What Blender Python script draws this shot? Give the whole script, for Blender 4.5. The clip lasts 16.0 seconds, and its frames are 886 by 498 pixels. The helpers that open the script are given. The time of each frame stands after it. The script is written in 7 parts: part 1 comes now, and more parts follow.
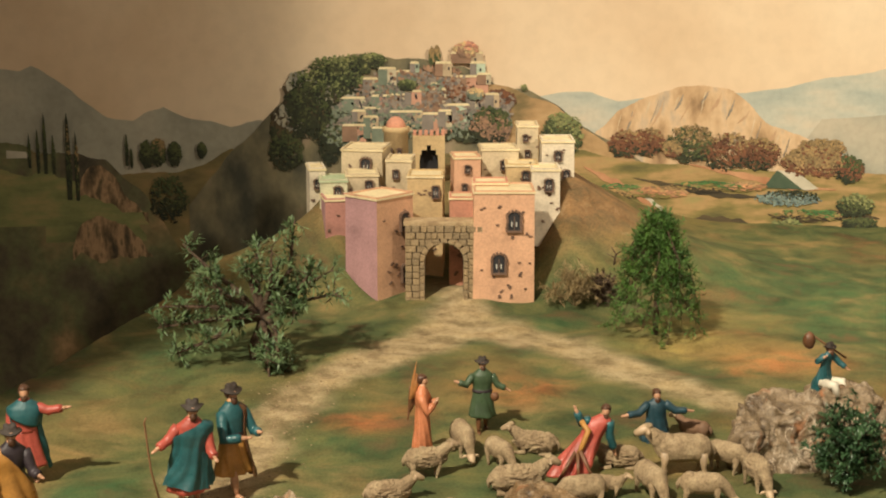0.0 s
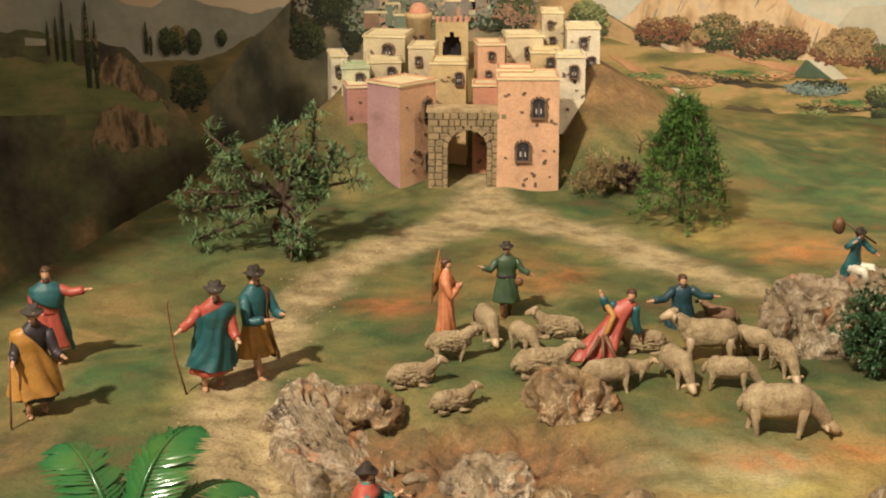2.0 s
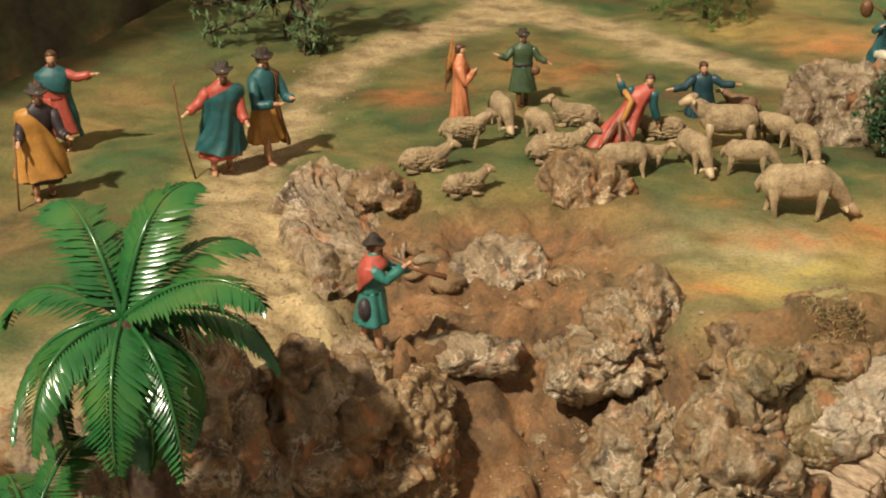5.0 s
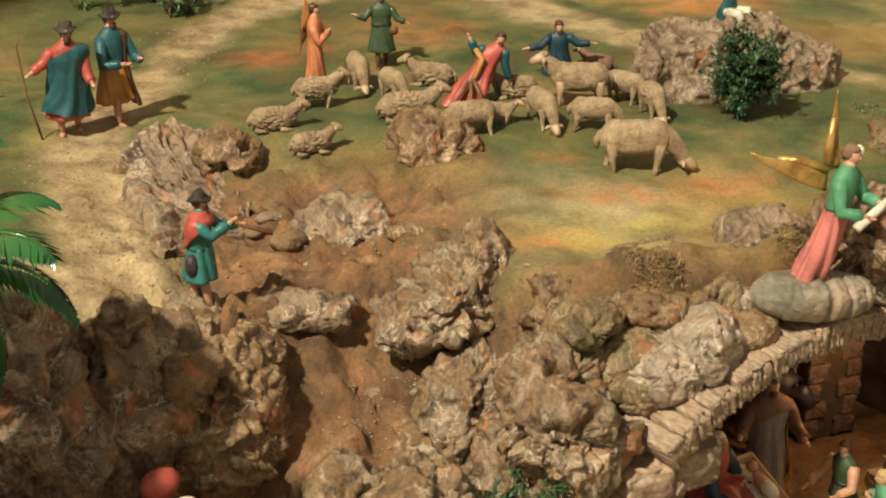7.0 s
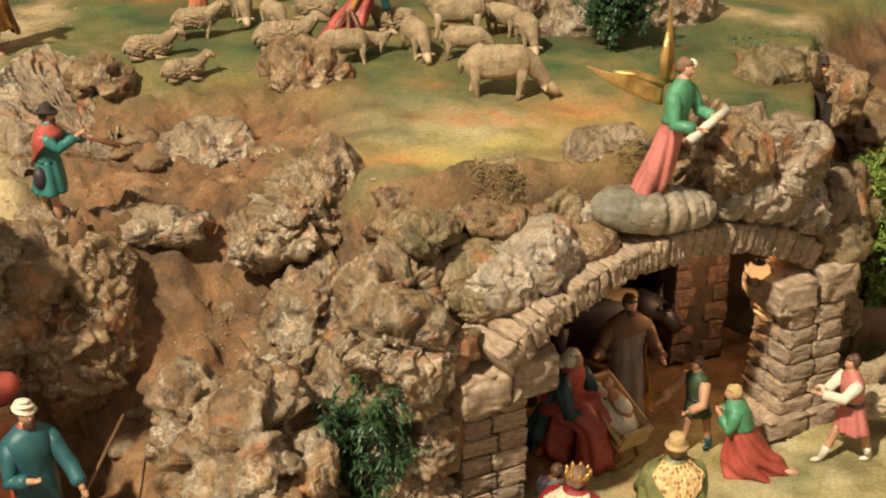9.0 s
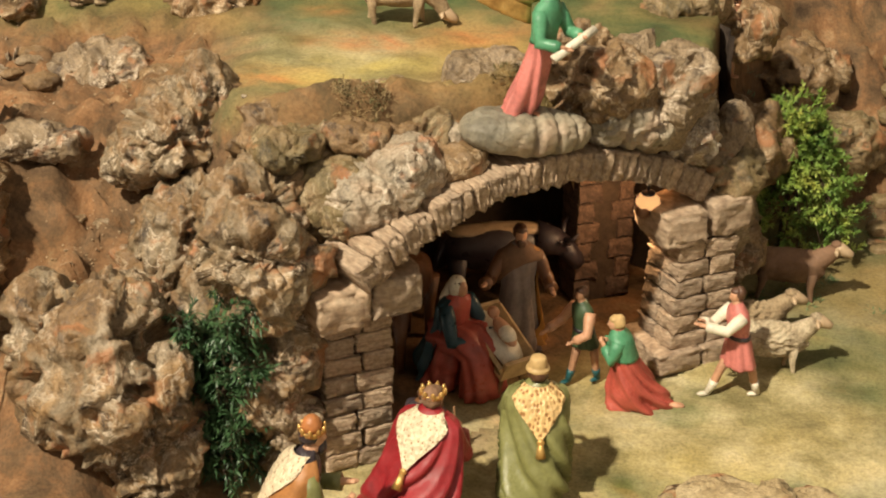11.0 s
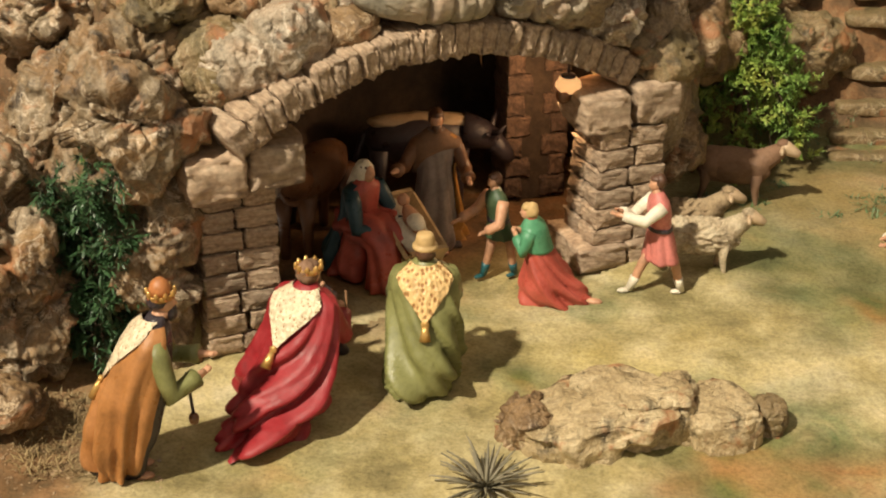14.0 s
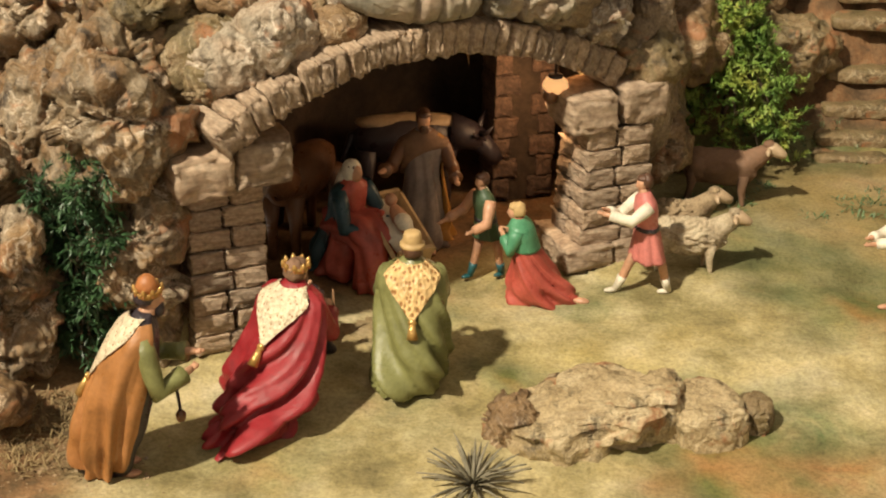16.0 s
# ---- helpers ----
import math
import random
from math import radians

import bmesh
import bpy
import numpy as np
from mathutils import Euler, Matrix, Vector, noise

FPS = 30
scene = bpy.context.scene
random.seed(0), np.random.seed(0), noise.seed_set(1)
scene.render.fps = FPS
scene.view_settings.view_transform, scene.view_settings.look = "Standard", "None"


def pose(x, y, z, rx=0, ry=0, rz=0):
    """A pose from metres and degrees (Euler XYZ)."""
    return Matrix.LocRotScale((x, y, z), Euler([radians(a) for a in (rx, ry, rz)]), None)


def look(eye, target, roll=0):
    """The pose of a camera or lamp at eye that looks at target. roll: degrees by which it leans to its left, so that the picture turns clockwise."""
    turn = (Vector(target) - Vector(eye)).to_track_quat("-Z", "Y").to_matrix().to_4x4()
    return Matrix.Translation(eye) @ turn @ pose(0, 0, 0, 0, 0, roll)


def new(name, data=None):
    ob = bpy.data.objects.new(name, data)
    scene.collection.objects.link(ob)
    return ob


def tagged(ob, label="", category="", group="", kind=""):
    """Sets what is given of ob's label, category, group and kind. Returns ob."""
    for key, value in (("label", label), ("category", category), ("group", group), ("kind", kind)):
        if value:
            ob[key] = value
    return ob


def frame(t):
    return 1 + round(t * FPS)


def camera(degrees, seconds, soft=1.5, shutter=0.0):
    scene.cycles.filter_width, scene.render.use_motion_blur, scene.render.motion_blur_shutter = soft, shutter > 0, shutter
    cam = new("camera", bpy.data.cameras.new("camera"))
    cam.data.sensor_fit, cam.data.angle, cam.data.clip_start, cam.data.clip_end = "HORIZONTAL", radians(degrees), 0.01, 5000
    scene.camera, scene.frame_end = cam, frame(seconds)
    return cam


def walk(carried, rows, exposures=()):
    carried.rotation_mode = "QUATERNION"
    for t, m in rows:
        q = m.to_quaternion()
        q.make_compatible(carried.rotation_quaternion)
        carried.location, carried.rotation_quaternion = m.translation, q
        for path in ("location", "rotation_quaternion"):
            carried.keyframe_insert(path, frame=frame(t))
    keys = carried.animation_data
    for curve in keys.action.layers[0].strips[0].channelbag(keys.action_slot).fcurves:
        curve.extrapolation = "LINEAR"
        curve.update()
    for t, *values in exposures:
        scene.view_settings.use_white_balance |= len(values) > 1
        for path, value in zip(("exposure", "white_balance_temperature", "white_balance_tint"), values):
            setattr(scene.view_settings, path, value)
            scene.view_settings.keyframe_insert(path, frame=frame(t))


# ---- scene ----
cam = camera(34.4, 16.0, 2.0)
PATH = [
    (0, (-0.0002, 0.0001, 0.9802), (-0.0000, 1.9565, 0.5649), 0.00),
    (0.5, (-0.0012, 0.0064, 0.9740), (-0.0076, 1.9576, 0.5349), -0.09),
    (1, (-0.0025, 0.0122, 0.9688), (-0.0164, 1.9558, 0.4973), -0.12),
    (1.5, (-0.0042, 0.0151, 0.9621), (-0.0321, 1.9511, 0.4607), -0.24),
    (2, (-0.0052, 0.0195, 0.9550), (-0.0332, 1.9414, 0.4024), -0.02),
    (2.5, (-0.0090, 0.0238, 0.9442), (-0.0501, 1.9299, 0.3400), -0.26),
    (3, (-0.0116, 0.0266, 0.9347), (-0.0647, 1.9208, 0.2951), -0.23),
    (3.5, (-0.0102, 0.0321, 0.9215), (-0.0766, 1.9105, 0.2378), -0.40),
    (3.7, (-0.0095, 0.0334, 0.9172), (-0.0793, 1.9054, 0.2165), -0.42),
    (5.8, (0.0383, 0.0261, 0.8826), (-0.0127, 1.8635, 0.0945), -0.21),
    (6, (0.0469, 0.0244, 0.8848), (0.0098, 1.8612, 0.0945), -0.03),
    (6.5, (0.0786, 0.0242, 0.8804), (0.0679, 1.8561, 0.0780), -0.06),
    (7, (0.1101, 0.0169, 0.8811), (0.1362, 1.8451, 0.0706), 0.08),
    (7.5, (0.1331, 0.0017, 0.8762), (0.1770, 1.8267, 0.0592), 0.20),
    (8, (0.1614, -0.0128, 0.8616), (0.2129, 1.8080, 0.0357), 0.23),
    (8.5, (0.1928, -0.0232, 0.8535), (0.2418, 1.7988, 0.0301), 0.14),
    (9, (0.2292, -0.0314, 0.8377), (0.2899, 1.7827, -0.0021), 0.54),
    (9.5, (0.2702, -0.0424, 0.8190), (0.3078, 1.7710, -0.0237), 0.40),
    (10, (0.3077, -0.0489, 0.8108), (0.3370, 1.7598, -0.0424), 0.54),
    (10.2, (0.3236, -0.0542, 0.8070), (0.3488, 1.7536, -0.0481), 0.56),
    (12.5, (0.5009, -0.0253, 0.7313), (0.4461, 1.7618, -0.1651), 1.72),
    (13, (0.5243, -0.0176, 0.7055), (0.4410, 1.7723, -0.1831), 1.42),
    (13.5, (0.5333, -0.0126, 0.6843), (0.4553, 1.7658, -0.2274), 0.77),
    (14, (0.5401, -0.0126, 0.6792), (0.4686, 1.7680, -0.2288), 0.93),
    (14.5, (0.5436, -0.0155, 0.6773), (0.4805, 1.7666, -0.2283), 1.12),
    (15, (0.5423, -0.0176, 0.6754), (0.4763, 1.7650, -0.2290), 1.03),
    (15.5, (0.5441, -0.0194, 0.6755), (0.4878, 1.7675, -0.2211), 1.28),
    (16, (0.5418, -0.0187, 0.6725), (0.4856, 1.7679, -0.2245), 1.18),
]
walk(cam, [(t, look(eye, target, roll)) for t, eye, target, roll in PATH], ((0, -0.12), (3.5, -0.08), (8, -0.04), (9.5, 0.1), (12.5, 0.12), (16, 0.08)))

# ---- light: warm spotlights of the display niche ----
world = bpy.data.worlds.new("niche_air")
scene.world = world
world.use_nodes = True
world.node_tree.nodes["Background"].inputs[0].default_value = (1.0, 0.84, 0.65, 1)
world.node_tree.nodes["Background"].inputs[1].default_value = 0.45


def spot(name, eye, target, watts, degrees, radius, blend, colour):
    lamp = bpy.data.lights.new(name, "SPOT")
    lamp.energy, lamp.spot_size, lamp.spot_blend = watts, radians(degrees), blend
    lamp.shadow_soft_size, lamp.color = radius, colour
    ob = new(name, lamp)
    ob.matrix_world = look(eye, target)
    return ob


spot("key_spotlight", (-2.46, -2.11, 5.52), (0.36, 1.86, 0.25), 3260, 35, 0.14, 1.0, (1.0, 0.885, 0.69))
spot("backdrop_spotlight", (2.2, 0.6, 2.3), (0.62, 3.3, 0.55), 400, 50, 0.10, 1.0, (1.0, 0.87, 0.67))

# ---- number helpers ----


def ss(a, b, t):
    t = np.clip((t - a) / (b - a), 0, 1)
    return t * t * (3 - 2 * t)


def _lattice(i, j, k, seed):
    n = (i * 374761393 + j * 668265263 + k * 2147483647 + seed * 1274126177) & 0xFFFFFFFF
    n = ((n ^ (n >> 13)) * 1274126177) & 0xFFFFFFFF
    n = ((n ^ (n >> 16)) * 2246822519) & 0xFFFFFFFF
    return ((n ^ (n >> 15)) & 0xFFFFFF) / 0x7FFFFF - 1.0


def vnoise(p, seed=0):
    """Value noise in -1..1 at the points p (n x 3)."""
    p = np.asarray(p, float)
    i = np.floor(p).astype(np.int64)
    f = p - i
    f = f * f * (3 - 2 * f)
    out = 0
    for a in (0, 1):
        for b in (0, 1):
            for c in (0, 1):
                w = (f[:, 0] if a else 1 - f[:, 0]) * (f[:, 1] if b else 1 - f[:, 1]) * (f[:, 2] if c else 1 - f[:, 2])
                out = out + w * _lattice(i[:, 0] + a, i[:, 1] + b, i[:, 2] + c, seed)
    return out


def fbm(p, octaves=4, seed=0, ridged=False):
    p = np.asarray(p, float)
    out, amp = 0, 1.0
    for o in range(octaves):
        n = vnoise(p * 2**o + 17.3 * o, seed + o)
        out = out + amp * ((1 - 2 * np.abs(n)) if ridged else n)
        amp *= 0.5
    return out


def facets(p, seed=0):
    """Random tilted planes, one to a cell: the chipped faces of broken rock."""
    p = np.asarray(p, float)
    base = np.floor(p).astype(np.int64)
    best, out = np.full(len(p), 9.0), np.zeros(len(p))
    for a in (-1, 0, 1):
        for b in (-1, 0, 1):
            for c in (-1, 0, 1):
                i, j, k = base[:, 0] + a, base[:, 1] + b, base[:, 2] + c
                q = np.stack([i, j, k], 1) + 0.5 + 0.45 * np.stack([_lattice(i, j, k, seed + n) for n in range(3)], 1)
                d = ((p - q) ** 2).sum(1)
                w = np.stack([_lattice(i, j, k, seed + 5 + n) for n in range(3)], 1)
                near = d < best
                best = np.where(near, d, best)
                out = np.where(near, ((p - q) * w).sum(1) + 0.35 * _lattice(i, j, k, seed + 9), out)
    return out


# ---- materials ----


def ramp(nt, fac, cols, lo=0.3, hi=0.7):
    r = nt.nodes.new("ShaderNodeValToRGB")
    e = r.color_ramp.elements
    while len(e) < len(cols):
        e.new(0.5)
    for n, c in enumerate(cols):
        e[n].position = lo + (hi - lo) * n / max(1, len(cols) - 1)
        e[n].color = (*c, 1)
    nt.links.new(fac, r.inputs[0])
    return r.outputs[0]


def noise_node(nt, scale, detail=4, rough=0.55, coord="Object", dist=0.0, stretch=None):
    tc = nt.nodes.new("ShaderNodeTexCoord")
    src = tc.outputs[coord]
    if stretch:
        mp = nt.nodes.new("ShaderNodeMapping")
        mp.inputs["Scale"].default_value = stretch
        nt.links.new(src, mp.inputs[0])
        src = mp.outputs[0]
    n = nt.nodes.new("ShaderNodeTexNoise")
    n.inputs["Scale"].default_value = scale
    n.inputs["Detail"].default_value = detail
    n.inputs["Roughness"].default_value = rough
    n.inputs["Distortion"].default_value = dist
    nt.links.new(src, n.inputs["Vector"])
    return n.outputs[0]


def mix(nt, fac, a, b, kind="MIX"):
    m = nt.nodes.new("ShaderNodeMix")
    m.data_type, m.blend_type = "RGBA", kind
    for sock, val in ((m.inputs[0], fac), (m.inputs[6], a), (m.inputs[7], b)):
        if hasattr(val, "links"):
            nt.links.new(val, sock)
        elif isinstance(val, tuple):
            sock.default_value = (*val, 1)
        else:
            sock.default_value = val
    return m.outputs[2]


def surf(name, cols, scale=20, fine=None, fine_scale=200, rough=0.7, bump=0.0, bump_scale=150, lo=0.3, hi=0.7, metal=0.0,
         spec=0.5, stretch=None, translucent=0.0, vary=0.0):
    """A painted or natural surface: a broad colour variation, a fine one, and relief."""
    m = bpy.data.materials.new(name)
    m.use_nodes = True
    nt = m.node_tree
    p = nt.nodes["Principled BSDF"]
    col = ramp(nt, noise_node(nt, scale, 5, stretch=stretch), cols, lo, hi)
    if fine:
        f = ramp(nt, noise_node(nt, fine_scale, 3), [(1 - fine,) * 3, (1, 1, 1)], 0.3, 0.6)
        col = mix(nt, 1.0, col, f, "MULTIPLY")
    if vary:
        oi = nt.nodes.new("ShaderNodeObjectInfo")
        v = ramp(nt, oi.outputs["Random"], [(1 - vary,) * 3, (1, 1 - 0.12 * vary, 1 - 0.3 * vary)], 0, 1)
        col = mix(nt, 1.0, col, v, "MULTIPLY")
    nt.links.new(col, p.inputs["Base Color"])
    p.inputs["Roughness"].default_value = rough
    p.inputs["Metallic"].default_value = metal
    p.inputs["Specular IOR Level"].default_value = spec
    if bump:
        b = nt.nodes.new("ShaderNodeBump")
        b.inputs["Strength"].default_value = bump
        b.inputs["Distance"].default_value = 0.006
        nt.links.new(noise_node(nt, bump_scale, 8, 0.72), b.inputs["Height"])
        nt.links.new(b.outputs[0], p.inputs["Normal"])
    return m


def rock_mat(name, cols, pale, where, dark):
    """Rough broken rock: brown tones, crisp pale crusts, dark stains and fine grain."""
    m = bpy.data.materials.new(name)
    m.use_nodes = True
    nt = m.node_tree
    p = nt.nodes["Principled BSDF"]
    col = ramp(nt, noise_node(nt, 13, 6, 0.6, dist=0.6), cols, 0.3, 0.7)
    col = mix(nt, ramp(nt, noise_node(nt, 17, 10, 0.72, dist=0.8, stretch=(1, 1, 0.55)), [(0, 0, 0), (0.85, 0.85, 0.85)], where - 0.03, where + 0.16), col, pale)
    col = mix(nt, ramp(nt, noise_node(nt, 34, 9, 0.7, dist=0.5), [(0, 0, 0), (0.8, 0.8, 0.8)], where + 0.02, where + 0.10), col, pale)
    col = mix(nt, ramp(nt, noise_node(nt, 40, 8, 0.7, dist=0.8), [(0, 0, 0), (1, 1, 1)], 0.53, 0.66), col, dark)
    col = mix(nt, 1.0, col, ramp(nt, noise_node(nt, 330, 4, 0.7), [(0.62, 0.6, 0.58), (1, 1, 1)], 0.35, 0.6), "MULTIPLY")
    # thin pale crust lines
    crust = ramp(nt, noise_node(nt, 30, 7, 0.62, dist=1.2), [(0, 0, 0), (0, 0, 0), (1, 1, 1), (0, 0, 0), (0, 0, 0)], 0.455, 0.545)
    patch = ramp(nt, noise_node(nt, 11, 3, 0.5), [(0, 0, 0), (1, 1, 1)], 0.44, 0.58)
    col = mix(nt, mix(nt, 1.0, crust, patch, "MULTIPLY"), col, pale)
    rust = ramp(nt, noise_node(nt, 26, 5, 0.6, dist=0.6), [(0, 0, 0), (0.75, 0.75, 0.75)], 0.57, 0.66)
    col = mix(nt, rust, col, (0.36, 0.15, 0.06))
    nt.links.new(col, p.inputs["Base Color"])
    p.inputs["Roughness"].default_value = 0.5
    p.inputs["Specular IOR Level"].default_value = 0.45
    b = nt.nodes.new("ShaderNodeBump")
    b.inputs["Strength"].default_value, b.inputs["Distance"].default_value = 0.8, 0.007
    nt.links.new(noise_node(nt, 70, 7, 0.62, dist=0.7), b.inputs["Height"])
    nt.links.new(b.outputs[0], p.inputs["Normal"])
    return m


def paint(name, c, rough=0.26, dark=0.66):
    """Old oil paint on a carved figure: the colour, a worn darker tone and an uneven gloss."""
    m = surf("paint_" + name, [tuple(v * dark for v in c), c, tuple(min(1, v * 1.12 + 0.015) for v in c)], 38, 0.16, 260, rough, 0.2, 110)
    nt = m.node_tree
    gloss = ramp(nt, noise_node(nt, 55, 4, 0.6), [(rough,) * 3, (min(1, rough + .32),) * 3], 0.35, 0.65)
    nt.links.new(gloss, nt.nodes["Principled BSDF"].inputs["Roughness"])
    return m


def lace_mat(name, c, spot, scale, size):
    """Raised needlework: a pale ground set with small dark tails."""
    m = surf(name, [tuple(v * .72 for v in c), c, tuple(min(1, v * 1.1) for v in c)], 60, .2, 320, .5, .3, 200)
    nt = m.node_tree
    p = nt.nodes["Principled BSDF"]
    tc = nt.nodes.new("ShaderNodeTexCoord")
    mp = nt.nodes.new("ShaderNodeMapping")
    mp.inputs["Scale"].default_value = (1, 1, .55)
    nt.links.new(tc.outputs["Object"], mp.inputs[0])
    vo = nt.nodes.new("ShaderNodeTexVoronoi")
    vo.inputs["Scale"].default_value = scale
    nt.links.new(mp.outputs[0], vo.inputs["Vector"])
    dot = ramp(nt, vo.outputs["Distance"], [(1, 1, 1), (0, 0, 0)], size - .1, size + .02)
    nt.links.new(mix(nt, dot, p.inputs["Base Color"].links[0].from_socket, spot), p.inputs["Base Color"])
    b = nt.nodes.new("ShaderNodeBump")
    b.inputs["Strength"].default_value, b.inputs["Distance"].default_value = .7, .003
    nt.links.new(vo.outputs["Distance"], b.inputs["Height"])
    nt.links.new(b.outputs[0], p.inputs["Normal"])
    return m


P = {
    "skin": paint("skin", (0.54, 0.29, 0.17)), "teal": paint("teal", (0.02, 0.1, 0.11)), "turquoise": paint("turquoise", (0.03, 0.17, 0.145)), "blue": paint("blue", (0.014, 0.05, 0.068)),
    "red": paint("red", (0.42, 0.035, 0.03)), "pink": paint("pink", (0.58, 0.19, 0.16)), "orange": paint("orange", (0.56, 0.2, 0.09)),
    "green": paint("green", (0.05, 0.085, 0.04)), "olive": paint("olive", (0.2, 0.2, 0.07)), "emerald": paint("emerald", (0.08, 0.27, 0.14)),
    "ochre": paint("ochre", (0.46, 0.22, 0.05)), "brown": paint("brown", (0.16, 0.07, 0.03)), "dark": paint("dark", (0.035, 0.025, 0.03)),
    "wool": surf("white_wool_paint", [(0.3, 0.22, 0.13), (0.58, 0.47, 0.31), (0.7, 0.6, 0.42)], 70, 0.35, 350, 0.8, 0.6, 380), "umber": paint("umber", (0.2, 0.11, 0.06), 0.7), "cream": paint("cream", (0.46, 0.33, 0.2)), "white": paint("white", (0.72, 0.66, 0.52)), "straw": paint("straw", (0.52, 0.35, 0.15), 0.5), "gold": surf("paint_gold_leaf", [(.36, .19, .05), (.6, .36, .11), (.7, .46, .17)], 60, .2, 300, .3, .2, 160, metal=.55),
    "copper": paint("copper", (0.42, 0.16, 0.05), 0.3), "felt": paint("felt", (0.035, 0.024, 0.017), 0.6), "pine": paint("pine_wood", (0.5, 0.34, 0.17), 0.6), "tan": paint("tan", (0.38, 0.165, 0.05)), "hair": paint("hair", (0.09, 0.04, 0.02)), "grey": paint("grey", (0.25, 0.2, 0.18)),
    "wood": paint("wood", (0.2, 0.1, 0.04), 0.6), "crimson": paint("crimson", (0.28, 0.017, 0.022), 0.33), "coral": paint("coral", (0.42, 0.08, 0.055)),
    "fleece": surf("fleece_paint", [(0.25, 0.17, 0.092), (0.4, 0.29, 0.165), (0.52, 0.395, 0.235)], 60, 0.35, 350, 0.8, 0.6, 380),
    "lace": lace_mat("ermine_paint", (.72, .6, .41), (.34, .2, .1), 300, .26),
    "goldlace": lace_mat("gold_lace_paint", (.74, .5, .22), (.32, .16, .05), 260, .4),
}
ROCK = rock_mat("cork_rock", [(0.07, 0.045, 0.024), (0.25, 0.15, 0.068), (0.23, 0.175, 0.105), (0.37, 0.23, 0.105), (0.18, 0.135, 0.08)], (0.6, 0.5, 0.37), 0.555, (0.035, 0.022, 0.014))
GREYROCK = rock_mat("grey_rock", [(0.1, 0.068, 0.04), (0.25, 0.18, 0.105), (0.33, 0.24, 0.145), (0.19, 0.14, 0.085)], (0.58, 0.48, 0.36), 0.555, (0.07, 0.045, 0.03))
BOULDER = rock_mat("pale_boulder", [(0.22, 0.17, 0.115), (0.36, 0.3, 0.215), (0.42, 0.31, 0.21), (0.3, 0.27, 0.2)], (0.62, 0.54, 0.42), 0.53, (0.1, 0.075, 0.05))
TANROCK = rock_mat("tan_rock", [(0.25, 0.18, 0.09), (0.46, 0.35, 0.19), (0.54, 0.42, 0.24), (0.36, 0.29, 0.14)], (0.64, 0.53, 0.33), 0.53, (0.12, 0.09, 0.045))
MOSSROCK = rock_mat("mossy_rock", [(0.075, 0.058, 0.026), (0.2, 0.15, 0.068), (0.28, 0.19, 0.095), (0.14, 0.125, 0.05)], (0.42, 0.33, 0.2), 0.575, (0.06, 0.045, 0.022))
BROWNROCK = rock_mat("earth_rock", [(0.075, 0.042, 0.02), (0.21, 0.13, 0.06), (0.305, 0.195, 0.094), (0.165, 0.108, 0.052)], (0.56, 0.44, 0.29), 0.57, (0.05, 0.03, 0.018))
# rock of the grotto wall, the shade of its depth put into the colour
SHADEROCK = surf("shade_toned_rock", [(.02, .012, .008), (.055, .034, .02), (.10, .06, .035)], 14, .3, 150, .8, .6, 60)
SMOOTHROCK = surf("smooth_pale_rock", [(.1, .088, .06), (.23, .205, .15), (.36, .3, .21), (.46, .32, .22)], 13, .35, 190, .5, .45, 70)
STONE = surf("dressed_stone", [(0.34, 0.23, 0.15), (0.57, 0.425, 0.295), (0.7, 0.55, 0.4)], 2.6, 0.35, 8, 0.7, 0.8, 4, vary=0.3, stretch=(1, 1, 2.2))
MORTAR = surf("mortar", [(0.05, 0.032, 0.02), (0.1, 0.065, 0.04)], 60, 0.3, 200, 0.9, 0.5, 150)
BARK = surf("bark", [(0.06, 0.035, 0.02), (0.16, 0.1, 0.06)], 60, 0.5, 200, 0.9, 1.0, 120)
LEAF_OLIVE = surf("olive_leaf", [(0.04, 0.085, 0.03), (0.15, 0.22, 0.09)], 40, None, 0, 0.5)
LEAF_PINE = surf("pine_leaf", [(0.03, 0.09, 0.015), (0.1, 0.2, 0.03)], 30, None, 0, 0.6)
LEAF_BUSH = surf("bush_leaf", [(0.016, 0.048, 0.018), (0.06, 0.125, 0.045)], 40, None, 0, 0.45)
LEAF_LIME = surf("lime_leaf", [(0.05, 0.13, 0.024), (0.19, 0.30, 0.05), (0.46, 0.47, 0.09)], 25, None, 0, 0.55)
LEAF_PALM = surf("palm_leaf", [(0.008, 0.045, 0.012), (0.02, 0.105, 0.028), (0.05, 0.13, 0.03)], 20, None, 0, 0.2)
MOSS = surf("dull_moss", [(0.06, 0.05, 0.018), (0.14, 0.125, 0.04)], 40, None, 0, 0.8)
STRAW = surf("dry_grass", [(0.15, 0.1, 0.045), (0.36, 0.265, 0.12)], 40, None, 0, 0.7)


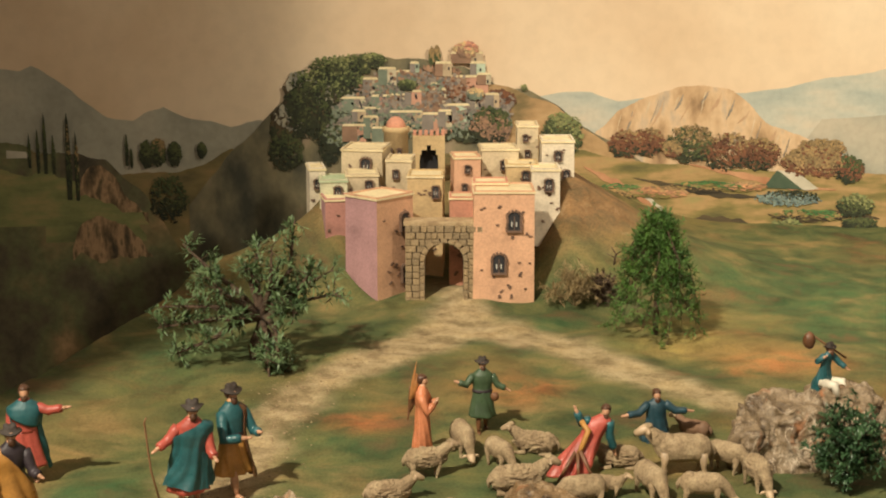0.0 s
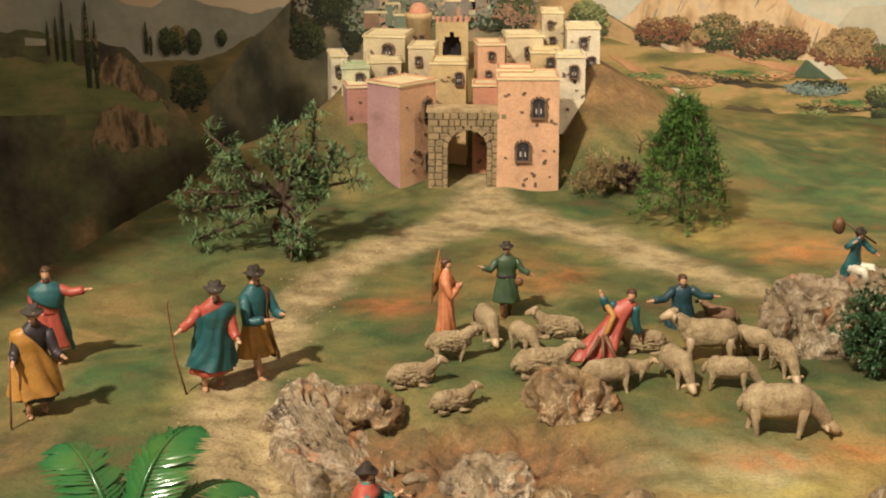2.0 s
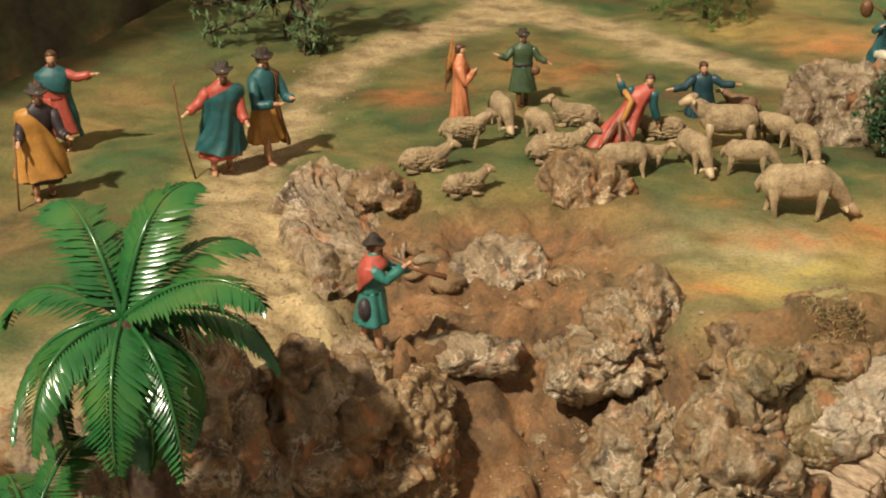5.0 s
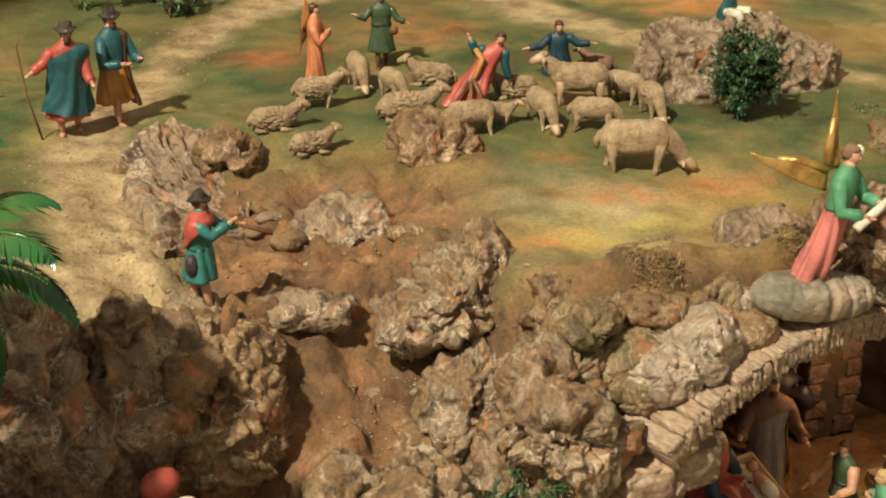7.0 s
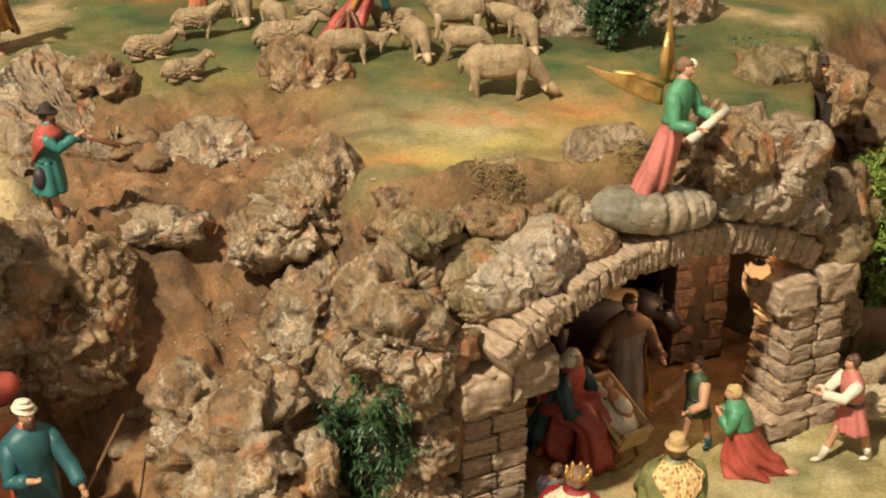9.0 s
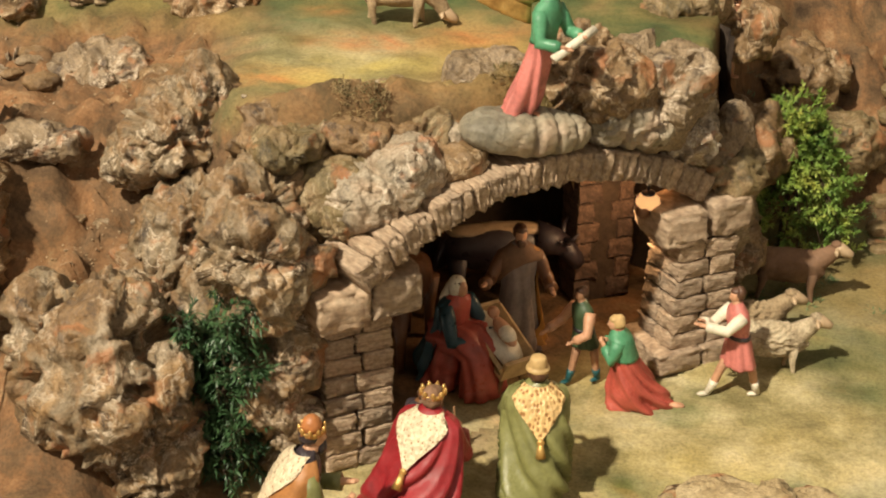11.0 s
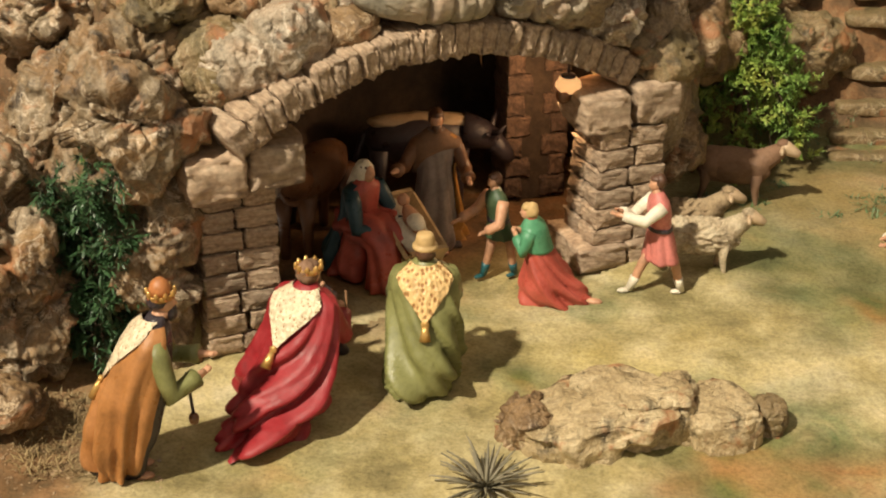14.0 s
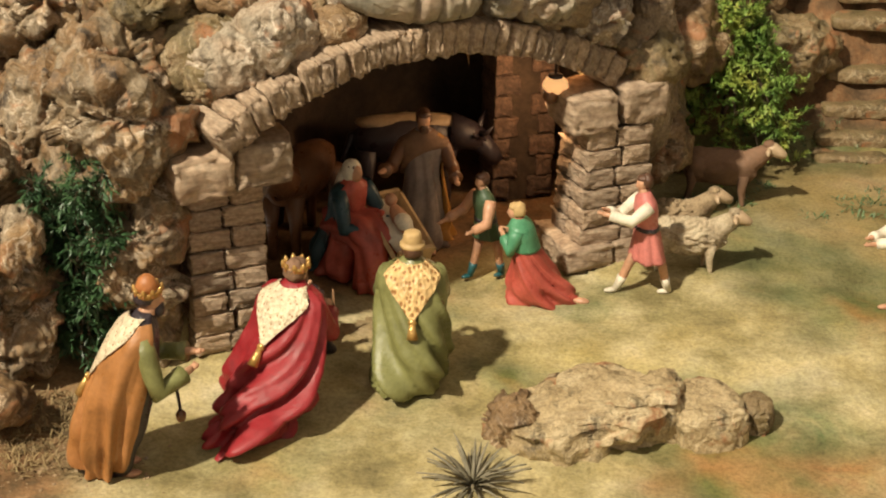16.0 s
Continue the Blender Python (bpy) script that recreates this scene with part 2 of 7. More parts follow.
def ground_material():
    m = bpy.data.materials.new("painted_ground")
    m.use_nodes = True
    nt = m.node_tree
    p = nt.nodes["Principled BSDF"]
    green = ramp(nt, noise_node(nt, 7, 5, 0.6, dist=0.4), [(0.135, 0.088, 0.04), (0.07, 0.096, 0.036), (0.14, 0.14, 0.052), (0.25, 0.185, 0.075)], 0.32, 0.68)
    warm = ramp(nt, noise_node(nt, 3.1, 3, 0.5), [(0, 0, 0), (1, 1, 1)], 0.5, 0.62)

    def attr(n):
        a = nt.nodes.new("ShaderNodeAttribute")
        a.attribute_name = n
        return a.outputs["Fac"]

    col = mix(nt, mix(nt, 1.0, warm, attr("warm"), "MULTIPLY"), green, (0.5, 0.26, 0.09))
    sand = ramp(nt, noise_node(nt, 30, 6, 0.7), [(0.22, 0.155, 0.08), (0.39, 0.295, 0.16), (0.53, 0.42, 0.25)], 0.3, 0.7)
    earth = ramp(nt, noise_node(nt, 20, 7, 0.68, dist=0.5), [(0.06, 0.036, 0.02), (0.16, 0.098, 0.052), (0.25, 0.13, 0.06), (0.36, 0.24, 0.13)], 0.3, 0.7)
    plain = ramp(nt, noise_node(nt, 9, 6, 0.65), [(0.19, 0.155, 0.07), (0.33, 0.27, 0.12), (0.5, 0.42, 0.225), (0.64, 0.55, 0.35)], 0.3, 0.66)
    spots = ramp(nt, noise_node(nt, 4.5, 3, 0.5), [(0, 0, 0), (1, 1, 1)], 0.54, 0.66)
    plain = mix(nt, spots, plain, ramp(nt, noise_node(nt, 6, 4, 0.6), [(0.07, 0.11, 0.035), (0.17, 0.17, 0.055), (0.4, 0.2, 0.07)], 0.4, 0.66))
    col = mix(nt, attr("plain"), col, plain)
    streak = ramp(nt, noise_node(nt, 16, 5, 0.6, dist=0.7), [(0.1, 0.1, 0.1), (1, 1, 1)], 0.36, 0.6)
    for key, hue in (("lush", (0.045, 0.125, 0.045)), ("straw", (0.5, 0.4, 0.12)), ("rust", (0.62, 0.2, 0.07))):
        col = mix(nt, mix(nt, 1.0, streak, attr(key), "MULTIPLY"), col, hue)
    col = mix(nt, attr("earth"), col, earth)
    col = mix(nt, attr("path"), col, sand)
    blot = ramp(nt, noise_node(nt, 15, 4, 0.55, dist=0.3), [(0.72, 0.72, 0.68), (1, 1, 1), (1.1, 1.07, 1)], 0.34, 0.66)
    col = mix(nt, 1.0, col, blot, "MULTIPLY")
    f = ramp(nt, noise_node(nt, 260, 4, 0.7), [(0.66, 0.66, 0.66), (1, 1, 1)], 0.32, 0.58)
    nt.links.new(mix(nt, 1.0, col, f, "MULTIPLY"), p.inputs["Base Color"])
    p.inputs["Roughness"].default_value = 0.88
    p.inputs["Specular IOR Level"].default_value = 0.25
    b = nt.nodes.new("ShaderNodeBump")
    b.inputs["Strength"].default_value, b.inputs["Distance"].default_value = 0.6, 0.003
    nt.links.new(noise_node(nt, 170, 5, 0.65), b.inputs["Height"])
    nt.links.new(b.outputs[0], p.inputs["Normal"])
    return m


GROUND = ground_material()

# ---- mesh building ----


class Shape:
    """Collects surfaces of one mesh; each face carries a material."""

    def __init__(self):
        self.v, self.f, self.m, self.mats = [], [], [], []

    def slot(self, mat):
        if mat not in self.mats:
            self.mats.append(mat)
        return self.mats.index(mat)

    def add(self, verts, faces, mat):
        o, s = len(self.v), self.slot(mat)
        self.v.extend([tuple(map(float, v)) for v in verts])
        for f in faces:
            self.f.append(tuple(o + i for i in f))
            self.m.append(s)

    def loft(self, rings, mat, caps=True, closed=True):
        n = len(rings[0])
        verts = [p for r in rings for p in r]
        faces = []
        for a in range(len(rings) - 1):
            for b in range(n if closed else n - 1):
                c = (b + 1) % n
                faces.append((a * n + b, a * n + c, (a + 1) * n + c, (a + 1) * n + b))
        if caps and closed:
            faces.append(tuple(range(n - 1, -1, -1)))
            faces.append(tuple((len(rings) - 1) * n + b for b in range(n)))
        self.add(verts, faces, mat)

    def tube(self, pts, radii, mat, n=8):
        pts = [Vector(p) for p in pts]
        rings = []
        for k, p in enumerate(pts):
            d = (pts[min(k + 1, len(pts) - 1)] - pts[max(k - 1, 0)]).normalized()
            u = d.orthogonal().normalized() if k == 0 else (u - d * u.dot(d)).normalized()
            w = d.cross(u)
            r = radii[k]
            rings.append([p + u * (r * math.cos(a)) + w * (r * math.sin(a)) for a in [2 * math.pi * i / n for i in range(n)]])
        self.loft(rings, mat)

    def blob(self, c, r, mat, n=10, m=7, turn=None, rough=0.0, seed=0, freq=3.0):
        r = (r,) * 3 if isinstance(r, (int, float)) else r
        rings = []
        for j in range(m + 1):
            th = math.pi * (0.02 + 0.96 * j / m)
            ring = []
            for i in range(n):
                ph = 2 * math.pi * i / n
                ring.append((math.sin(th) * math.cos(ph), math.sin(th) * math.sin(ph), -math.cos(th)))
            rings.append(ring)
        if rough:
            flat = np.array([q for g in rings for q in g])
            flat = flat * (1 + rough * fbm(flat * freq + seed * 7.1, 3, seed))[:, None]
            rings = [[tuple(q) for q in flat[j * n:(j + 1) * n]] for j in range(m + 1)]
        t = turn.to_3x3() if turn else Matrix.Identity(3)
        rings = [[Vector(c) + t @ Vector((q[0] * r[0], q[1] * r[1], q[2] * r[2])) for q in g] for g in rings]
        self.loft(rings, mat)

    def box(self, c, s, mat, turn=None):
        t = turn.to_3x3() if turn else Matrix.Identity(3)
        v = [Vector(c) + t @ Vector((a * s[0] / 2, b * s[1] / 2, d * s[2] / 2)) for a in (-1, 1) for b in (-1, 1) for d in (-1, 1)]
        self.add(v, [(0, 1, 3, 2), (4, 6, 7, 5), (0, 4, 5, 1), (2, 3, 7, 6), (0, 2, 6, 4), (1, 5, 7, 3)], mat)

    def mesh(self, name, smooth=True):
        me = bpy.data.meshes.new(name)
        me.from_pydata(self.v, [], self.f)
        for mt in self.mats:
            me.materials.append(mt)
        me.polygons.foreach_set("material_index", self.m)
        me.polygons.foreach_set("use_smooth", [smooth] * len(self.f))
        me.update()
        return me


def part(name, shape, parent=None, label="", smooth=True):
    ob = new(name, shape.mesh(name, smooth) if isinstance(shape, Shape) else shape)
    if parent:
        ob.parent = parent
    if label:
        ob["label"] = label
    return ob


def thing(name, x, y, z, rz=0, label="", category="", group="", kind="", scale=1.0):
    ob = new(name)
    ob.empty_display_size = 0.02
    ob.matrix_world = pose(x, y, z, 0, 0, rz) @ Matrix.Scale(scale, 4)
    return tagged(ob, label, category, group, kind)


# ---- the ground ----
EDGE_X = (-1.6, -0.45, -0.30, -0.06, -0.02, 0.03, 0.08, 0.12, 0.18, 0.25, 0.30, 0.33, 0.50, 0.66, 0.69, 0.72, 0.76, 0.80, 0.86, 0.98, 1.3)
EDGE_Y = (0.85, 0.92, 1.11, 1.155, 1.17, 1.15, 1.15, 1.19, 1.16, 1.135, 1.145, 1.15, 1.235, 1.33, 1.42, 1.53, 1.64, 1.71, 1.76, 1.78, 1.85)
EDGE_W = (0.20, 0.20, 0.05, 0.03, 0.12, 0.22, 0.22, 0.15, 0.08, 0.05, 0.035, 0.03, 0.03, 0.03, 0.05, 0.08, 0.09, 0.10, 0.14, 0.20, 0.20)
PATH_LINES = (
    ((-0.42, 1.0), (-0.30, 1.16), (-0.17, 1.25), (-0.23, 1.38), (-0.27, 1.50), (-0.28, 1.70), (-0.21, 2.05), (-0.08, 2.27), (0.02, 2.44), (0.03, 2.62)),
    ((0.03, 2.46), (0.20, 2.33), (0.30, 2.15), (0.42, 2.0), (0.62, 1.85), (0.8, 1.72), (1.3, 1.9)),
)


def away(x, y, line):
    best = np.full(x.shape, 9.0)
    for (ax, ay), (bx, by) in zip(line, line[1:]):
        dx, dy = bx - ax, by - ay
        t = np.clip(((x - ax) * dx + (y - ay) * dy) / (dx * dx + dy * dy), 0, 1)
        best = np.minimum(best, np.hypot(x - ax - t * dx, y - ay - t * dy))
    return best


def low(x, y):
    """The height of the lower ground, before the cliff."""
    return 0.07 * (1 - ss(-0.02, 0.2, x)) + 0.03 * (1 - ss(-0.3, -0.1, x))


def height(x, y, rough=True):
    x, y = np.asarray(x, float), np.asarray(y, float)
    p = np.stack([x.ravel(), y.ravel(), 0 * x.ravel()], 1)
    yc, wd = np.interp(x, EDGE_X, EDGE_Y), np.interp(x, EDGE_X, EDGE_W)
    up = ss(0, 1, (y - yc + wd) / (2 * wd))
    base = low(x, y)
    z = base + (0.325 - base) * up
    z = z - 0.06 * np.exp(-(np.abs(x + 0.03) / 0.17) ** 4 - (np.abs(y - 1.34) / 0.19) ** 4)
    hill = np.exp(-(np.abs(x - 0.02) / 0.42) ** 2.6)
    hill = hill * (1 - 0.3 * ss(2.95, 3.08, y))
    hill = hill * (1 - 0.95 * ss(2.70, 2.95, y) * ss(0.18, 0.36, -x))
    z = z + 0.255 * hill * ss(2.52, 2.86, y) * (1 - 0.9 * np.exp(-(np.abs(x - 0.025) / 0.19) ** 6) * (1 - ss(2.80, 3.12, y)))
    z = z - 0.7 * ss(0.0, 0.10, -0.655 + 0.256 * (y - 2.06) - x) * ss(1.2, 1.7, y)
    if rough:
        roof = np.exp(-(np.abs(x - .36 - .6 * (y - 1.18)) / .17) ** 4 - (np.abs(y - 1.185 - .35 * (x - .3)) / .05) ** 4) * ss(.24, .30, z)
        z = z + roof * (.010 * fbm(p * 20, 4, 31, True) + .012 * facets(p * 32, 33) + .006).reshape(x.shape)
        cliff = np.clip(4 * up * (1 - up), 0, 1)
        z = z + (0.006 * fbm(p * 5, 3, 3) + 0.0022 * fbm(p * 26, 3, 5)).reshape(x.shape)
        bowl = np.exp(-(np.abs(x + 0.02) / 0.19) ** 4 - (np.abs(y - 1.3) / 0.24) ** 6)
        z = z + np.maximum(cliff * 0.8, bowl) * (0.017 * fbm(p * 13, 4, 11, True) + 0.019 * facets(p * 20, 12) + 0.010 * facets(p * 47, 15) + 0.003 * fbm(p * 60, 3, 13)).reshape(x.shape)
    return z


GRID_X = np.concatenate([np.arange(-1.6, -0.7, 0.02), np.arange(-0.7, 1.1, 0.0075), np.arange(1.1, 1.9, 0.02)])
GRID_Y = np.concatenate([np.arange(0.3, 0.8, 0.02), np.arange(0.8, 1.7, 0.0065), np.arange(1.7, 3.36, 0.0125)])
GRID_Z = height(*np.meshgrid(GRID_X, GRID_Y))


def at(x, y):
    """The height of the ground sheet at one place."""
    i = min(max(int(np.searchsorted(GRID_X, x)) - 1, 0), len(GRID_X) - 2)
    j = min(max(int(np.searchsorted(GRID_Y, y)) - 1, 0), len(GRID_Y) - 2)
    u = (x - GRID_X[i]) / (GRID_X[i + 1] - GRID_X[i])
    v = (y - GRID_Y[j]) / (GRID_Y[j + 1] - GRID_Y[j])
    a = GRID_Z[j, i] * (1 - u) + GRID_Z[j, i + 1] * u
    b = GRID_Z[j + 1, i] * (1 - u) + GRID_Z[j + 1, i + 1] * u
    return float(a * (1 - v) + b * v)


def sheet(name, xs, ys, heights, keep, shift=0.0):
    X, Y = np.meshgrid(xs, ys)
    Z = heights(X, Y) + shift
    nx, ny = len(xs), len(ys)
    me = bpy.data.meshes.new(name)
    idx = np.arange(nx * ny).reshape(ny, nx)
    quads = np.stack([idx[:-1, :-1], idx[:-1, 1:], idx[1:, 1:], idx[1:, :-1]], -1).reshape(-1, 4)
    mid = [v.ravel()[quads].mean(1) for v in (X, Y, Z)]
    quads = quads[keep(*mid)]
    me.from_pydata(np.stack([X, Y, Z], -1).reshape(-1, 3).tolist(), [], quads.tolist())
    p = np.stack([X.ravel(), Y.ravel(), 0 * X.ravel()], 1)
    x, y, z = p[:, 0], p[:, 1], Z.ravel()
    wob = 0.02 * fbm(p * 10, 3, 21) + 0.006 * fbm(p * 40, 2, 23)
    wide = np.interp(y, (1.2, 1.7, 2.1, 2.5), (0.068, 0.05, 0.042, 0.062))
    d0, d1 = away(X, Y, PATH_LINES[0]).ravel() + wob, away(X, Y, PATH_LINES[1]).ravel() + wob
    path = np.maximum(1 - ss(0.4, 1.5, d0 / wide), 0.9 * (1 - ss(0.3, 1.6, d1 / np.interp(y, (1.7, 2.1, 2.45), (0.036, 0.042, 0.062)))))
    path = path * (1 - np.exp(-((x + 0.02) / 0.1) ** 4 - ((y - 1.36) / 0.12) ** 4))
    path = path * ss(0.2, 0.29, z)
    up = z / 0.325
    bowl = np.exp(-(np.abs(x + 0.01) / 0.19) ** 6) * (1 - ss(1.46, 1.56, y + wob))
    earth = np.maximum(bowl, ss(0.1, 0.35, np.clip(4 * up * (1 - up), 0, 1)) * (y < 2))
    earth = np.maximum(earth, 0.9 * (1 - ss(0.20, 0.27, x + wob)) * (1 - ss(1.0, 1.15, y)))
    earth = np.maximum(earth, (0.4 + 0.4 * ss(0, 0.2, x)) * ss(0.36, 0.47, z + wob) * (y > 2.4))
    earth = np.maximum(earth, 0.85 * np.exp(-((x - 0.32) / 0.14) ** 4 - ((y - 1.175) / 0.06) ** 4))
    earth = np.maximum(earth, 0.6 * np.exp(-((x + wob + .56) / .13) ** 4 - ((y + wob - 1.42) / .11) ** 4))
    plain = (1 - ss(0.05, 0.2, z)) * (y < 2)
    plain = plain * (1 - 0.75 * ss(0.70, 0.84, x + wob) * ss(1.16, 1.34, y + wob))
    plain = np.maximum(plain, 0.75 * np.exp(-((x - 0.29) / 0.15) ** 2 - ((y - 1.36) / 0.13) ** 2))
    def patches(spots):
        out = 0 * x
        for px, py, rx, ry, k in spots:
            out = np.maximum(out, k * np.exp(-((x + 2 * wob - px) / rx) ** 2 - ((y + wob - py) / ry) ** 2))
        return out

    rust = patches(((.309, 1.405, .05, .03, .9), (.208, 1.28, .05, .03, .7), (.435, 1.441, .05, .035, .7), (-.085, 1.925, .05, .05, .6), (.098, 2.05, .06, .06, .6), (.54, 2.2, .10, .08, .5), (.84, .945, .06, .03, .45), (.28, 1.53, .04, .02, .5)))
    straw = patches(((.246, 1.285, .07, .035, .9), (.337, 1.345, .07, .04, .8), (.45, 1.40, .06, .05, .5), (.40, 2.35, .10, .12, .5), (-.34, 1.62, .06, .12, .35), (.63, 1.10, .16, .06, .35)))
    lush = patches(((-.433, 1.647, .06, .05, .8), (.217, 2.47, .06, .04, .8), (-.15, 1.80, .07, .12, .4), (.807, 1.005, .07, .05, .8), (.42, 1.58, .10, .05, .6), (.28, 1.52, .06, .05, .4), (-.42, 2.2, .14, .22, .5), (.66, 2.45, .2, .12, .5), (.66, 1.22, .05, .05, .5), (.10, 1.62, .2, .05, .4), (.75, 2.6, .25, .25, .6), (.5, 2.75, .12, .12, .4)))
    for key, val in (("rust", rust), ("straw", straw), ("lush", lush), ("warm", 0.15 + 0.2 * ss(-0.1, 0.3, x) * (1 - ss(2.3, 2.6, y)) + 0.8 * np.exp(-((x - 0.29) / 0.14) ** 2 - ((y - 1.43) / 0.09) ** 2)), ("path", path), ("earth", earth * (1 - path)), ("plain", plain)):
        a = me.attributes.new(key, "FLOAT", "POINT")
        a.data.foreach_set("value", np.clip(val, 0, 1).astype(np.float32))
    me.polygons.foreach_set("use_smooth", [True] * len(quads))
    me.materials.append(GROUND)
    return new(name, me)


def mouth(x, y, z):
    """Where the cliff is open under the stone arch."""
    yc, wd = np.interp(x, EDGE_X, EDGE_Y), np.interp(x, EDGE_X, EDGE_W)
    return (x > 0.285) & (x < 0.668) & (np.abs(y - yc) < wd + 0.012) & (z < 0.27)


ground = sheet("ground", GRID_X, GRID_Y, lambda x, y: GRID_Z, lambda x, y, z: ~mouth(x, y, z))
tagged(ground, "painted model ground of green meadow, brown earth and sandy path", "ground", kind="structure")
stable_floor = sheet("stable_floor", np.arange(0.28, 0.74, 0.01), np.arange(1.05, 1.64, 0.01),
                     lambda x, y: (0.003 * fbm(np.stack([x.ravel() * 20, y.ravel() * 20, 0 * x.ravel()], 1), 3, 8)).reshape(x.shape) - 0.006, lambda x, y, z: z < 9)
# the floor turns to the darker brown earth colour behind the arch line
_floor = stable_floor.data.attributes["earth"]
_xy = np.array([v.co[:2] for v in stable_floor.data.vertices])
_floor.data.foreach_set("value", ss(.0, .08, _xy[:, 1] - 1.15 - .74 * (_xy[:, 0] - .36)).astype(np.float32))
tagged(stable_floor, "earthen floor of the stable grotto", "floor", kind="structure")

# ---- rocks ----
_ICO = {}


def ico(level):
    if level not in _ICO:
        bm = bmesh.new()
        bmesh.ops.create_icosphere(bm, subdivisions=level, radius=1)
        _ICO[level] = (np.array([v.co for v in bm.verts]), [tuple(v.index for v in f.verts) for f in bm.faces])
        bm.free()
    return _ICO[level]


def rock_mesh(name, size, seed, mat, level=5, rough=1.0, pits=1.0, flutes=0.0, flat=0.0, strata=0.0, boxy=1.0, splits=()):
    """A lump of cork-like rock: broad knobs, ridges and holes of real size."""
    v, f = ico(level)
    if boxy < 1:
        v = np.sign(v) * np.abs(v) ** boxy
        v = v / np.maximum(1, np.linalg.norm(v, axis=1) / 1.25)[:, None]
    q = v * np.array(size)
    n = v / np.array(size)
    n = n / np.linalg.norm(n, axis=1)[:, None]
    m = min(size)
    o = seed * 3.71
    bend = q + 0.16 * m * np.stack([fbm(q * (2.2 / m) + o + 9 * k, 2, seed + k) for k in range(3)], 1)
    d = rough * m * (0.3 * fbm(q * (0.7 / m) + o, 2, seed) + 0.26 * facets(bend * (1.0 / m) + o, seed) + 0.09 * facets(bend * (2.4 / m) + o, seed + 3))
    # sharp crests at two real sizes, and a few holes
    crest = q + 0.010 * np.stack([vnoise(q * 40 + o + 5 * k, seed + 70 + k) for k in range(3)], 1)
    fine = min(1.0, m / 0.04) * min(1.0, rough * 1.25)
    d = d + fine * (0.0058 * fbm(crest * 26 + o, 2, seed + 9, True) + 0.0027 * fbm(crest * 80 + o, 3, seed + 31, True))
    d = d - pits * m * 0.5 * ss(0.36, 0.56, fbm(bend * (1.5 / m) + o * 1.3, 3, seed + 20))
    if strata:
        # worn beds that step back one over another
        w = q[:, 2] / strata + 0.6 * fbm(q * (1.2 / m) + o, 2, seed + 60)
        d = d + 0.09 * m * (np.abs(((w + 0.5) % 1.0) - 0.5) * 2) ** 0.5 * (np.abs(n[:, 2]) < 0.8) - 0.05 * m
    if flutes:
        w = q[:, 0] * 1.0 + 0.35 * q[:, 2] + 0.012 * fbm(q * 30, 2, seed + 5)
        d = d + flutes * np.sin(w * 230 + 5 * fbm(q * 24 + o, 3, seed + 6)) * (.4 + .6 * ss(-.3, .4, fbm(q * 30 + o, 2, seed + 8)))
    for at_x in splits:
        # a deep worn joint across the lump
        off = q[:, 0] - at_x * size[0] + 0.12 * m * fbm(q * (1.1 / m) + o + 40 * at_x, 2, seed + 90)
        d = d - 0.26 * m * np.exp(-(off / (0.11 * m)) ** 2)
    q = q + n * d[:, None]
    if flat:
        h = size[2] * flat
        q[:, 2] = np.where(q[:, 2] > h, h + (q[:, 2] - h) * 0.3, q[:, 2])
    s = Shape()
    s.add(q, f, mat)
    return s.mesh(name)


def rock(x, y, z, size, seed, mat, label, rz=0, level=6, name="rock", rx=0, ry=0, **kw):
    ob = new(name, rock_mesh(name, size, seed, mat, level, **kw))
    ob.matrix_world = pose(x, y, z, rx, ry, rz)
    return tagged(ob, label, "rock")


# ---- backdrop ----
SKY = surf("painted_sky", [(0.5, 0.34, 0.2), (0.66, 0.5, 0.33), (0.74, 0.6, 0.42)], 1.3, 0.06, 30, 0.8, lo=0.25, hi=0.7)


def wall_y(x):
    return 3.36 - 0.10 * np.maximum(0, np.abs(x - 0.1) - 0.5) ** 2


def build_backdrop():
    s = Shape()
    xs = np.linspace(-2.2, 2.4, 60)
    s.loft([[(x, wall_y(x), z) for x in xs] for z in (-0.6, 0.3, 1.2, 2.0)] , SKY, closed=False)
    s.loft([[(x, wall_y(x) + 0.03, z) for x in xs[::-1]] for z in (-0.6, 2.0)], SKY, closed=False)
    return tagged(part("backdrop", s), "painted canvas backdrop with a warm hazy sky", "backdrop", kind="structure")


backdrop = build_backdrop()


def painted(name, line, low, mats, lift, seed, jag=0.012, freq=14, label=""):
    """A painted form on the canvas: its upper outline as (x, z) corners, filled down to the height low."""
    x = np.arange(line[0][0], line[-1][0], 0.006)
    z = np.interp(x, [p[0] for p in line], [p[1] for p in line])
    z = z + jag * fbm(np.stack([x * freq, 0 * x, 0 * x], 1), 4, seed)
    s = Shape()
    s.loft([[(a, wall_y(a) - lift, low + (b - low) * k) for a, b in zip(x, z)] for k in (0, 0.5, 1)], mats, closed=False)
    return part(name, s, backdrop, label)


def tone(name, cols, scale=9, stretch=(1, 1, 1), fine=.1):
    return surf("paint_" + name, cols, scale, fine, 70, .8, stretch=stretch)


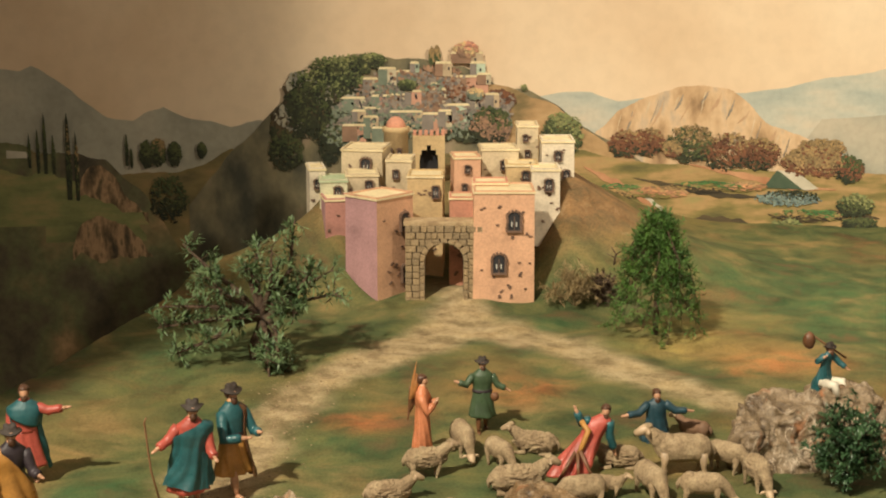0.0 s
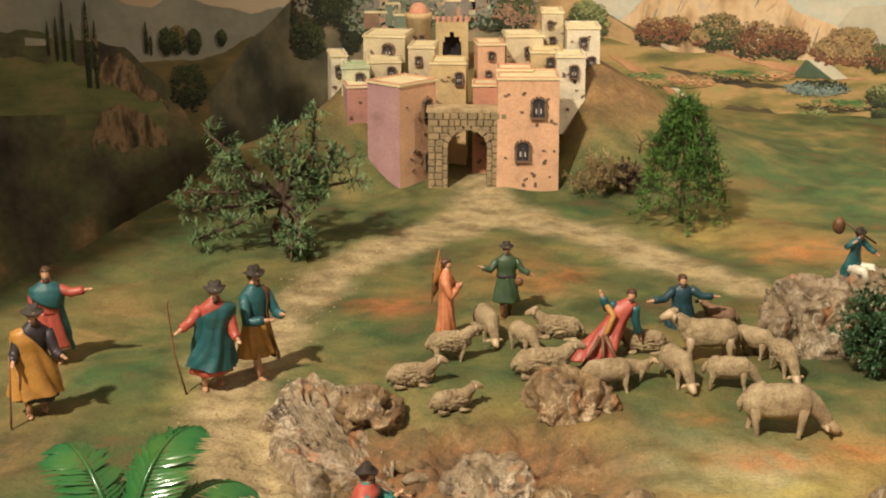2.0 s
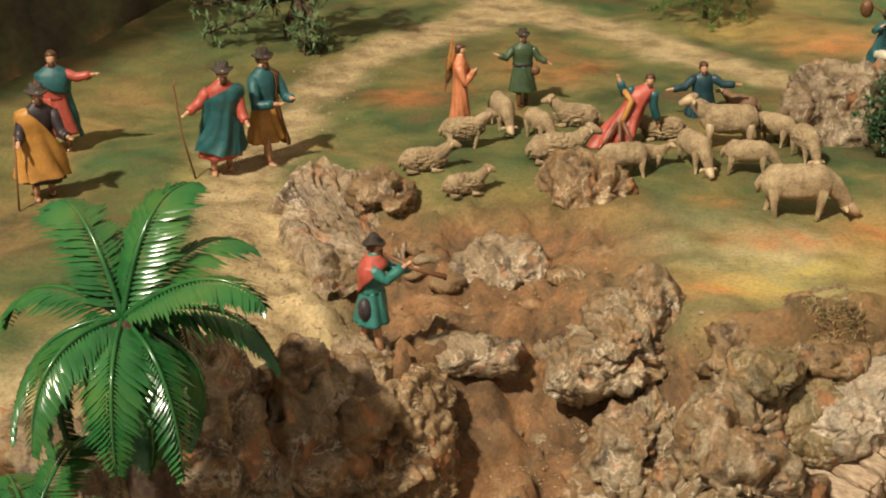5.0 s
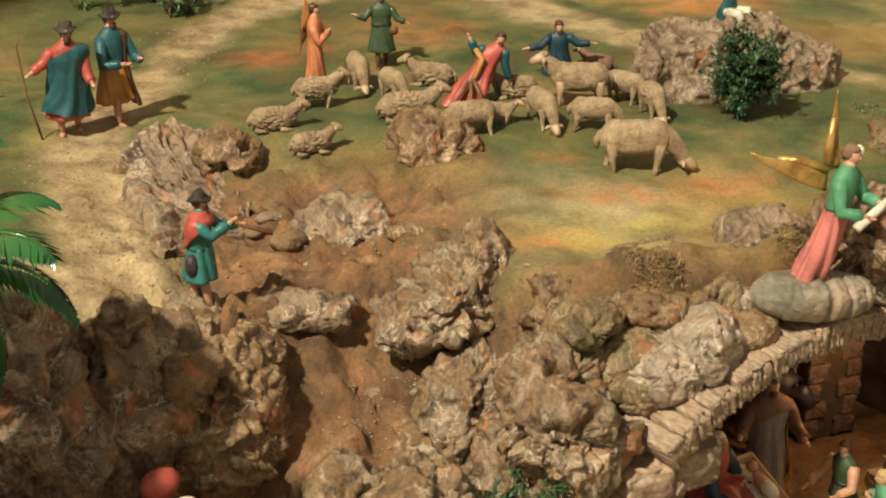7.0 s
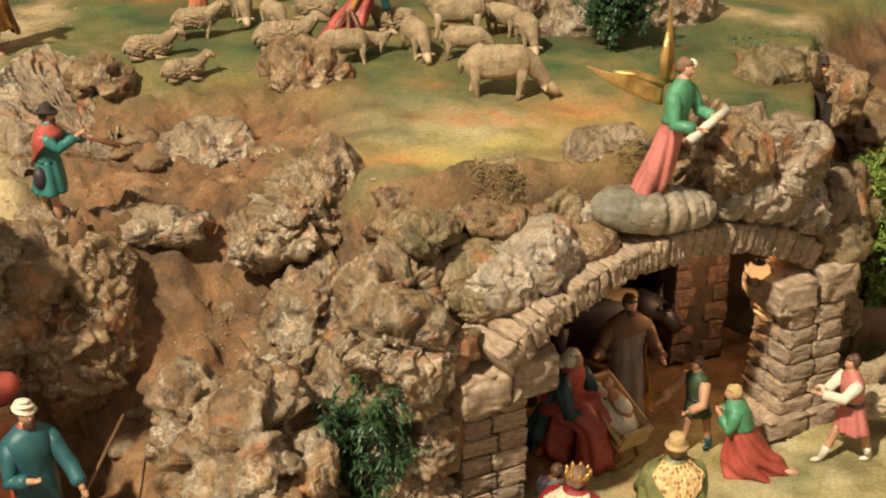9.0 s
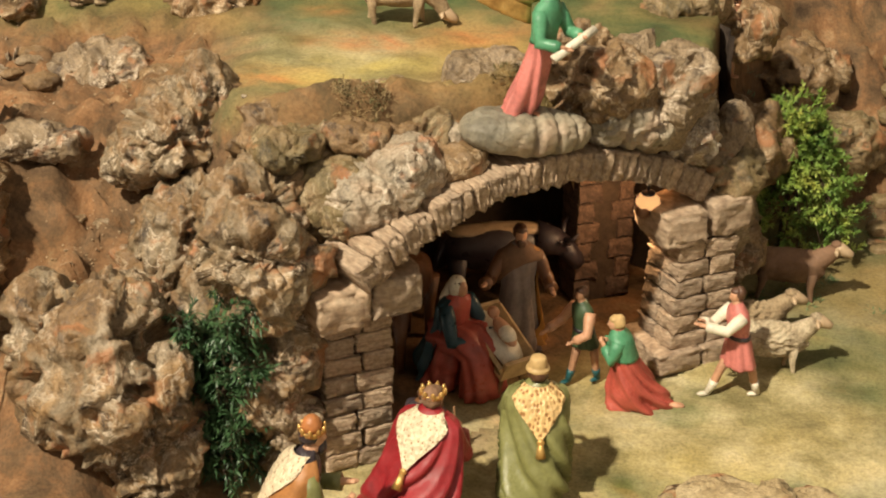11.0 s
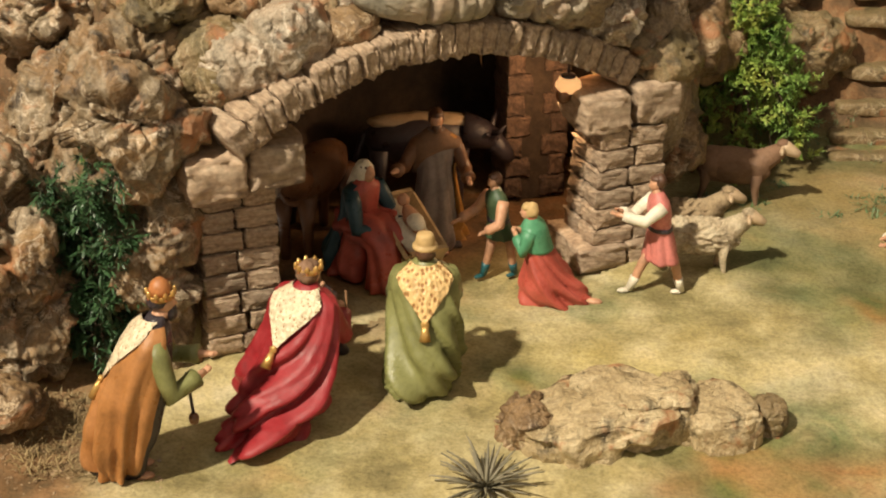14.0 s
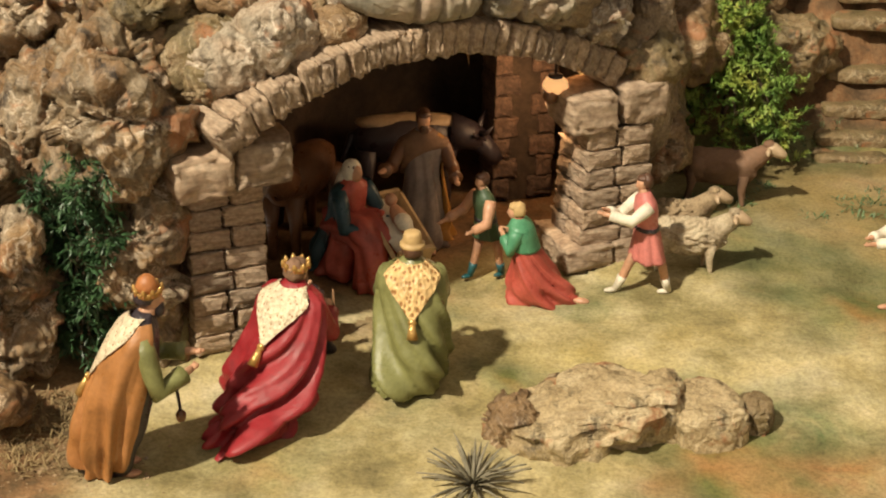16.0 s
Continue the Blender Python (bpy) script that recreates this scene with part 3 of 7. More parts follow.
HAZE = tone("far_blue", [(.23, .22, .17), (.36, .34, .26), (.46, .4, .3)], 5)
BLUE = tone("far_teal", [(.3, .34, .3), (.44, .44, .36), (.55, .47, .35)], 5, (1, 1, 3))
RIDGE = tone("ridge", [(.2, .12, .06), (.46, .3, .16), (.6, .42, .25), (.36, .31, .24)], 11, (1.5, 1, .7))
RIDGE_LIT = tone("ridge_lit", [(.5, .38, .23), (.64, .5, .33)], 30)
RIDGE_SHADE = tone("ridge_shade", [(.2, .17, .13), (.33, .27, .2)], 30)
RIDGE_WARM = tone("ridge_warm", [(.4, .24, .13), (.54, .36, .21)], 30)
DARKHILL = tone("dark_hill", [(.05, .05, .034), (.115, .105, .064), (.2, .17, .095), (.31, .235, .15)], 10, (1.2, 1, .7))
TANHILL = tone("tan_hill", [(.16, .12, .05), (.38, .24, .11), (.5, .34, .17)], 10, (1, 1, 2))
BANK = surf("paint_bank", [(.05, .042, .027), (.11, .09, .05), (.14, .145, .062), (.24, .175, .08), (.46, .29, .14)], 8, .25, 60, .8, lo=.32, hi=.74, stretch=(1, 1, .8))
BLUFF = surf("paint_bluff", [(.05, .038, .02), (.17, .11, .055), (.4, .25, .13), (.12, .085, .042)], 26, .25, 60, .8, lo=.34, hi=.66, stretch=(1.6, 1, .6))
TURF = tone("turf", [(.11, .12, .047), (.2, .21, .075), (.33, .25, .1)], 14, (.6, 1, 2))
VALLEY = tone("valley", [(.08, .07, .032), (.19, .145, .055), (.3, .19, .08)], 8, (1, 1, 2.5))
MEADOW = tone("meadow", [(.1, .09, .03), (.2, .16, .05), (.38, .24, .1), (.3, .24, .09)], 9, (.7, 1, 3))
LUSH = tone("lush", [(.03, .1, .03), (.08, .17, .05), (.2, .2, .07)], 9, (.7, 1, 3))
RUST = tone("rust", [(.3, .12, .05), (.5, .27, .14)], 12)
GULLY = tone("gully", [(.03, .025, .015), (.1, .07, .03)], 12, (1, 1, 3))
T_DARK = tone("tree_dark", [(.012, .018, .008), (.04, .045, .018)], 30)
T_MID = tone("tree_mid", [(.04, .06, .02), (.09, .1, .035)], 30)
T_LIGHT = tone("tree_light", [(.13, .17, .06), (.25, .25, .1)], 30)
T_RUST = tone("tree_rust", [(.11, .045, .022), (.2, .085, .04)], 30)
T_TAN = tone("tree_tan", [(.2, .14, .06), (.33, .22, .1)], 30)
CLOTH = tone("tent_cloth", [(.42, .38, .28), (.58, .52, .4)], 20)
TENTIN = tone("tent_inside", [(.04, .07, .04), (.09, .12, .07)], 20)
TEAL = tone("far_flock", [(.08, .13, .12), (.24, .3, .26)], 60)


_DABS = {}


def dab_tone(mat):
    """The same paint with a tone of its own in every brush dab."""
    if mat not in _DABS:
        m = mat.copy()
        nt = m.node_tree
        sock = nt.nodes["Principled BSDF"].inputs["Base Color"]
        geo = nt.nodes.new("ShaderNodeNewGeometry")
        col = mix(nt, 1.0, sock.links[0].from_socket, ramp(nt, geo.outputs["Random Per Island"], [(.62, .62, .66), (1, 1, 1), (1.32, 1.26, 1.15)], 0, 1), "MULTIPLY")
        nt.links.new(col, sock)
        _DABS[mat] = m
    return _DABS[mat]


def dabs(name, x, z, rx, rz, n, size, mats, lift, seed, tall=1.0):
    """A painted tree: many brush dabs, the lighter ones up and to the sunny side."""
    rng = random.Random(seed)
    s = Shape()
    mats = [dab_tone(m) for m in mats]
    if size > .004:
        n, size = int(n * 3.4), size * .52
    for k in range(n):
        a, r = rng.uniform(0, 2 * math.pi), math.sqrt(rng.random()) * rng.choice((1, 1, 1.12))
        px, pz = x + rx * r * math.cos(a), z + rz * r * math.sin(a)
        w, h = size * rng.uniform(.6, 1.3), size * rng.uniform(.5, 1.1) * tall
        lit = (math.cos(a) * .3 + math.sin(a) * .9) * r + rng.uniform(-.5, .5)
        m = mats[min(len(mats) - 1, int((lit + 1.1) / 2.2 * len(mats)))] if lit > -1.1 else mats[0]
        t = rng.uniform(-.5, .5)
        ring = []
        for i in range(7):
            b = 2 * math.pi * i / 7
            q = 1 + rng.uniform(-.25, .25)
            u, v = w * q * math.cos(b), h * q * math.sin(b)
            ring.append((px + u * math.cos(t) - v * math.sin(t), pz + u * math.sin(t) + v * math.cos(t)))
        y = lift + k * 1.5e-5 * min(1, 160 / n)
        s.add([(u, wall_y(u) - y, v) for u, v in ring], [tuple(range(7))], m)
    return part(name, s, backdrop)


def stroke(name, line, width, mat, lift, seed=0):
    """A painted band along (x, z) points."""
    s = Shape()
    pts = [Vector((a, 0, b)) for a, b in line]
    fine = []
    for p, q in zip(pts, pts[1:]):
        fine += [p.lerp(q, k / 8) for k in range(8)]
    fine.append(pts[-1])
    up, dn = [], []
    for k, p in enumerate(fine):
        w = width * math.sin(math.pi * (k + .6) / (len(fine) + .2)) * (1 + .3 * math.sin(k * 1.7 + seed))
        up.append((p.x, wall_y(p.x) - lift, p.z + w))
        dn.append((p.x, wall_y(p.x) - lift, p.z - w))
    s.loft([dn, up], mat, closed=False)
    return part(name, s, backdrop)


def flat(name, corners, mat, lift):
    s = Shape()
    s.add([(a, wall_y(a) - lift, b) for a, b in corners], [tuple(range(len(corners)))], mat)
    return part(name, s, backdrop, smooth=False)


def painted_house(x, z, w, h, wall, seed):
    """A small house of the painted upper town: lit face, shaded side, roof line and openings."""
    rng = random.Random(seed)
    e = .010 + seed * 1e-4
    ob = flat("painted_house", [(x - w / 2, z - h), (x + w / 2, z - h), (x + w / 2, z), (x - w / 2, z)], TOWN_TONES[wall], e)
    def sub(name, corners, mat, lift):
        s = Shape()
        s.add([(a, wall_y(a) - lift, b) for a, b in corners], [tuple(range(len(corners)))], mat)
        return part(name, s, ob, smooth=False)
    c = x + w * rng.uniform(-.15, .15)
    sub("painted_side", [(x - w / 2, z - h), (c, z - h), (c, z - h * .04), (x - w / 2, z - h * .04)], SHADE[rng.randrange(3)], e + .0006)
    sub("painted_roof", [(x - w / 2, z - .0035), (x + w / 2, z - .0035), (x + w / 2 - .003, z + .002), (x - w / 2 + .003, z + .002)], ROOFM, e + .0009)
    for k in range(rng.randrange(1, 3)):
        wx, wz = c + (x + w / 2 - c) * rng.uniform(.3, .7), z - h * rng.uniform(.3, .7)
        sub("painted_window", [(wx - .002, wz - .004), (wx + .002, wz - .004), (wx + .002, wz + .003), (wx - .002, wz + .003)], PANE, e + .0009)


painted("painted_mountain", [(-1.669, 0.635), (-1.019, 0.703), (-0.954, 0.703), (-0.889, 0.661), (-0.785, 0.588), (-0.727, 0.579), (-0.655, 0.615), (-0.590, 0.582), (-0.499, 0.562), (-0.343, 0.582)], 0.16, HAZE, 0.002, 3, 0.008, 16)
painted("painted_mountain", [(0.203, 0.628), (0.281, 0.641), (0.346, 0.641), (0.411, 0.622), (0.541, 0.641), (0.710, 0.641), (0.801, 0.651), (0.905, 0.674), (1.019, 0.701), (1.451, 0.727)], 0.30, BLUE, 0.002, 4, 0.005, 9)
painted("painted_mountain", [(0.710, 0.602), (0.801, 0.615), (0.931, 0.635), (1.019, 0.641), (1.451, 0.648)], 0.30, BLUE, 0.003, 14, 0.005, 9)
painted("painted_plateau", [(0.853, 0.528), (0.889, 0.579), (1.019, 0.592), (1.451, 0.595)], 0.30, HAZE, 0.004, 15, 0.004, 16)
painted("painted_ridge", [(0.333, 0.528), (0.411, 0.602), (0.489, 0.637), (0.554, 0.661), (0.612, 0.668), (0.671, 0.657), (0.716, 0.622), (0.762, 0.575), (0.827, 0.548), (0.931, 0.512)], 0.30, RIDGE, 0.005, 5, 0.008, 18)
painted("painted_hill", [(-0.603, 0.380), (-0.499, 0.501), (-0.434, 0.562), (-0.369, 0.624), (-0.317, 0.674), (-0.252, 0.723), (-0.187, 0.730), (-0.057, 0.717), (0.086, 0.690), (0.125, 0.661), (0.190, 0.648), (0.268, 0.615), (0.333, 0.562), (0.411, 0.522), (0.489, 0.461)], -0.09, DARKHILL, 0.006, 6, 0.006, 20)
painted("painted_slope", [(0.086, 0.661), (0.125, 0.659), (0.190, 0.644), (0.268, 0.611), (0.333, 0.558), (0.411, 0.515), (0.476, 0.461)], 0.30, TANHILL, 0.007, 16, 0.005, 20)
painted("painted_valley", [(-1.669, 0.488), (-1.019, 0.495), (-0.889, 0.474), (-0.759, 0.454), (-0.629, 0.461), (-0.571, 0.474), (-0.499, 0.504), (-0.421, 0.461)], -0.39, VALLEY, 0.0045, 17, 0.008, 16)
painted("painted_bank", [(-1.669, 0.555), (-1.019, 0.528), (-0.941, 0.512), (-0.850, 0.507), (-0.792, 0.481), (-0.753, 0.434), (-0.707, 0.400), (-0.662, 0.339), (-0.629, 0.270), (-0.590, 0.159), (-0.551, 0.047), (-0.499, -0.095)], -0.61, BANK, 0.008, 18, 0.01, 18)
painted("painted_turf", [(-1.3, .47), (-1.02, .462), (-.93, .455), (-.87, .44), (-.80, .43), (-.745, .395), (-.70, .36)], .33, TURF, .0083, 31, .012, 30)
painted("painted_bluff", [(-.868, .40), (-.85, .455), (-.83, .475), (-.80, .472), (-.775, .44), (-.745, .40), (-.715, .365), (-.695, .33)], .36, BLUFF, .0084, 32, .01, 40)
painted("painted_turf", [(-.94, .36), (-.90, .395), (-.84, .40), (-.78, .385), (-.735, .345), (-.70, .30)], .29, TURF, .0085, 33, .01, 34)
painted("painted_bluff", [(-.88, .28), (-.86, .325), (-.82, .34), (-.77, .33), (-.72, .30), (-.69, .26)], .22, BLUFF, .0086, 34, .012, 44)
painted("painted_bank", [(-1.1, .33), (-1.0, .31), (-.95, .28), (-.90, .245), (-.86, .262), (-.82, .24), (-.77, .258), (-.73, .235), (-.68, .25), (-.63, .22)], -.3, BANK, .0088, 36, .014, 36)
painted("painted_bank", [(-1.1, .14), (-1.0, .10), (-.93, .055), (-.85, .08), (-.76, .06), (-.66, .08)], -.4, BANK, .00895, 38, .012, 36)
painted("painted_meadow", [(0.294, 0.512), (0.359, 0.501), (0.411, 0.488), (0.541, 0.472), (0.671, 0.461), (0.866, 0.457), (1.451, 0.447)], -0.09, MEADOW, 0.008, 8, 0.004, 16)
painted("painted_field", [(0.853, 0.229), (0.905, 0.284), (1.019, 0.298), (1.451, 0.311)], -0.17, LUSH, 0.009, 9, 0.004, 16)
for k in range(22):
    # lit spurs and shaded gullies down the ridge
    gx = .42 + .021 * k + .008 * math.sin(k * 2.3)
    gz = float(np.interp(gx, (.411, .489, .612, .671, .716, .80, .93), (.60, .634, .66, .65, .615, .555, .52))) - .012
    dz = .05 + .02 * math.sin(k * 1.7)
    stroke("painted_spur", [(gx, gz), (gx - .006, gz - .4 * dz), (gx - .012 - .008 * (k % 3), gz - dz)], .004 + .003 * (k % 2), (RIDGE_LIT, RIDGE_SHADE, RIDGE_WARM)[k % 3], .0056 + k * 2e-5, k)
flat("painted_house", [(-1.019, 0.512), (-0.967, 0.507), (-0.967, 0.493), (-1.019, 0.493)], CLOTH, 0.009)
flat("painted_cypress", [(-0.970, 0.469), (-0.971, 0.495), (-0.970, 0.523), (-0.968, 0.546), (-0.967, 0.551), (-0.966, 0.544), (-0.964, 0.518), (-0.963, 0.492), (-0.964, 0.469)], T_DARK, 0.0094)
dabs("painted_cypress", -0.967, 0.504, 0.003, 0.033, 60, 0.0017, (T_DARK, T_MID), 0.0095, 30, 3.2)
flat("painted_cypress", [(-0.951, 0.456), (-0.952, 0.489), (-0.951, 0.526), (-0.949, 0.556), (-0.948, 0.562), (-0.946, 0.553), (-0.944, 0.520), (-0.944, 0.486), (-0.945, 0.456)], T_DARK, 0.00941)
dabs("painted_cypress", -0.947, 0.501, 0.003, 0.042, 60, 0.0017, (T_DARK, T_MID), 0.0095, 31, 3.2)
flat("painted_cypress", [(-0.935, 0.455), (-0.936, 0.501), (-0.935, 0.551), (-0.932, 0.592), (-0.931, 0.600), (-0.929, 0.588), (-0.927, 0.542), (-0.926, 0.497), (-0.927, 0.455)], T_DARK, 0.00942)
dabs("painted_cypress", -0.930, 0.518, 0.003, 0.058, 60, 0.0017, (T_DARK, T_MID), 0.0095, 32, 3.2)
flat("painted_cypress", [(-0.916, 0.454), (-0.917, 0.484), (-0.916, 0.516), (-0.914, 0.543), (-0.913, 0.548), (-0.911, 0.540), (-0.909, 0.511), (-0.909, 0.481), (-0.910, 0.454)], T_DARK, 0.009430000000000001)
dabs("painted_cypress", -0.912, 0.495, 0.003, 0.037, 60, 0.0017, (T_DARK, T_MID), 0.0095, 33, 3.2)
flat("painted_cypress", [(-0.885, 0.392), (-0.886, 0.457), (-0.885, 0.529), (-0.881, 0.587), (-0.879, 0.599), (-0.876, 0.581), (-0.873, 0.517), (-0.872, 0.452), (-0.874, 0.392)], T_DARK, 0.00944)
dabs("painted_cypress", -0.878, 0.481, 0.005, 0.082, 60, 0.0017, (T_DARK, T_MID, T_TAN), 0.0095, 34, 3.2)
flat("painted_cypress", [(-0.865, 0.390), (-0.866, 0.442), (-0.865, 0.499), (-0.862, 0.546), (-0.861, 0.555), (-0.859, 0.541), (-0.856, 0.489), (-0.855, 0.437), (-0.857, 0.390)], T_DARK, 0.00945)
dabs("painted_cypress", -0.860, 0.461, 0.004, 0.066, 60, 0.0017, (T_DARK, T_MID, T_TAN), 0.0095, 35, 3.2)
flat("painted_cypress", [(-0.747, 0.471), (-0.748, 0.495), (-0.747, 0.522), (-0.745, 0.544), (-0.744, 0.548), (-0.742, 0.542), (-0.740, 0.517), (-0.740, 0.493), (-0.741, 0.471)], T_DARK, 0.00946)
dabs("painted_cypress", -0.743, 0.504, 0.003, 0.031, 60, 0.0017, (T_DARK, T_MID), 0.0095, 36, 3.2)
flat("painted_cypress", [(-0.736, 0.468), (-0.736, 0.483), (-0.736, 0.499), (-0.734, 0.512), (-0.733, 0.515), (-0.732, 0.511), (-0.731, 0.496), (-0.730, 0.481), (-0.731, 0.468)], T_DARK, 0.009470000000000001)
dabs("painted_cypress", -0.733, 0.488, 0.002, 0.019, 60, 0.0017, (T_DARK, T_MID), 0.0095, 37, 3.2)
dabs("painted_tree", -0.698, 0.499, 0.014, 0.029, 110, 0.0065, (T_DARK, T_MID), 0.0095, 50, 1.0)
dabs("painted_tree", -0.671, 0.504, 0.017, 0.031, 110, 0.0065, (T_DARK, T_MID, T_TAN), 0.0095, 51, 1.0)
dabs("painted_tree", -0.632, 0.499, 0.014, 0.026, 110, 0.0065, (T_DARK, T_MID), 0.0095, 52, 1.0)
dabs("painted_tree", -0.568, 0.507, 0.009, 0.016, 110, 0.0065, (T_DARK, T_MID), 0.0095, 53, 1.0)
dabs("painted_tree", -0.649, 0.393, 0.042, 0.055, 110, 0.0065, (T_DARK, T_MID), 0.0095, 54, 1.0)
dabs("painted_tree", -0.369, 0.504, 0.039, 0.045, 110, 0.0065, (T_DARK, T_MID), 0.0095, 55, 1.0)
dabs("painted_tree", -0.337, 0.588, 0.026, 0.052, 110, 0.0065, (T_DARK, T_MID), 0.0095, 56, 1.0)
dabs("painted_tree", -0.311, 0.661, 0.042, 0.034, 130, 0.0065, (T_DARK, T_DARK, T_MID, T_LIGHT), 0.0096, 60, 1.0)
dabs("painted_tree", -0.265, 0.694, 0.045, 0.031, 130, 0.0065, (T_DARK, T_DARK, T_MID, T_LIGHT), 0.0096, 61, 1.0)
dabs("painted_tree", -0.213, 0.703, 0.045, 0.026, 130, 0.0065, (T_DARK, T_DARK, T_MID, T_LIGHT), 0.0096, 62, 1.0)
dabs("painted_tree", -0.168, 0.717, 0.033, 0.016, 130, 0.0065, (T_DARK, T_DARK, T_MID, T_LIGHT), 0.0096, 63, 1.0)
dabs("painted_tree", -0.278, 0.641, 0.052, 0.033, 130, 0.0065, (T_DARK, T_DARK, T_MID, T_LIGHT), 0.0096, 64, 1.0)
dabs("painted_tree", -0.226, 0.668, 0.039, 0.026, 130, 0.0065, (T_DARK, T_DARK, T_MID, T_LIGHT), 0.0096, 65, 1.0)
dabs("painted_tree", -0.343, 0.615, 0.023, 0.033, 130, 0.0065, (T_DARK, T_DARK, T_MID), 0.0096, 66, 1.0)
dabs("painted_tree", -0.291, 0.582, 0.033, 0.052, 130, 0.0065, (T_DARK, T_DARK, T_MID), 0.0096, 67, 1.0)
dabs("painted_tree", -0.265, 0.528, 0.026, 0.052, 130, 0.0065, (T_DARK, T_DARK, T_MID), 0.0096, 68, 1.0)
dabs("painted_tree", 0.430, 0.522, 0.036, 0.031, 150, 0.0065, (T_DARK, T_RUST, T_RUST, T_TAN), 0.0095, 80, 1.0)
dabs("painted_tree", 0.482, 0.528, 0.036, 0.031, 150, 0.0065, (T_DARK, T_RUST, T_RUST, T_TAN), 0.0095, 81, 1.0)
dabs("painted_tree", 0.582, 0.522, 0.055, 0.042, 150, 0.0065, (T_DARK, T_MID, T_TAN), 0.0095, 82, 1.0)
dabs("painted_tree", 0.671, 0.504, 0.055, 0.042, 150, 0.0065, (T_DARK, T_RUST, T_RUST, T_TAN), 0.0095, 83, 1.0)
dabs("painted_tree", 0.746, 0.499, 0.047, 0.036, 150, 0.0065, (T_DARK, T_RUST, T_RUST, T_TAN), 0.0095, 84, 1.0)
dabs("painted_tree", 0.846, 0.481, 0.042, 0.031, 150, 0.0065, (T_RUST, T_TAN, T_TAN), 0.0095, 85, 1.0)
dabs("painted_tree", 0.902, 0.477, 0.039, 0.031, 150, 0.0065, (T_RUST, T_TAN, T_TAN), 0.0095, 86, 1.0)
dabs("painted_tree", 0.957, 0.464, 0.031, 0.031, 150, 0.0065, (T_DARK, T_RUST, T_MID), 0.0095, 87, 1.0)
dabs("painted_tree", 0.541, 0.512, 0.021, 0.018, 150, 0.0065, (T_RUST, T_TAN, T_TAN), 0.0095, 88, 1.0)
dabs("painted_tree", 0.892, 0.512, 0.052, 0.023, 150, 0.0065, (T_RUST, T_TAN, T_TAN), 0.0095, 89, 1.0)
stroke("painted_path", [(0.333, 0.468), (0.411, 0.427), (0.476, 0.393), (0.534, 0.336)], 0.0117, RUST, 0.0092)
stroke("painted_path", [(0.411, 0.420), (0.476, 0.400), (0.521, 0.366), (0.537, 0.336)], 0.0052, CLOTH, 0.0094)
stroke("painted_gully", [(0.534, 0.325), (0.619, 0.341), (0.710, 0.332), (0.801, 0.304)], 0.0104, GULLY, 0.0092)
stroke("painted_gully", [(0.450, 0.441), (0.554, 0.420), (0.658, 0.400), (0.775, 0.393)], 0.0078, GULLY, 0.0091)
stroke("painted_path", [(0.580, 0.474), (0.710, 0.447), (0.827, 0.420), (0.931, 0.414)], 0.0078, RUST, 0.0091)
stroke("painted_path", [(0.515, 0.298), (0.645, 0.304), (0.775, 0.270), (0.866, 0.229)], 0.0130, RUST, 0.0091)
stroke("painted_gully", [(0.801, 0.332), (0.879, 0.346), (0.957, 0.359), (1.035, 0.346)], 0.0117, GULLY, 0.0091)
flat("painted_tent", [(0.759, 0.418), (0.790, 0.460), (0.855, 0.414)], TENTIN, 0.01)
flat("painted_tent", [(0.790, 0.461), (0.840, 0.454), (0.889, 0.416), (0.855, 0.412)], CLOTH, 0.0101)
dabs("painted_flock", 0.820, 0.393, 0.071, 0.017, 160, 0.0052, (TEAL, TEAL, T_DARK), 0.0099, 101, 1.0)
dabs("painted_tree", 0.820, 0.309, 0.042, 0.034, 160, 0.0065, (T_DARK, T_MID, T_LIGHT), 0.0105, 102, 1.0)
dabs("painted_tree", 0.976, 0.377, 0.039, 0.026, 120, 0.0065, (T_DARK, T_MID, T_LIGHT), 0.0105, 103, 1.0)
dabs("painted_tree", 0.989, 0.332, 0.039, 0.016, 100, 0.0065, (T_DARK, T_MID), 0.0104, 104, 1.0)
dabs("painted_tree", 0.281, 0.542, 0.044, 0.052, 220, 0.0065, (T_DARK, T_MID, T_LIGHT), 0.0105, 105, 1.0)
dabs("painted_tree", 0.190, 0.655, 0.006, 0.006, 20, 0.0052, (T_MID, T_LIGHT), 0.0105, 106, 1.0)
dabs("painted_cypress", -0.026, 0.727, 0.004, 0.017, 40, 0.0039, (T_MID, T_TAN), 0.0105, 107, 2)
dabs("painted_cypress", -0.013, 0.730, 0.004, 0.017, 40, 0.0039, (T_MID, T_TAN), 0.0105, 108, 2)
dabs("painted_grass", 0.411, 0.407, 0.065, 0.018, 90, 0.0130, (GULLY, MEADOW, LUSH), 0.0093, 180, 0.35)
dabs("painted_grass", 0.515, 0.407, 0.065, 0.013, 90, 0.0130, (MEADOW, RUST, TANHILL), 0.0093, 181, 0.35)
dabs("painted_grass", 0.619, 0.420, 0.078, 0.012, 90, 0.0130, (GULLY, MEADOW, LUSH), 0.0093, 182, 0.35)
dabs("painted_grass", 0.710, 0.420, 0.052, 0.010, 90, 0.0130, (MEADOW, RUST, TANHILL), 0.0093, 183, 0.35)
dabs("painted_grass", 0.866, 0.352, 0.078, 0.013, 90, 0.0130, (GULLY, MEADOW, LUSH), 0.0093, 184, 0.35)
dabs("painted_grass", 0.606, 0.298, 0.104, 0.018, 90, 0.0130, (GULLY, MEADOW, LUSH), 0.0093, 185, 0.35)
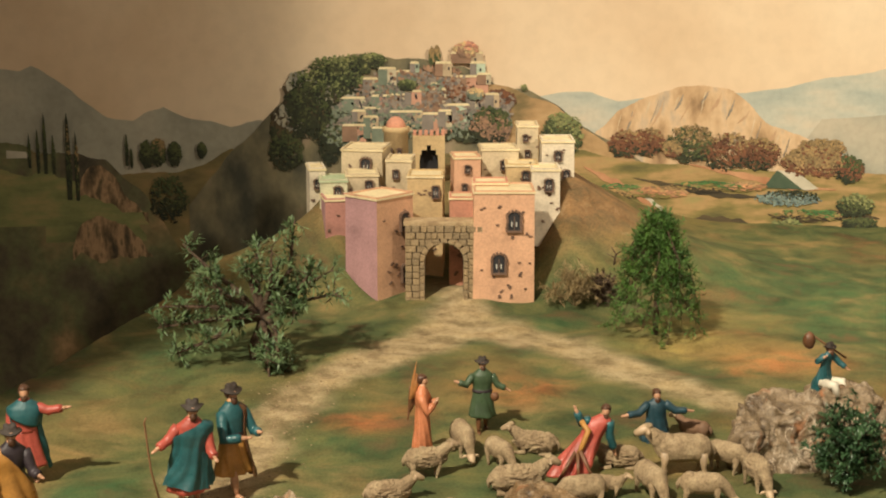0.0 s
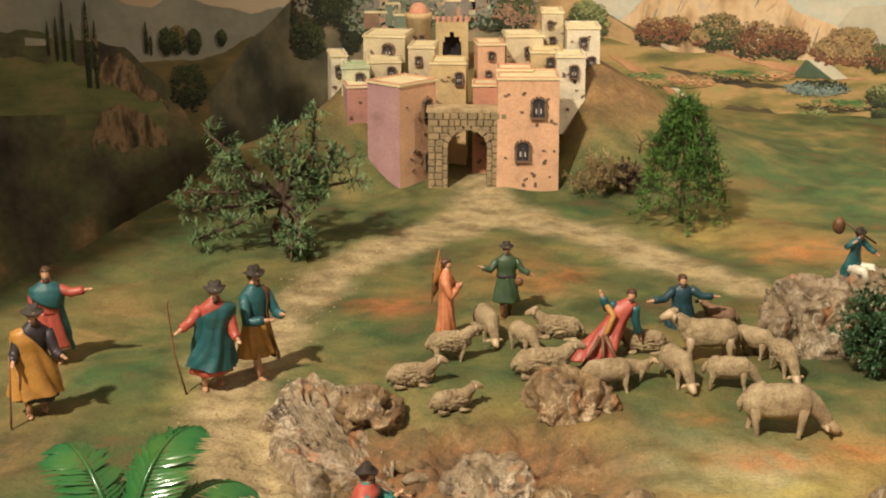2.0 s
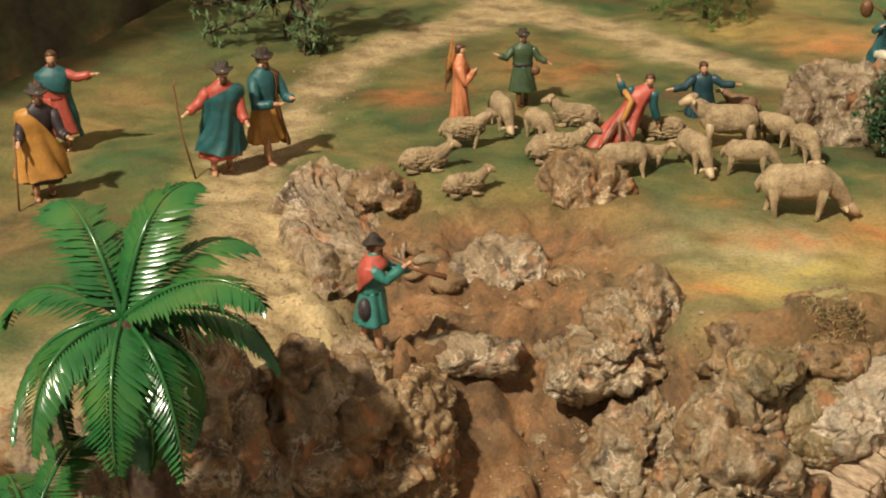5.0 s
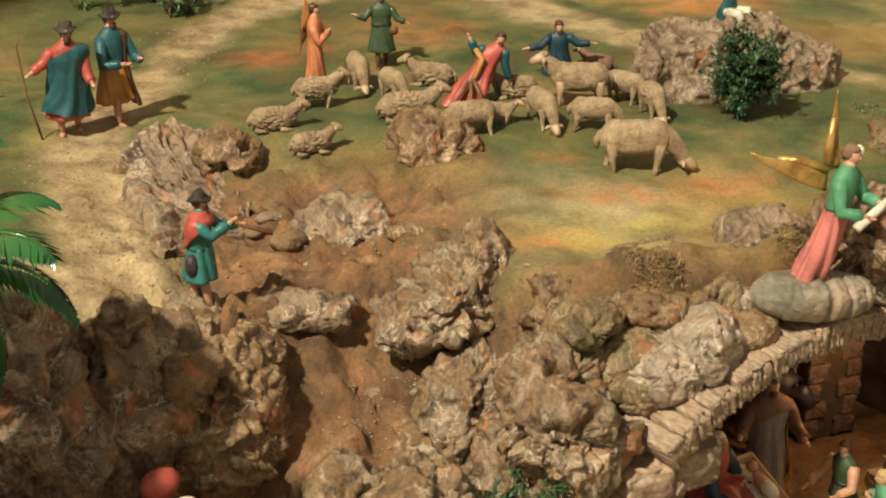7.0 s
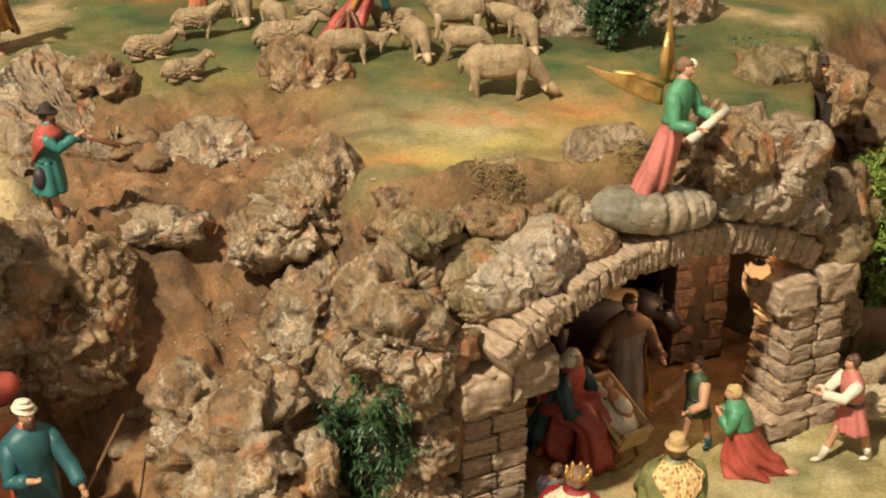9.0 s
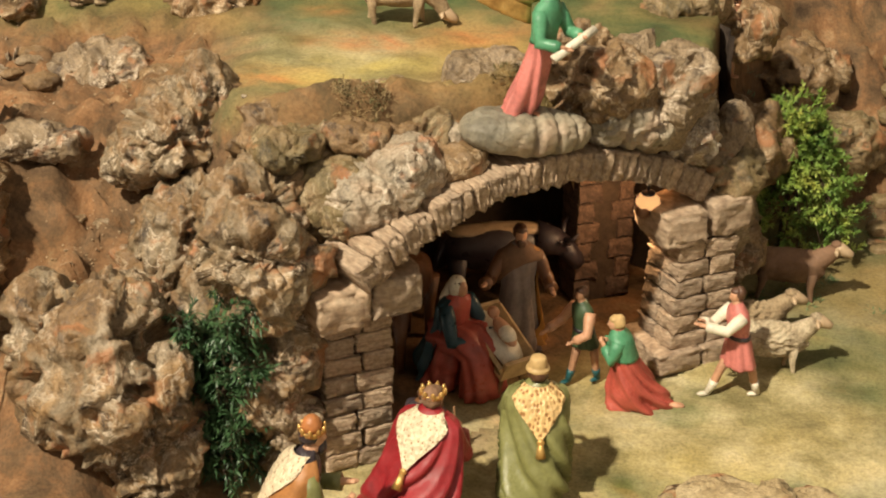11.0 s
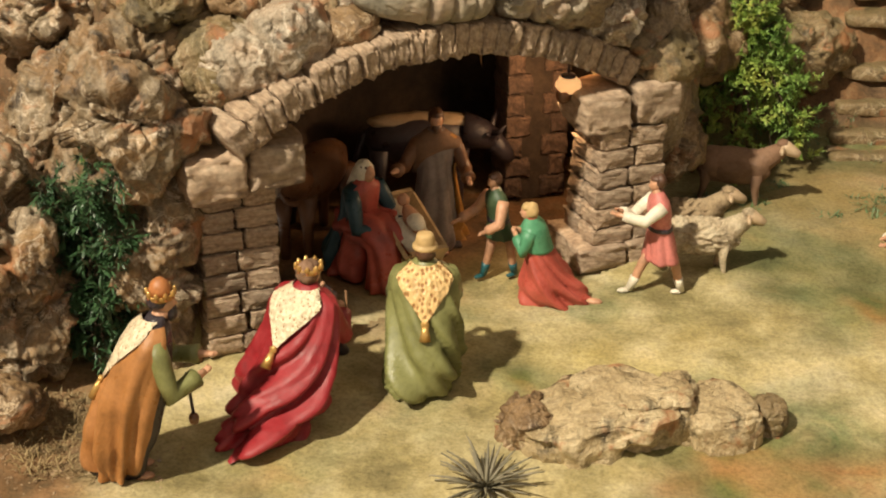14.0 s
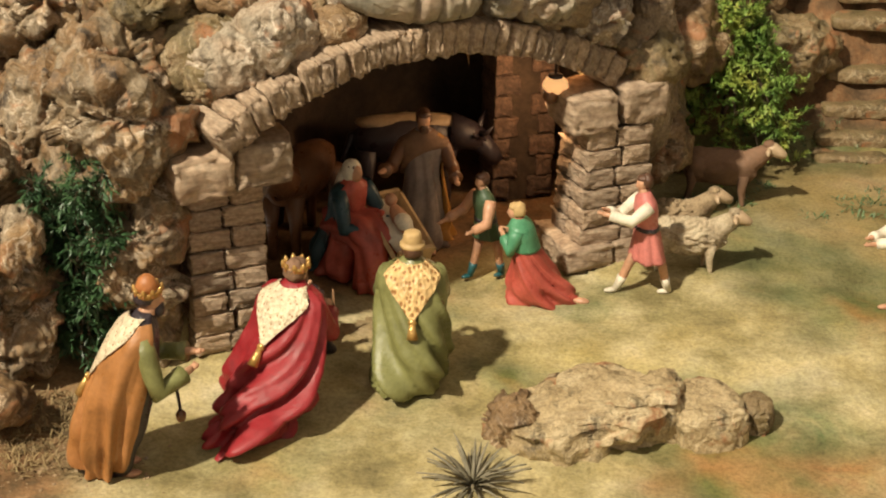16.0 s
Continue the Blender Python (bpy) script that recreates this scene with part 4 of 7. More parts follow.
dabs("painted_grass", 0.736, 0.256, 0.104, 0.016, 90, 0.0130, (MEADOW, RUST, TANHILL), 0.0093, 186, 0.35)
dabs("painted_grass", 0.931, 0.270, 0.078, 0.016, 90, 0.0130, (LUSH, T_MID, LUSH), 0.0093, 187, 0.35)
dabs("painted_grass", 1.009, 0.229, 0.078, 0.018, 90, 0.0130, (LUSH, T_MID, LUSH), 0.0093, 188, 0.35)
dabs("painted_grass", 0.424, 0.352, 0.052, 0.021, 90, 0.0130, (MEADOW, RUST, TANHILL), 0.0093, 189, 0.35)
dabs("painted_crag", -0.330, 0.635, 0.039, 0.052, 110, 0.0091, (T_DARK, GULLY, HAZE), 0.008, 200, 1.8)
dabs("painted_crag", -0.291, 0.608, 0.047, 0.052, 110, 0.0091, (T_DARK, GULLY, HAZE), 0.008, 201, 1.8)
dabs("painted_crag", -0.239, 0.608, 0.044, 0.039, 110, 0.0091, (T_DARK, GULLY, HAZE), 0.008, 202, 1.8)
dabs("painted_crag", -0.369, 0.555, 0.034, 0.052, 110, 0.0091, (T_DARK, GULLY, HAZE), 0.008, 203, 1.8)

# ---- the town ----
WALLS = {k: surf("plaster_" + k, [tuple(v * .66 for v in c), tuple(v * .92 for v in c), c, tuple(min(1, v * 1.14) for v in c)], 17, .16, 240, .8, .3, 130) for k, c in {
    "pink": (.66, .38, .23), "rose": (.52, .25, .2), "cream": (.58, .47, .3), "white": (.66, .57, .42), "sand": (.56, .4, .2), "salmon": (.6, .28, .18), "violet": (.45, .25, .25), "mint": (.6, .58, .38)}.items()}
PANE = surf("dark_opening", [(.012, .012, .014), (.03, .03, .035)], 60, None, 0, .6)
FRAMEW = surf("window_surround", [(.1, .06, .04), (.2, .12, .08)], 60, None, 0, .8)
ROOFM = surf("roof_plaster", [(.6, .48, .27), (.8, .68, .42)], 25, .12, 160, .85)
MINTROOF = surf("green_roof_plaster", [(.3, .38, .22), (.5, .56, .36)], 25, .12, 160, .85)
CURTAIN = surf("pale_curtain", [(.5, .48, .42), (.62, .6, .52)], 60, None, 0, .8)


def window(parent, x, z, w, h, y):
    """An arched opening with a ragged surround of small bricks and a pale curtain."""
    w, h = w * (1.12 if w > .014 else .95), h * (1.1 if w > .014 else .95)
    fs = max(.55, w / .021)
    rg = random.Random(int((x + 3) * 5000) + int(z * 9000))
    s = Shape()
    s.box((x, y - .002, z), (w, .004, h), PANE)
    s.loft([[(x + q * w / 2 * math.cos(math.pi * i / 8), yy, z + h / 2 - .0004 + w * .36 * q * math.sin(math.pi * i / 8)) for i in range(9)] for q, yy in ((1, y), (1, y - .004))], PANE)
    ob = part("window", s, parent, smooth=False)
    f = Shape()
    for dx in (-1, 1):
        for k in range(4):
            f.box((x + dx * (w / 2 + fs * (.0016 + rg.uniform(0, .0012))), y - .003, z - h / 2 + h * (k + .5) / 4), (fs * (.0034 + rg.uniform(0, .002)), .007, h / 4 * .9), FRAMEW)
    for k in range(6):
        a = math.pi * (k + .5) / 6
        f.box((x + (w / 2 + .0022) * math.cos(a), y - .003, z + h / 2 + .0012 + w * .42 * math.sin(a)), (.0042 * fs, .007, fs * (.0036 + rg.uniform(0, .0014))), FRAMEW, pose(0, 0, 0, 0, 90 - math.degrees(a), 0))
    f.box((x, y - .003, z - h / 2 - .0017), (w + .008 * fs, .008, .0034 * fs), FRAMEW)
    f.box((x, y - .003, z), (.0012, .005, h), FRAMEW)
    part("frame", f, ob, smooth=False)
    c = Shape()
    for dx in (-1, 1):
        c.box((x + dx * w * .2, y - .0042, z - h * .05), (w * .09, .001, h * .34), CURTAIN)
    part("curtain", c, ob, smooth=False)
    return ob


def house(x, y, z0, w, d, h, wall, rz=0, windows=(), label="", name="house", side=None):
    foot = min(z0, at(x, y) - .02, at(x, y - d / 2) - .02)
    h, z0 = h + z0 - foot, foot
    windows = [(u, 1 - top / h, ww, hh) for u, top, ww, hh in windows]
    ob = thing(name, x, y, z0, rz, label or f"small {wall} plaster model house with a flat roof", "house", "houses of the hill town")
    s = Shape()
    n = 5
    rings = []
    for k in range(n + 1):
        q = 1 - .03 * k / n
        rings.append([(a * w / 2 * q, d / 2 + b * d / 2 * q - d / 2 + 0, h * k / n) for a, b in ((-1, -1), (1, -1), (1, 1), (-1, 1))])
    s.loft(rings, WALLS[wall])
    if side:
        slot = s.slot(WALLS[side])
        for k in range(n):
            s.m[k * 4 + 3] = slot
    part("wall", s, ob, smooth=False)
    r = Shape()
    r.box((0, 0, h + .0015), (w * .97 + .004, d * .97 + .004, .0035), MINTROOF if wall == "mint" else ROOFM)
    for a in (-1, 1):
        r.box((a * (w * .485 - .0015), 0, h + .0045), (.004, d * .97, .0035), WALLS[wall])
        r.box((0, a * (d * .485 - .0015), h + .0043), (w * .97 - .009, .004, .003), WALLS[wall])
    part("roof", r, ob, smooth=False)
    rg = random.Random(int(x * 1000) + int(y * 777))
    for k in range(3 + int(h * w * 520)):
        b = Shape()
        u, v = rg.uniform(-.42, .42) * w, h - rg.uniform(.02, max(.03, h - .04))
        for j in range(rg.randrange(1, 4)):
            b.box((u + rg.uniform(-.004, .004), -d / 2 * (1 - .03 * v / h) - .0005, v + .003 * j), (rg.uniform(.004, .007), .003, .0026), FRAMEW)
        part("bare_brick", b, ob, smooth=False)
    for u, v, ww, hh in windows:
        window(ob, u * w, v * h, ww, hh, -d / 2 * (1 - .03 * v) )
    return ob

house(-0.211, 2.740, 0.367, 0.047, 0.08, 0.133, "rose", 12, (), side="violet")
house(-0.257, 2.860, 0.445, 0.033, 0.08, 0.096, "white", 10, ((0, 0.029, .012,.014),))
house(-0.217, 2.800, 0.456, 0.055, 0.08, 0.071, "mint", 5, ((.15, 0.021, .013,.016),))
house(-0.157, 2.910, 0.485, 0.086, 0.1, 0.089, "cream", -8, ((.1, 0.029, .016,.014),))
house(-0.162, 2.820, 0.464, 0.066, 0.08, 0.071, "cream", 5, ((.2, 0.019, .012,.014),))
house(-0.085, 2.860, 0.468, 0.053, 0.08, 0.090, "cream", -5, ((-.1, 0.026, .01,.012),))
house(-0.033, 2.780, 0.432, 0.070, 0.08, 0.107, "sand", -3, ((.3, 0.029, .012,.018),))
house(0.045, 2.835, 0.460, 0.054, 0.07, 0.107, "pink", 6, ((0, 0.021, .008,.01),(-.1, 0.058, .008,.01),))
house(0.036, 2.710, 0.427, 0.048, 0.06, 0.080, "salmon", 0, ())
house(0.113, 2.900, 0.473, 0.076, 0.08, 0.102, "cream", 4, ((.1, 0.031, .012,.014),))
house(0.157, 2.835, 0.460, 0.065, 0.07, 0.092, "sand", 0, ((.1, 0.020, .012,.014),))
house(0.174, 2.955, 0.498, 0.044, 0.07, 0.117, "cream", 0, ((-.1, 0.023, .008,.008),(0, 0.056, .008,.01),))
house(0.232, 2.905, 0.479, 0.067, 0.09, 0.112, "white", 0, ((.0, 0.028, .012,.014),(.25, 0.066, .012,.014),))
house(0.201, 2.800, 0.428, 0.057, 0.08, 0.121, "white", 0, ((.1, 0.029, .014,.018),))
house(0.090, 2.690, 0.490, 0.067, 0.06, 0.049, "salmon", 0, ())
house(-.12, 2.655, .30, .10, .085, .22, "pink", 48, ((.22, .05, .015, .022), (.24, .15, .015, .022)), "tall rose and pink plaster gate tower with dark windows", side="violet")
house(.113, 2.645, .29, .115, .10, .243, "pink", 0, ((.16, .055, .019, .024), (-.08, .135, .019, .024)), "tall pink plaster gate tower with dark windows")
TOWN_TONES = {n: tone("town_" + n, [tuple(v * .6 for v in c), c, tuple(v * 1.15 for v in c)], 26) for n, c in (("cream", (.5, .43, .29)), ("white", (.42, .5, .37)), ("salmon", (.5, .27, .18)), ("rose", (.42, .23, .17)), ("sand", (.46, .35, .22)))}
SHADE = [tone("shade_" + n, [c, tuple(v * 1.6 for v in c)], 20) for n, c in (("brown", (.2, .12, .075)), ("green", (.13, .155, .11)), ("grey", (.17, .145, .12)))]
dabs("painted_shade", -0.213, 0.575, 0.052, 0.052, 120, .008, (T_DARK, SHADE[1], SHADE[2]), .0096, 250, 1.2)
dabs("painted_shade", -0.161, 0.622, 0.052, 0.052, 120, .008, (SHADE[1], SHADE[2], SHADE[0]), .0096, 251, 1.2)
dabs("painted_shade", -0.109, 0.582, 0.052, 0.047, 120, .008, (T_DARK, SHADE[1], SHADE[2]), .0096, 252, 1.2)
dabs("painted_shade", -0.051, 0.608, 0.058, 0.052, 120, .008, (SHADE[1], SHADE[2], SHADE[0]), .0096, 253, 1.2)
dabs("painted_shade", 0.021, 0.622, 0.065, 0.047, 120, .008, (SHADE[0], SHADE[2], T_RUST), .0096, 254, 1.2)
dabs("painted_shade", 0.060, 0.568, 0.052, 0.039, 120, .008, (T_DARK, SHADE[1], SHADE[2]), .0096, 255, 1.2)
dabs("painted_shade", 0.112, 0.575, 0.047, 0.047, 120, .008, (T_DARK, SHADE[1], SHADE[2]), .0096, 256, 1.2)
dabs("painted_shade", -0.109, 0.661, 0.065, 0.031, 120, .008, (SHADE[1], SHADE[2], SHADE[0]), .0096, 257, 1.2)
dabs("painted_shade", -0.018, 0.674, 0.065, 0.029, 120, .008, (SHADE[1], SHADE[2], SHADE[0]), .0096, 258, 1.2)
dabs("painted_shade", 0.125, 0.622, 0.039, 0.026, 120, .008, (SHADE[0], SHADE[2], T_RUST), .0096, 259, 1.2)
dabs("painted_shade", -0.239, 0.542, 0.039, 0.039, 120, .008, (T_DARK, SHADE[1], SHADE[2]), .0096, 260, 1.2)
dabs("painted_shade", -0.005, 0.562, 0.065, 0.031, 120, .008, (T_DARK, SHADE[1], SHADE[2]), .0096, 261, 1.2)
painted_house(-0.082, 0.694, 0.055, 0.053, "cream", 0)
painted_house(-0.036, 0.665, 0.056, 0.070, "cream", 1)
painted_house(0.056, 0.737, 0.075, 0.026, "sand", 2)
painted_house(0.081, 0.714, 0.036, 0.032, "white", 3)
painted_house(0.062, 0.682, 0.088, 0.048, "salmon", 4)
painted_house(0.074, 0.648, 0.039, 0.050, "cream", 5)
painted_house(-0.014, 0.653, 0.043, 0.058, "cream", 6)
painted_house(-0.099, 0.640, 0.047, 0.034, "cream", 7)
painted_house(-0.145, 0.637, 0.045, 0.042, "rose", 8)
painted_house(-0.166, 0.608, 0.042, 0.047, "cream", 9)
painted_house(-0.210, 0.632, 0.058, 0.032, "cream", 10)
painted_house(-0.169, 0.677, 0.036, 0.036, "cream", 11)
painted_house(-0.086, 0.600, 0.078, 0.048, "sand", 12)
painted_house(0.035, 0.616, 0.055, 0.043, "white", 13)
painted_house(-0.014, 0.595, 0.070, 0.048, "salmon", 14)
painted_house(-0.209, 0.568, 0.056, 0.040, "salmon", 15)
painted_house(-0.169, 0.588, 0.036, 0.053, "sand", 16)
painted_house(-0.130, 0.701, 0.042, 0.040, "cream", 17)
painted_house(-0.070, 0.648, 0.039, 0.033, "salmon", 18)
painted_house(0.005, 0.602, 0.033, 0.040, "cream", 19)
painted_house(0.115, 0.641, 0.033, 0.033, "sand", 20)
painted_house(-0.197, 0.602, 0.033, 0.027, "sand", 21)
painted_house(0.096, 0.688, 0.033, 0.026, "cream", 22)
painted_house(-0.145, 0.562, 0.045, 0.040, "sand", 23)
painted_house(-0.066, 0.714, 0.022, 0.024, "white", 24)
painted_house(0.001, 0.714, 0.039, 0.033, "sand", 25)
dabs("painted_dome", 0.055, 0.743, .026, .016, 90, .008, (SHADE[0], WALLS["sand"], WALLS["salmon"]), .0108, 120)
dabs("painted_dome", 0.075, 0.640, .018, .012, 60, .007, (SHADE[1], WALLS["sand"]), .0145, 121)
dabs("painted_tree", 0.112, 0.562, .045, .045, 200, .007, (T_DARK, SHADE[0], T_MID), .0140, 122)
dabs("painted_tree", -0.083, 0.661, .02, .012, 60, .006, (T_DARK, T_MID, T_LIGHT), .0140, 123)
dabs("painted_tree", -0.109, 0.575, .03, .02, 60, .006, (T_DARK, SHADE[1]), .0100, 124)

def on_ground(x, y):
    return at(x, y) - .012


GATE_STONE = surf("gate_stone", [(.3, .2, .11), (.5, .37, .21), (.6, .47, .29)], 50, .3, 260, .85, .6, 220, vary=.3)
gate = thing("town_gate", .002, 2.60, .31, 0, "small arched town gate of tan stone blocks", "gate")
BRICKS = []
for _n in range(6):
    _s, _r = Shape(), random.Random(_n + 90)
    _s.loft([[(a * .5 * q * _r.uniform(.95, 1.02), y_, b * .5 * q * _r.uniform(.95, 1.02)) for a, b in ((-1, -1), (1, -1), (1, 1), (-1, 1))] for q, y_ in ((.84, -.62), (1, -.38), (1, .5))], GATE_STONE)
    BRICKS.append(_s.mesh("stone", False))


def gate_open(z):
    """Half the width of the opening at a height above the gate's foot."""
    return .036 if z < .095 else (.036 * math.sqrt(max(0, 1 - ((z - .095) / .034) ** 2)))


def build_gate():
    rng = random.Random(3)
    core = Shape()
    for k in range(20):
        z0, z1 = .162 * k / 20, .162 * (k + 1) / 20
        w = gate_open((z0 + z1) / 2)
        for sx in (-1, 1):
            core.box((sx * (.072 + w) / 2, .025, (z0 + z1) / 2), (.072 - w, .046, z1 - z0), MORTAR)
    part("core", core, gate, smooth=False)
    rows = 13
    for r in range(rows):
        z = .162 * (r + .5) / rows
        w = gate_open(z) + (.009 if z < .135 else 0)
        for sx in (-1, 1):
            x = w if w > .001 else 0
            while x < .070:
                l = min(rng.uniform(.010, .019), .0725 - x)
                if .0725 - x - l < .006:
                    l = .0725 - x
                ob = new("stone", BRICKS[rng.randrange(6)])
                ob.parent = gate
                ob.matrix_local = pose(sx * (x + l / 2), .001, z) @ Matrix.Diagonal((l * .93, .008, .0125 * .92, 1))
                x += l
    for k in range(9):
        a = math.pi * (k + .5) / 9
        ob = new("stone", BRICKS[rng.randrange(6)])
        ob.parent = gate
        ob.matrix_local = pose(.0405 * math.cos(a), -.001, .095 + .0395 * math.sin(a), 0, -math.degrees(a)) @ Matrix.Diagonal((.009, .009, .0125, 1))
    for sx in (-1, 1):
        for k in range(7):
            ob = new("stone", BRICKS[rng.randrange(6)])
            ob.parent = gate
            ob.matrix_local = pose(sx * .0405, -.001, .0068 + .0136 * k) @ Matrix.Diagonal((.009, .009, .0128, 1))
    cap = Shape()
    cap.box((0, .025, .1655), (.150, .054, .006), GATE_STONE)
    part("coping", cap, gate, smooth=False)


build_gate()


def dome_tower():
    ob = thing("dome_tower", -.10, 3.03, .40, 0, "small brick-red tower with a round dome", "tower")
    s = Shape()
    s.loft([[(r * math.cos(a), r * math.sin(a), z) for a in [2 * math.pi * i / 16 for i in range(16)]] for r, z in ((.027, 0), (.026, .19), (.029, .193), (.029, .203), (.024, .203))], WALLS["sand"])
    part("wall", s, ob)
    d = Shape()
    d.blob((0, 0, .203), (.021, .021, .022), WALLS["salmon"], 16, 9)
    part("dome", d, ob)
    for x in (-.012, .008):
        window(ob, x, .15, .006, .014, -.027)


dome_tower()


def arch_wall():
    ob = thing("arched_wall", -.03, 3.03, .42, 0, "crenellated ochre wall with a tall dark archway", "wall")
    s = Shape()
    for k in range(16):
        z0, z1 = .165 * k / 16, .165 * (k + 1) / 16
        z = (z0 + z1) / 2
        w = .02 if z < .11 else .02 * math.sqrt(max(0, 1 - ((z - .11) / .03) ** 2))
        for sx in (-1, 1):
            s.box((sx * (.034 + w) / 2, 0, z), (.034 - w, .02, z1 - z0), WALLS["sand"])
    part("wall", s, ob, smooth=False)
    for k in range(6):
        c = Shape()
        c.box((-.030 + .012 * k, 0, .170), (.007, .02, .010), WALLS["salmon"])
        part("merlon", c, ob, smooth=False)
    b = Shape()
    b.box((0, .02, .08), (.05, .004, .16), PANE)
    part("recess", b, ob, smooth=False)


arch_wall()



# ---- stable arch ----


def stone_mesh(seed, w, d, h, mat=None):
    """A rough dressed block with worn, chipped edges and tooled strokes."""
    v, f = ico(4)
    b = np.sign(v) * np.abs(v) ** .5
    b = b / np.abs(b).max(1)[:, None] * (0.90 + 0.10 * np.linalg.norm(v * np.abs(v), axis=1))[:, None]
    b = b * .5 * (1 + .07 * fbm(v * 1.6 + seed * 5, 3, seed) + .045 * fbm(v * 4 + seed * 3, 3, seed + 7, True) + .035 * np.sin(11 * (v[:, 2] + .5 * v[:, 0]) + 4 * fbm(v * 2.2 + seed, 2, seed + 3)))[:, None]
    s = Shape()
    s.add(b, f, mat or STONE)
    return s.mesh("stone")


STONES = [stone_mesh(n, 1, 1, 1) for n in range(8)]
arch = thing("stable_arch", .5, 1.2, 0, 0, "rough stone arch with two pillars before a dark stable grotto", "arch")
_rng = random.Random(5)


def put_stone(x, y, z, w, d, h, rz, ry=0):
    ob = new("stone", STONES[_rng.randrange(8)])
    ob.parent = arch
    ob.matrix_local = arch.matrix_world.inverted() @ (pose(x, y, z, 0, ry, rz) @ Matrix.Diagonal((w, d, h, 1)))
    return ob


AX, AY, BX, BY = .305, 1.092, .655, 1.354
ANG = math.degrees(math.atan2(BY - AY, BX - AX))


def pillar(x, y, h, w, d, courses, flare, turned):
    c, sn = math.cos(radians(turned)), math.sin(radians(turned))
    hh = h / courses
    core = Shape()
    core.box((x - .5, y - 1.2, h / 2), (w * .84, d * .84, h), MORTAR, pose(0, 0, 0, 0, 0, turned))
    part("core", core, arch, smooth=False)
    for k in range(courses):
        q = 1 + flare * (1 - k / (courses - 1))
        split = .55 if k % 2 else .45
        for side in (-1, 1):
            for front in (-1, 1):
                ww = w * q * (split if side < 0 else 1 - split)
                ox = side * (w * q / 2 - ww / 2)
                oy = front * d * q / 4
                put_stone(x + ox * c - oy * sn, y + ox * sn + oy * c, hh * (k + .5), ww * _rng.uniform(.9, .96), d * q * .48, hh * _rng.uniform(.87, .93), turned + _rng.uniform(-4, 4), _rng.uniform(-2, 2))


pillar(.304, 1.128, .165, .068, .062, 8, .08, 27)
pillar(.662, 1.338, .146, .074, .060, 7, .14, 26)
for px, py, pz in ((.316, 1.112, .184), (.660, 1.338, .166)):
    for side in (-1, 1):
        put_stone(px + side * .0245, py + side * .0135, pz + .002 * side, .050, .062, .038, 28 + _rng.uniform(-4, 4), _rng.uniform(-4, 4))
# the wide footing of the pillar nearest the shepherds
for side in (-1, 1):
    for front in (-1, 1):
        put_stone(.660 + side * .024 - front * .008, 1.336 + side * .012 + front * .018, .010, .052, .04, .026, 26 + _rng.uniform(-3, 3))
N_VOUSSOIR = 28


def arch_mid(t):
    return Vector((.305 + .350 * t, 1.092 + .262 * t, .209 + .067 * max(0, math.sin(math.pi * t ** .93)) ** .78 - .016 * t))


for k in range(N_VOUSSOIR):
    t = (k + .5) / N_VOUSSOIR
    p0, tang = arch_mid(t), arch_mid(min(1, t + .01)) - arch_mid(max(0, t - .01))
    tilt = -math.degrees(math.atan2(tang.z, math.hypot(tang.x, tang.y))) * .8
    long = tang.length / (min(1, t + .01) - max(0, t - .01)) / N_VOUSSOIR
    put_stone(p0.x, p0.y, p0.z, long * _rng.uniform(.88, .97), .06, .030 * _rng.uniform(.9, 1.08), ANG + _rng.uniform(-3, 3), tilt + _rng.uniform(-3, 3))

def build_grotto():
    """The inner wall of the stable, a bent sheet of rock with thickness, coloured dark for the shade inside."""
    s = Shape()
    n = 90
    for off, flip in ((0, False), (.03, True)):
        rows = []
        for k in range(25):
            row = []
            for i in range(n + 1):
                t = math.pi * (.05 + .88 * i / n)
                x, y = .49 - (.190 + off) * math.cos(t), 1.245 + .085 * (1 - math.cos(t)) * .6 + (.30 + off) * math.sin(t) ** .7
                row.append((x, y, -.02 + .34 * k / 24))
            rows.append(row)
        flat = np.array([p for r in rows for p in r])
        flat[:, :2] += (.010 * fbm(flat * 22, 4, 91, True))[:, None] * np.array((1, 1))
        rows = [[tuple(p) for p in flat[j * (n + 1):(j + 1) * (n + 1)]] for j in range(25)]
        s.loft([r[::-1] for r in rows] if flip else rows, SHADEROCK, closed=False)
    return tagged(part("grotto_wall", s), "rough rock wall inside the stable, coloured dark for its shade", "wall", kind="structure")


build_grotto()

# ---- rough rocks ----


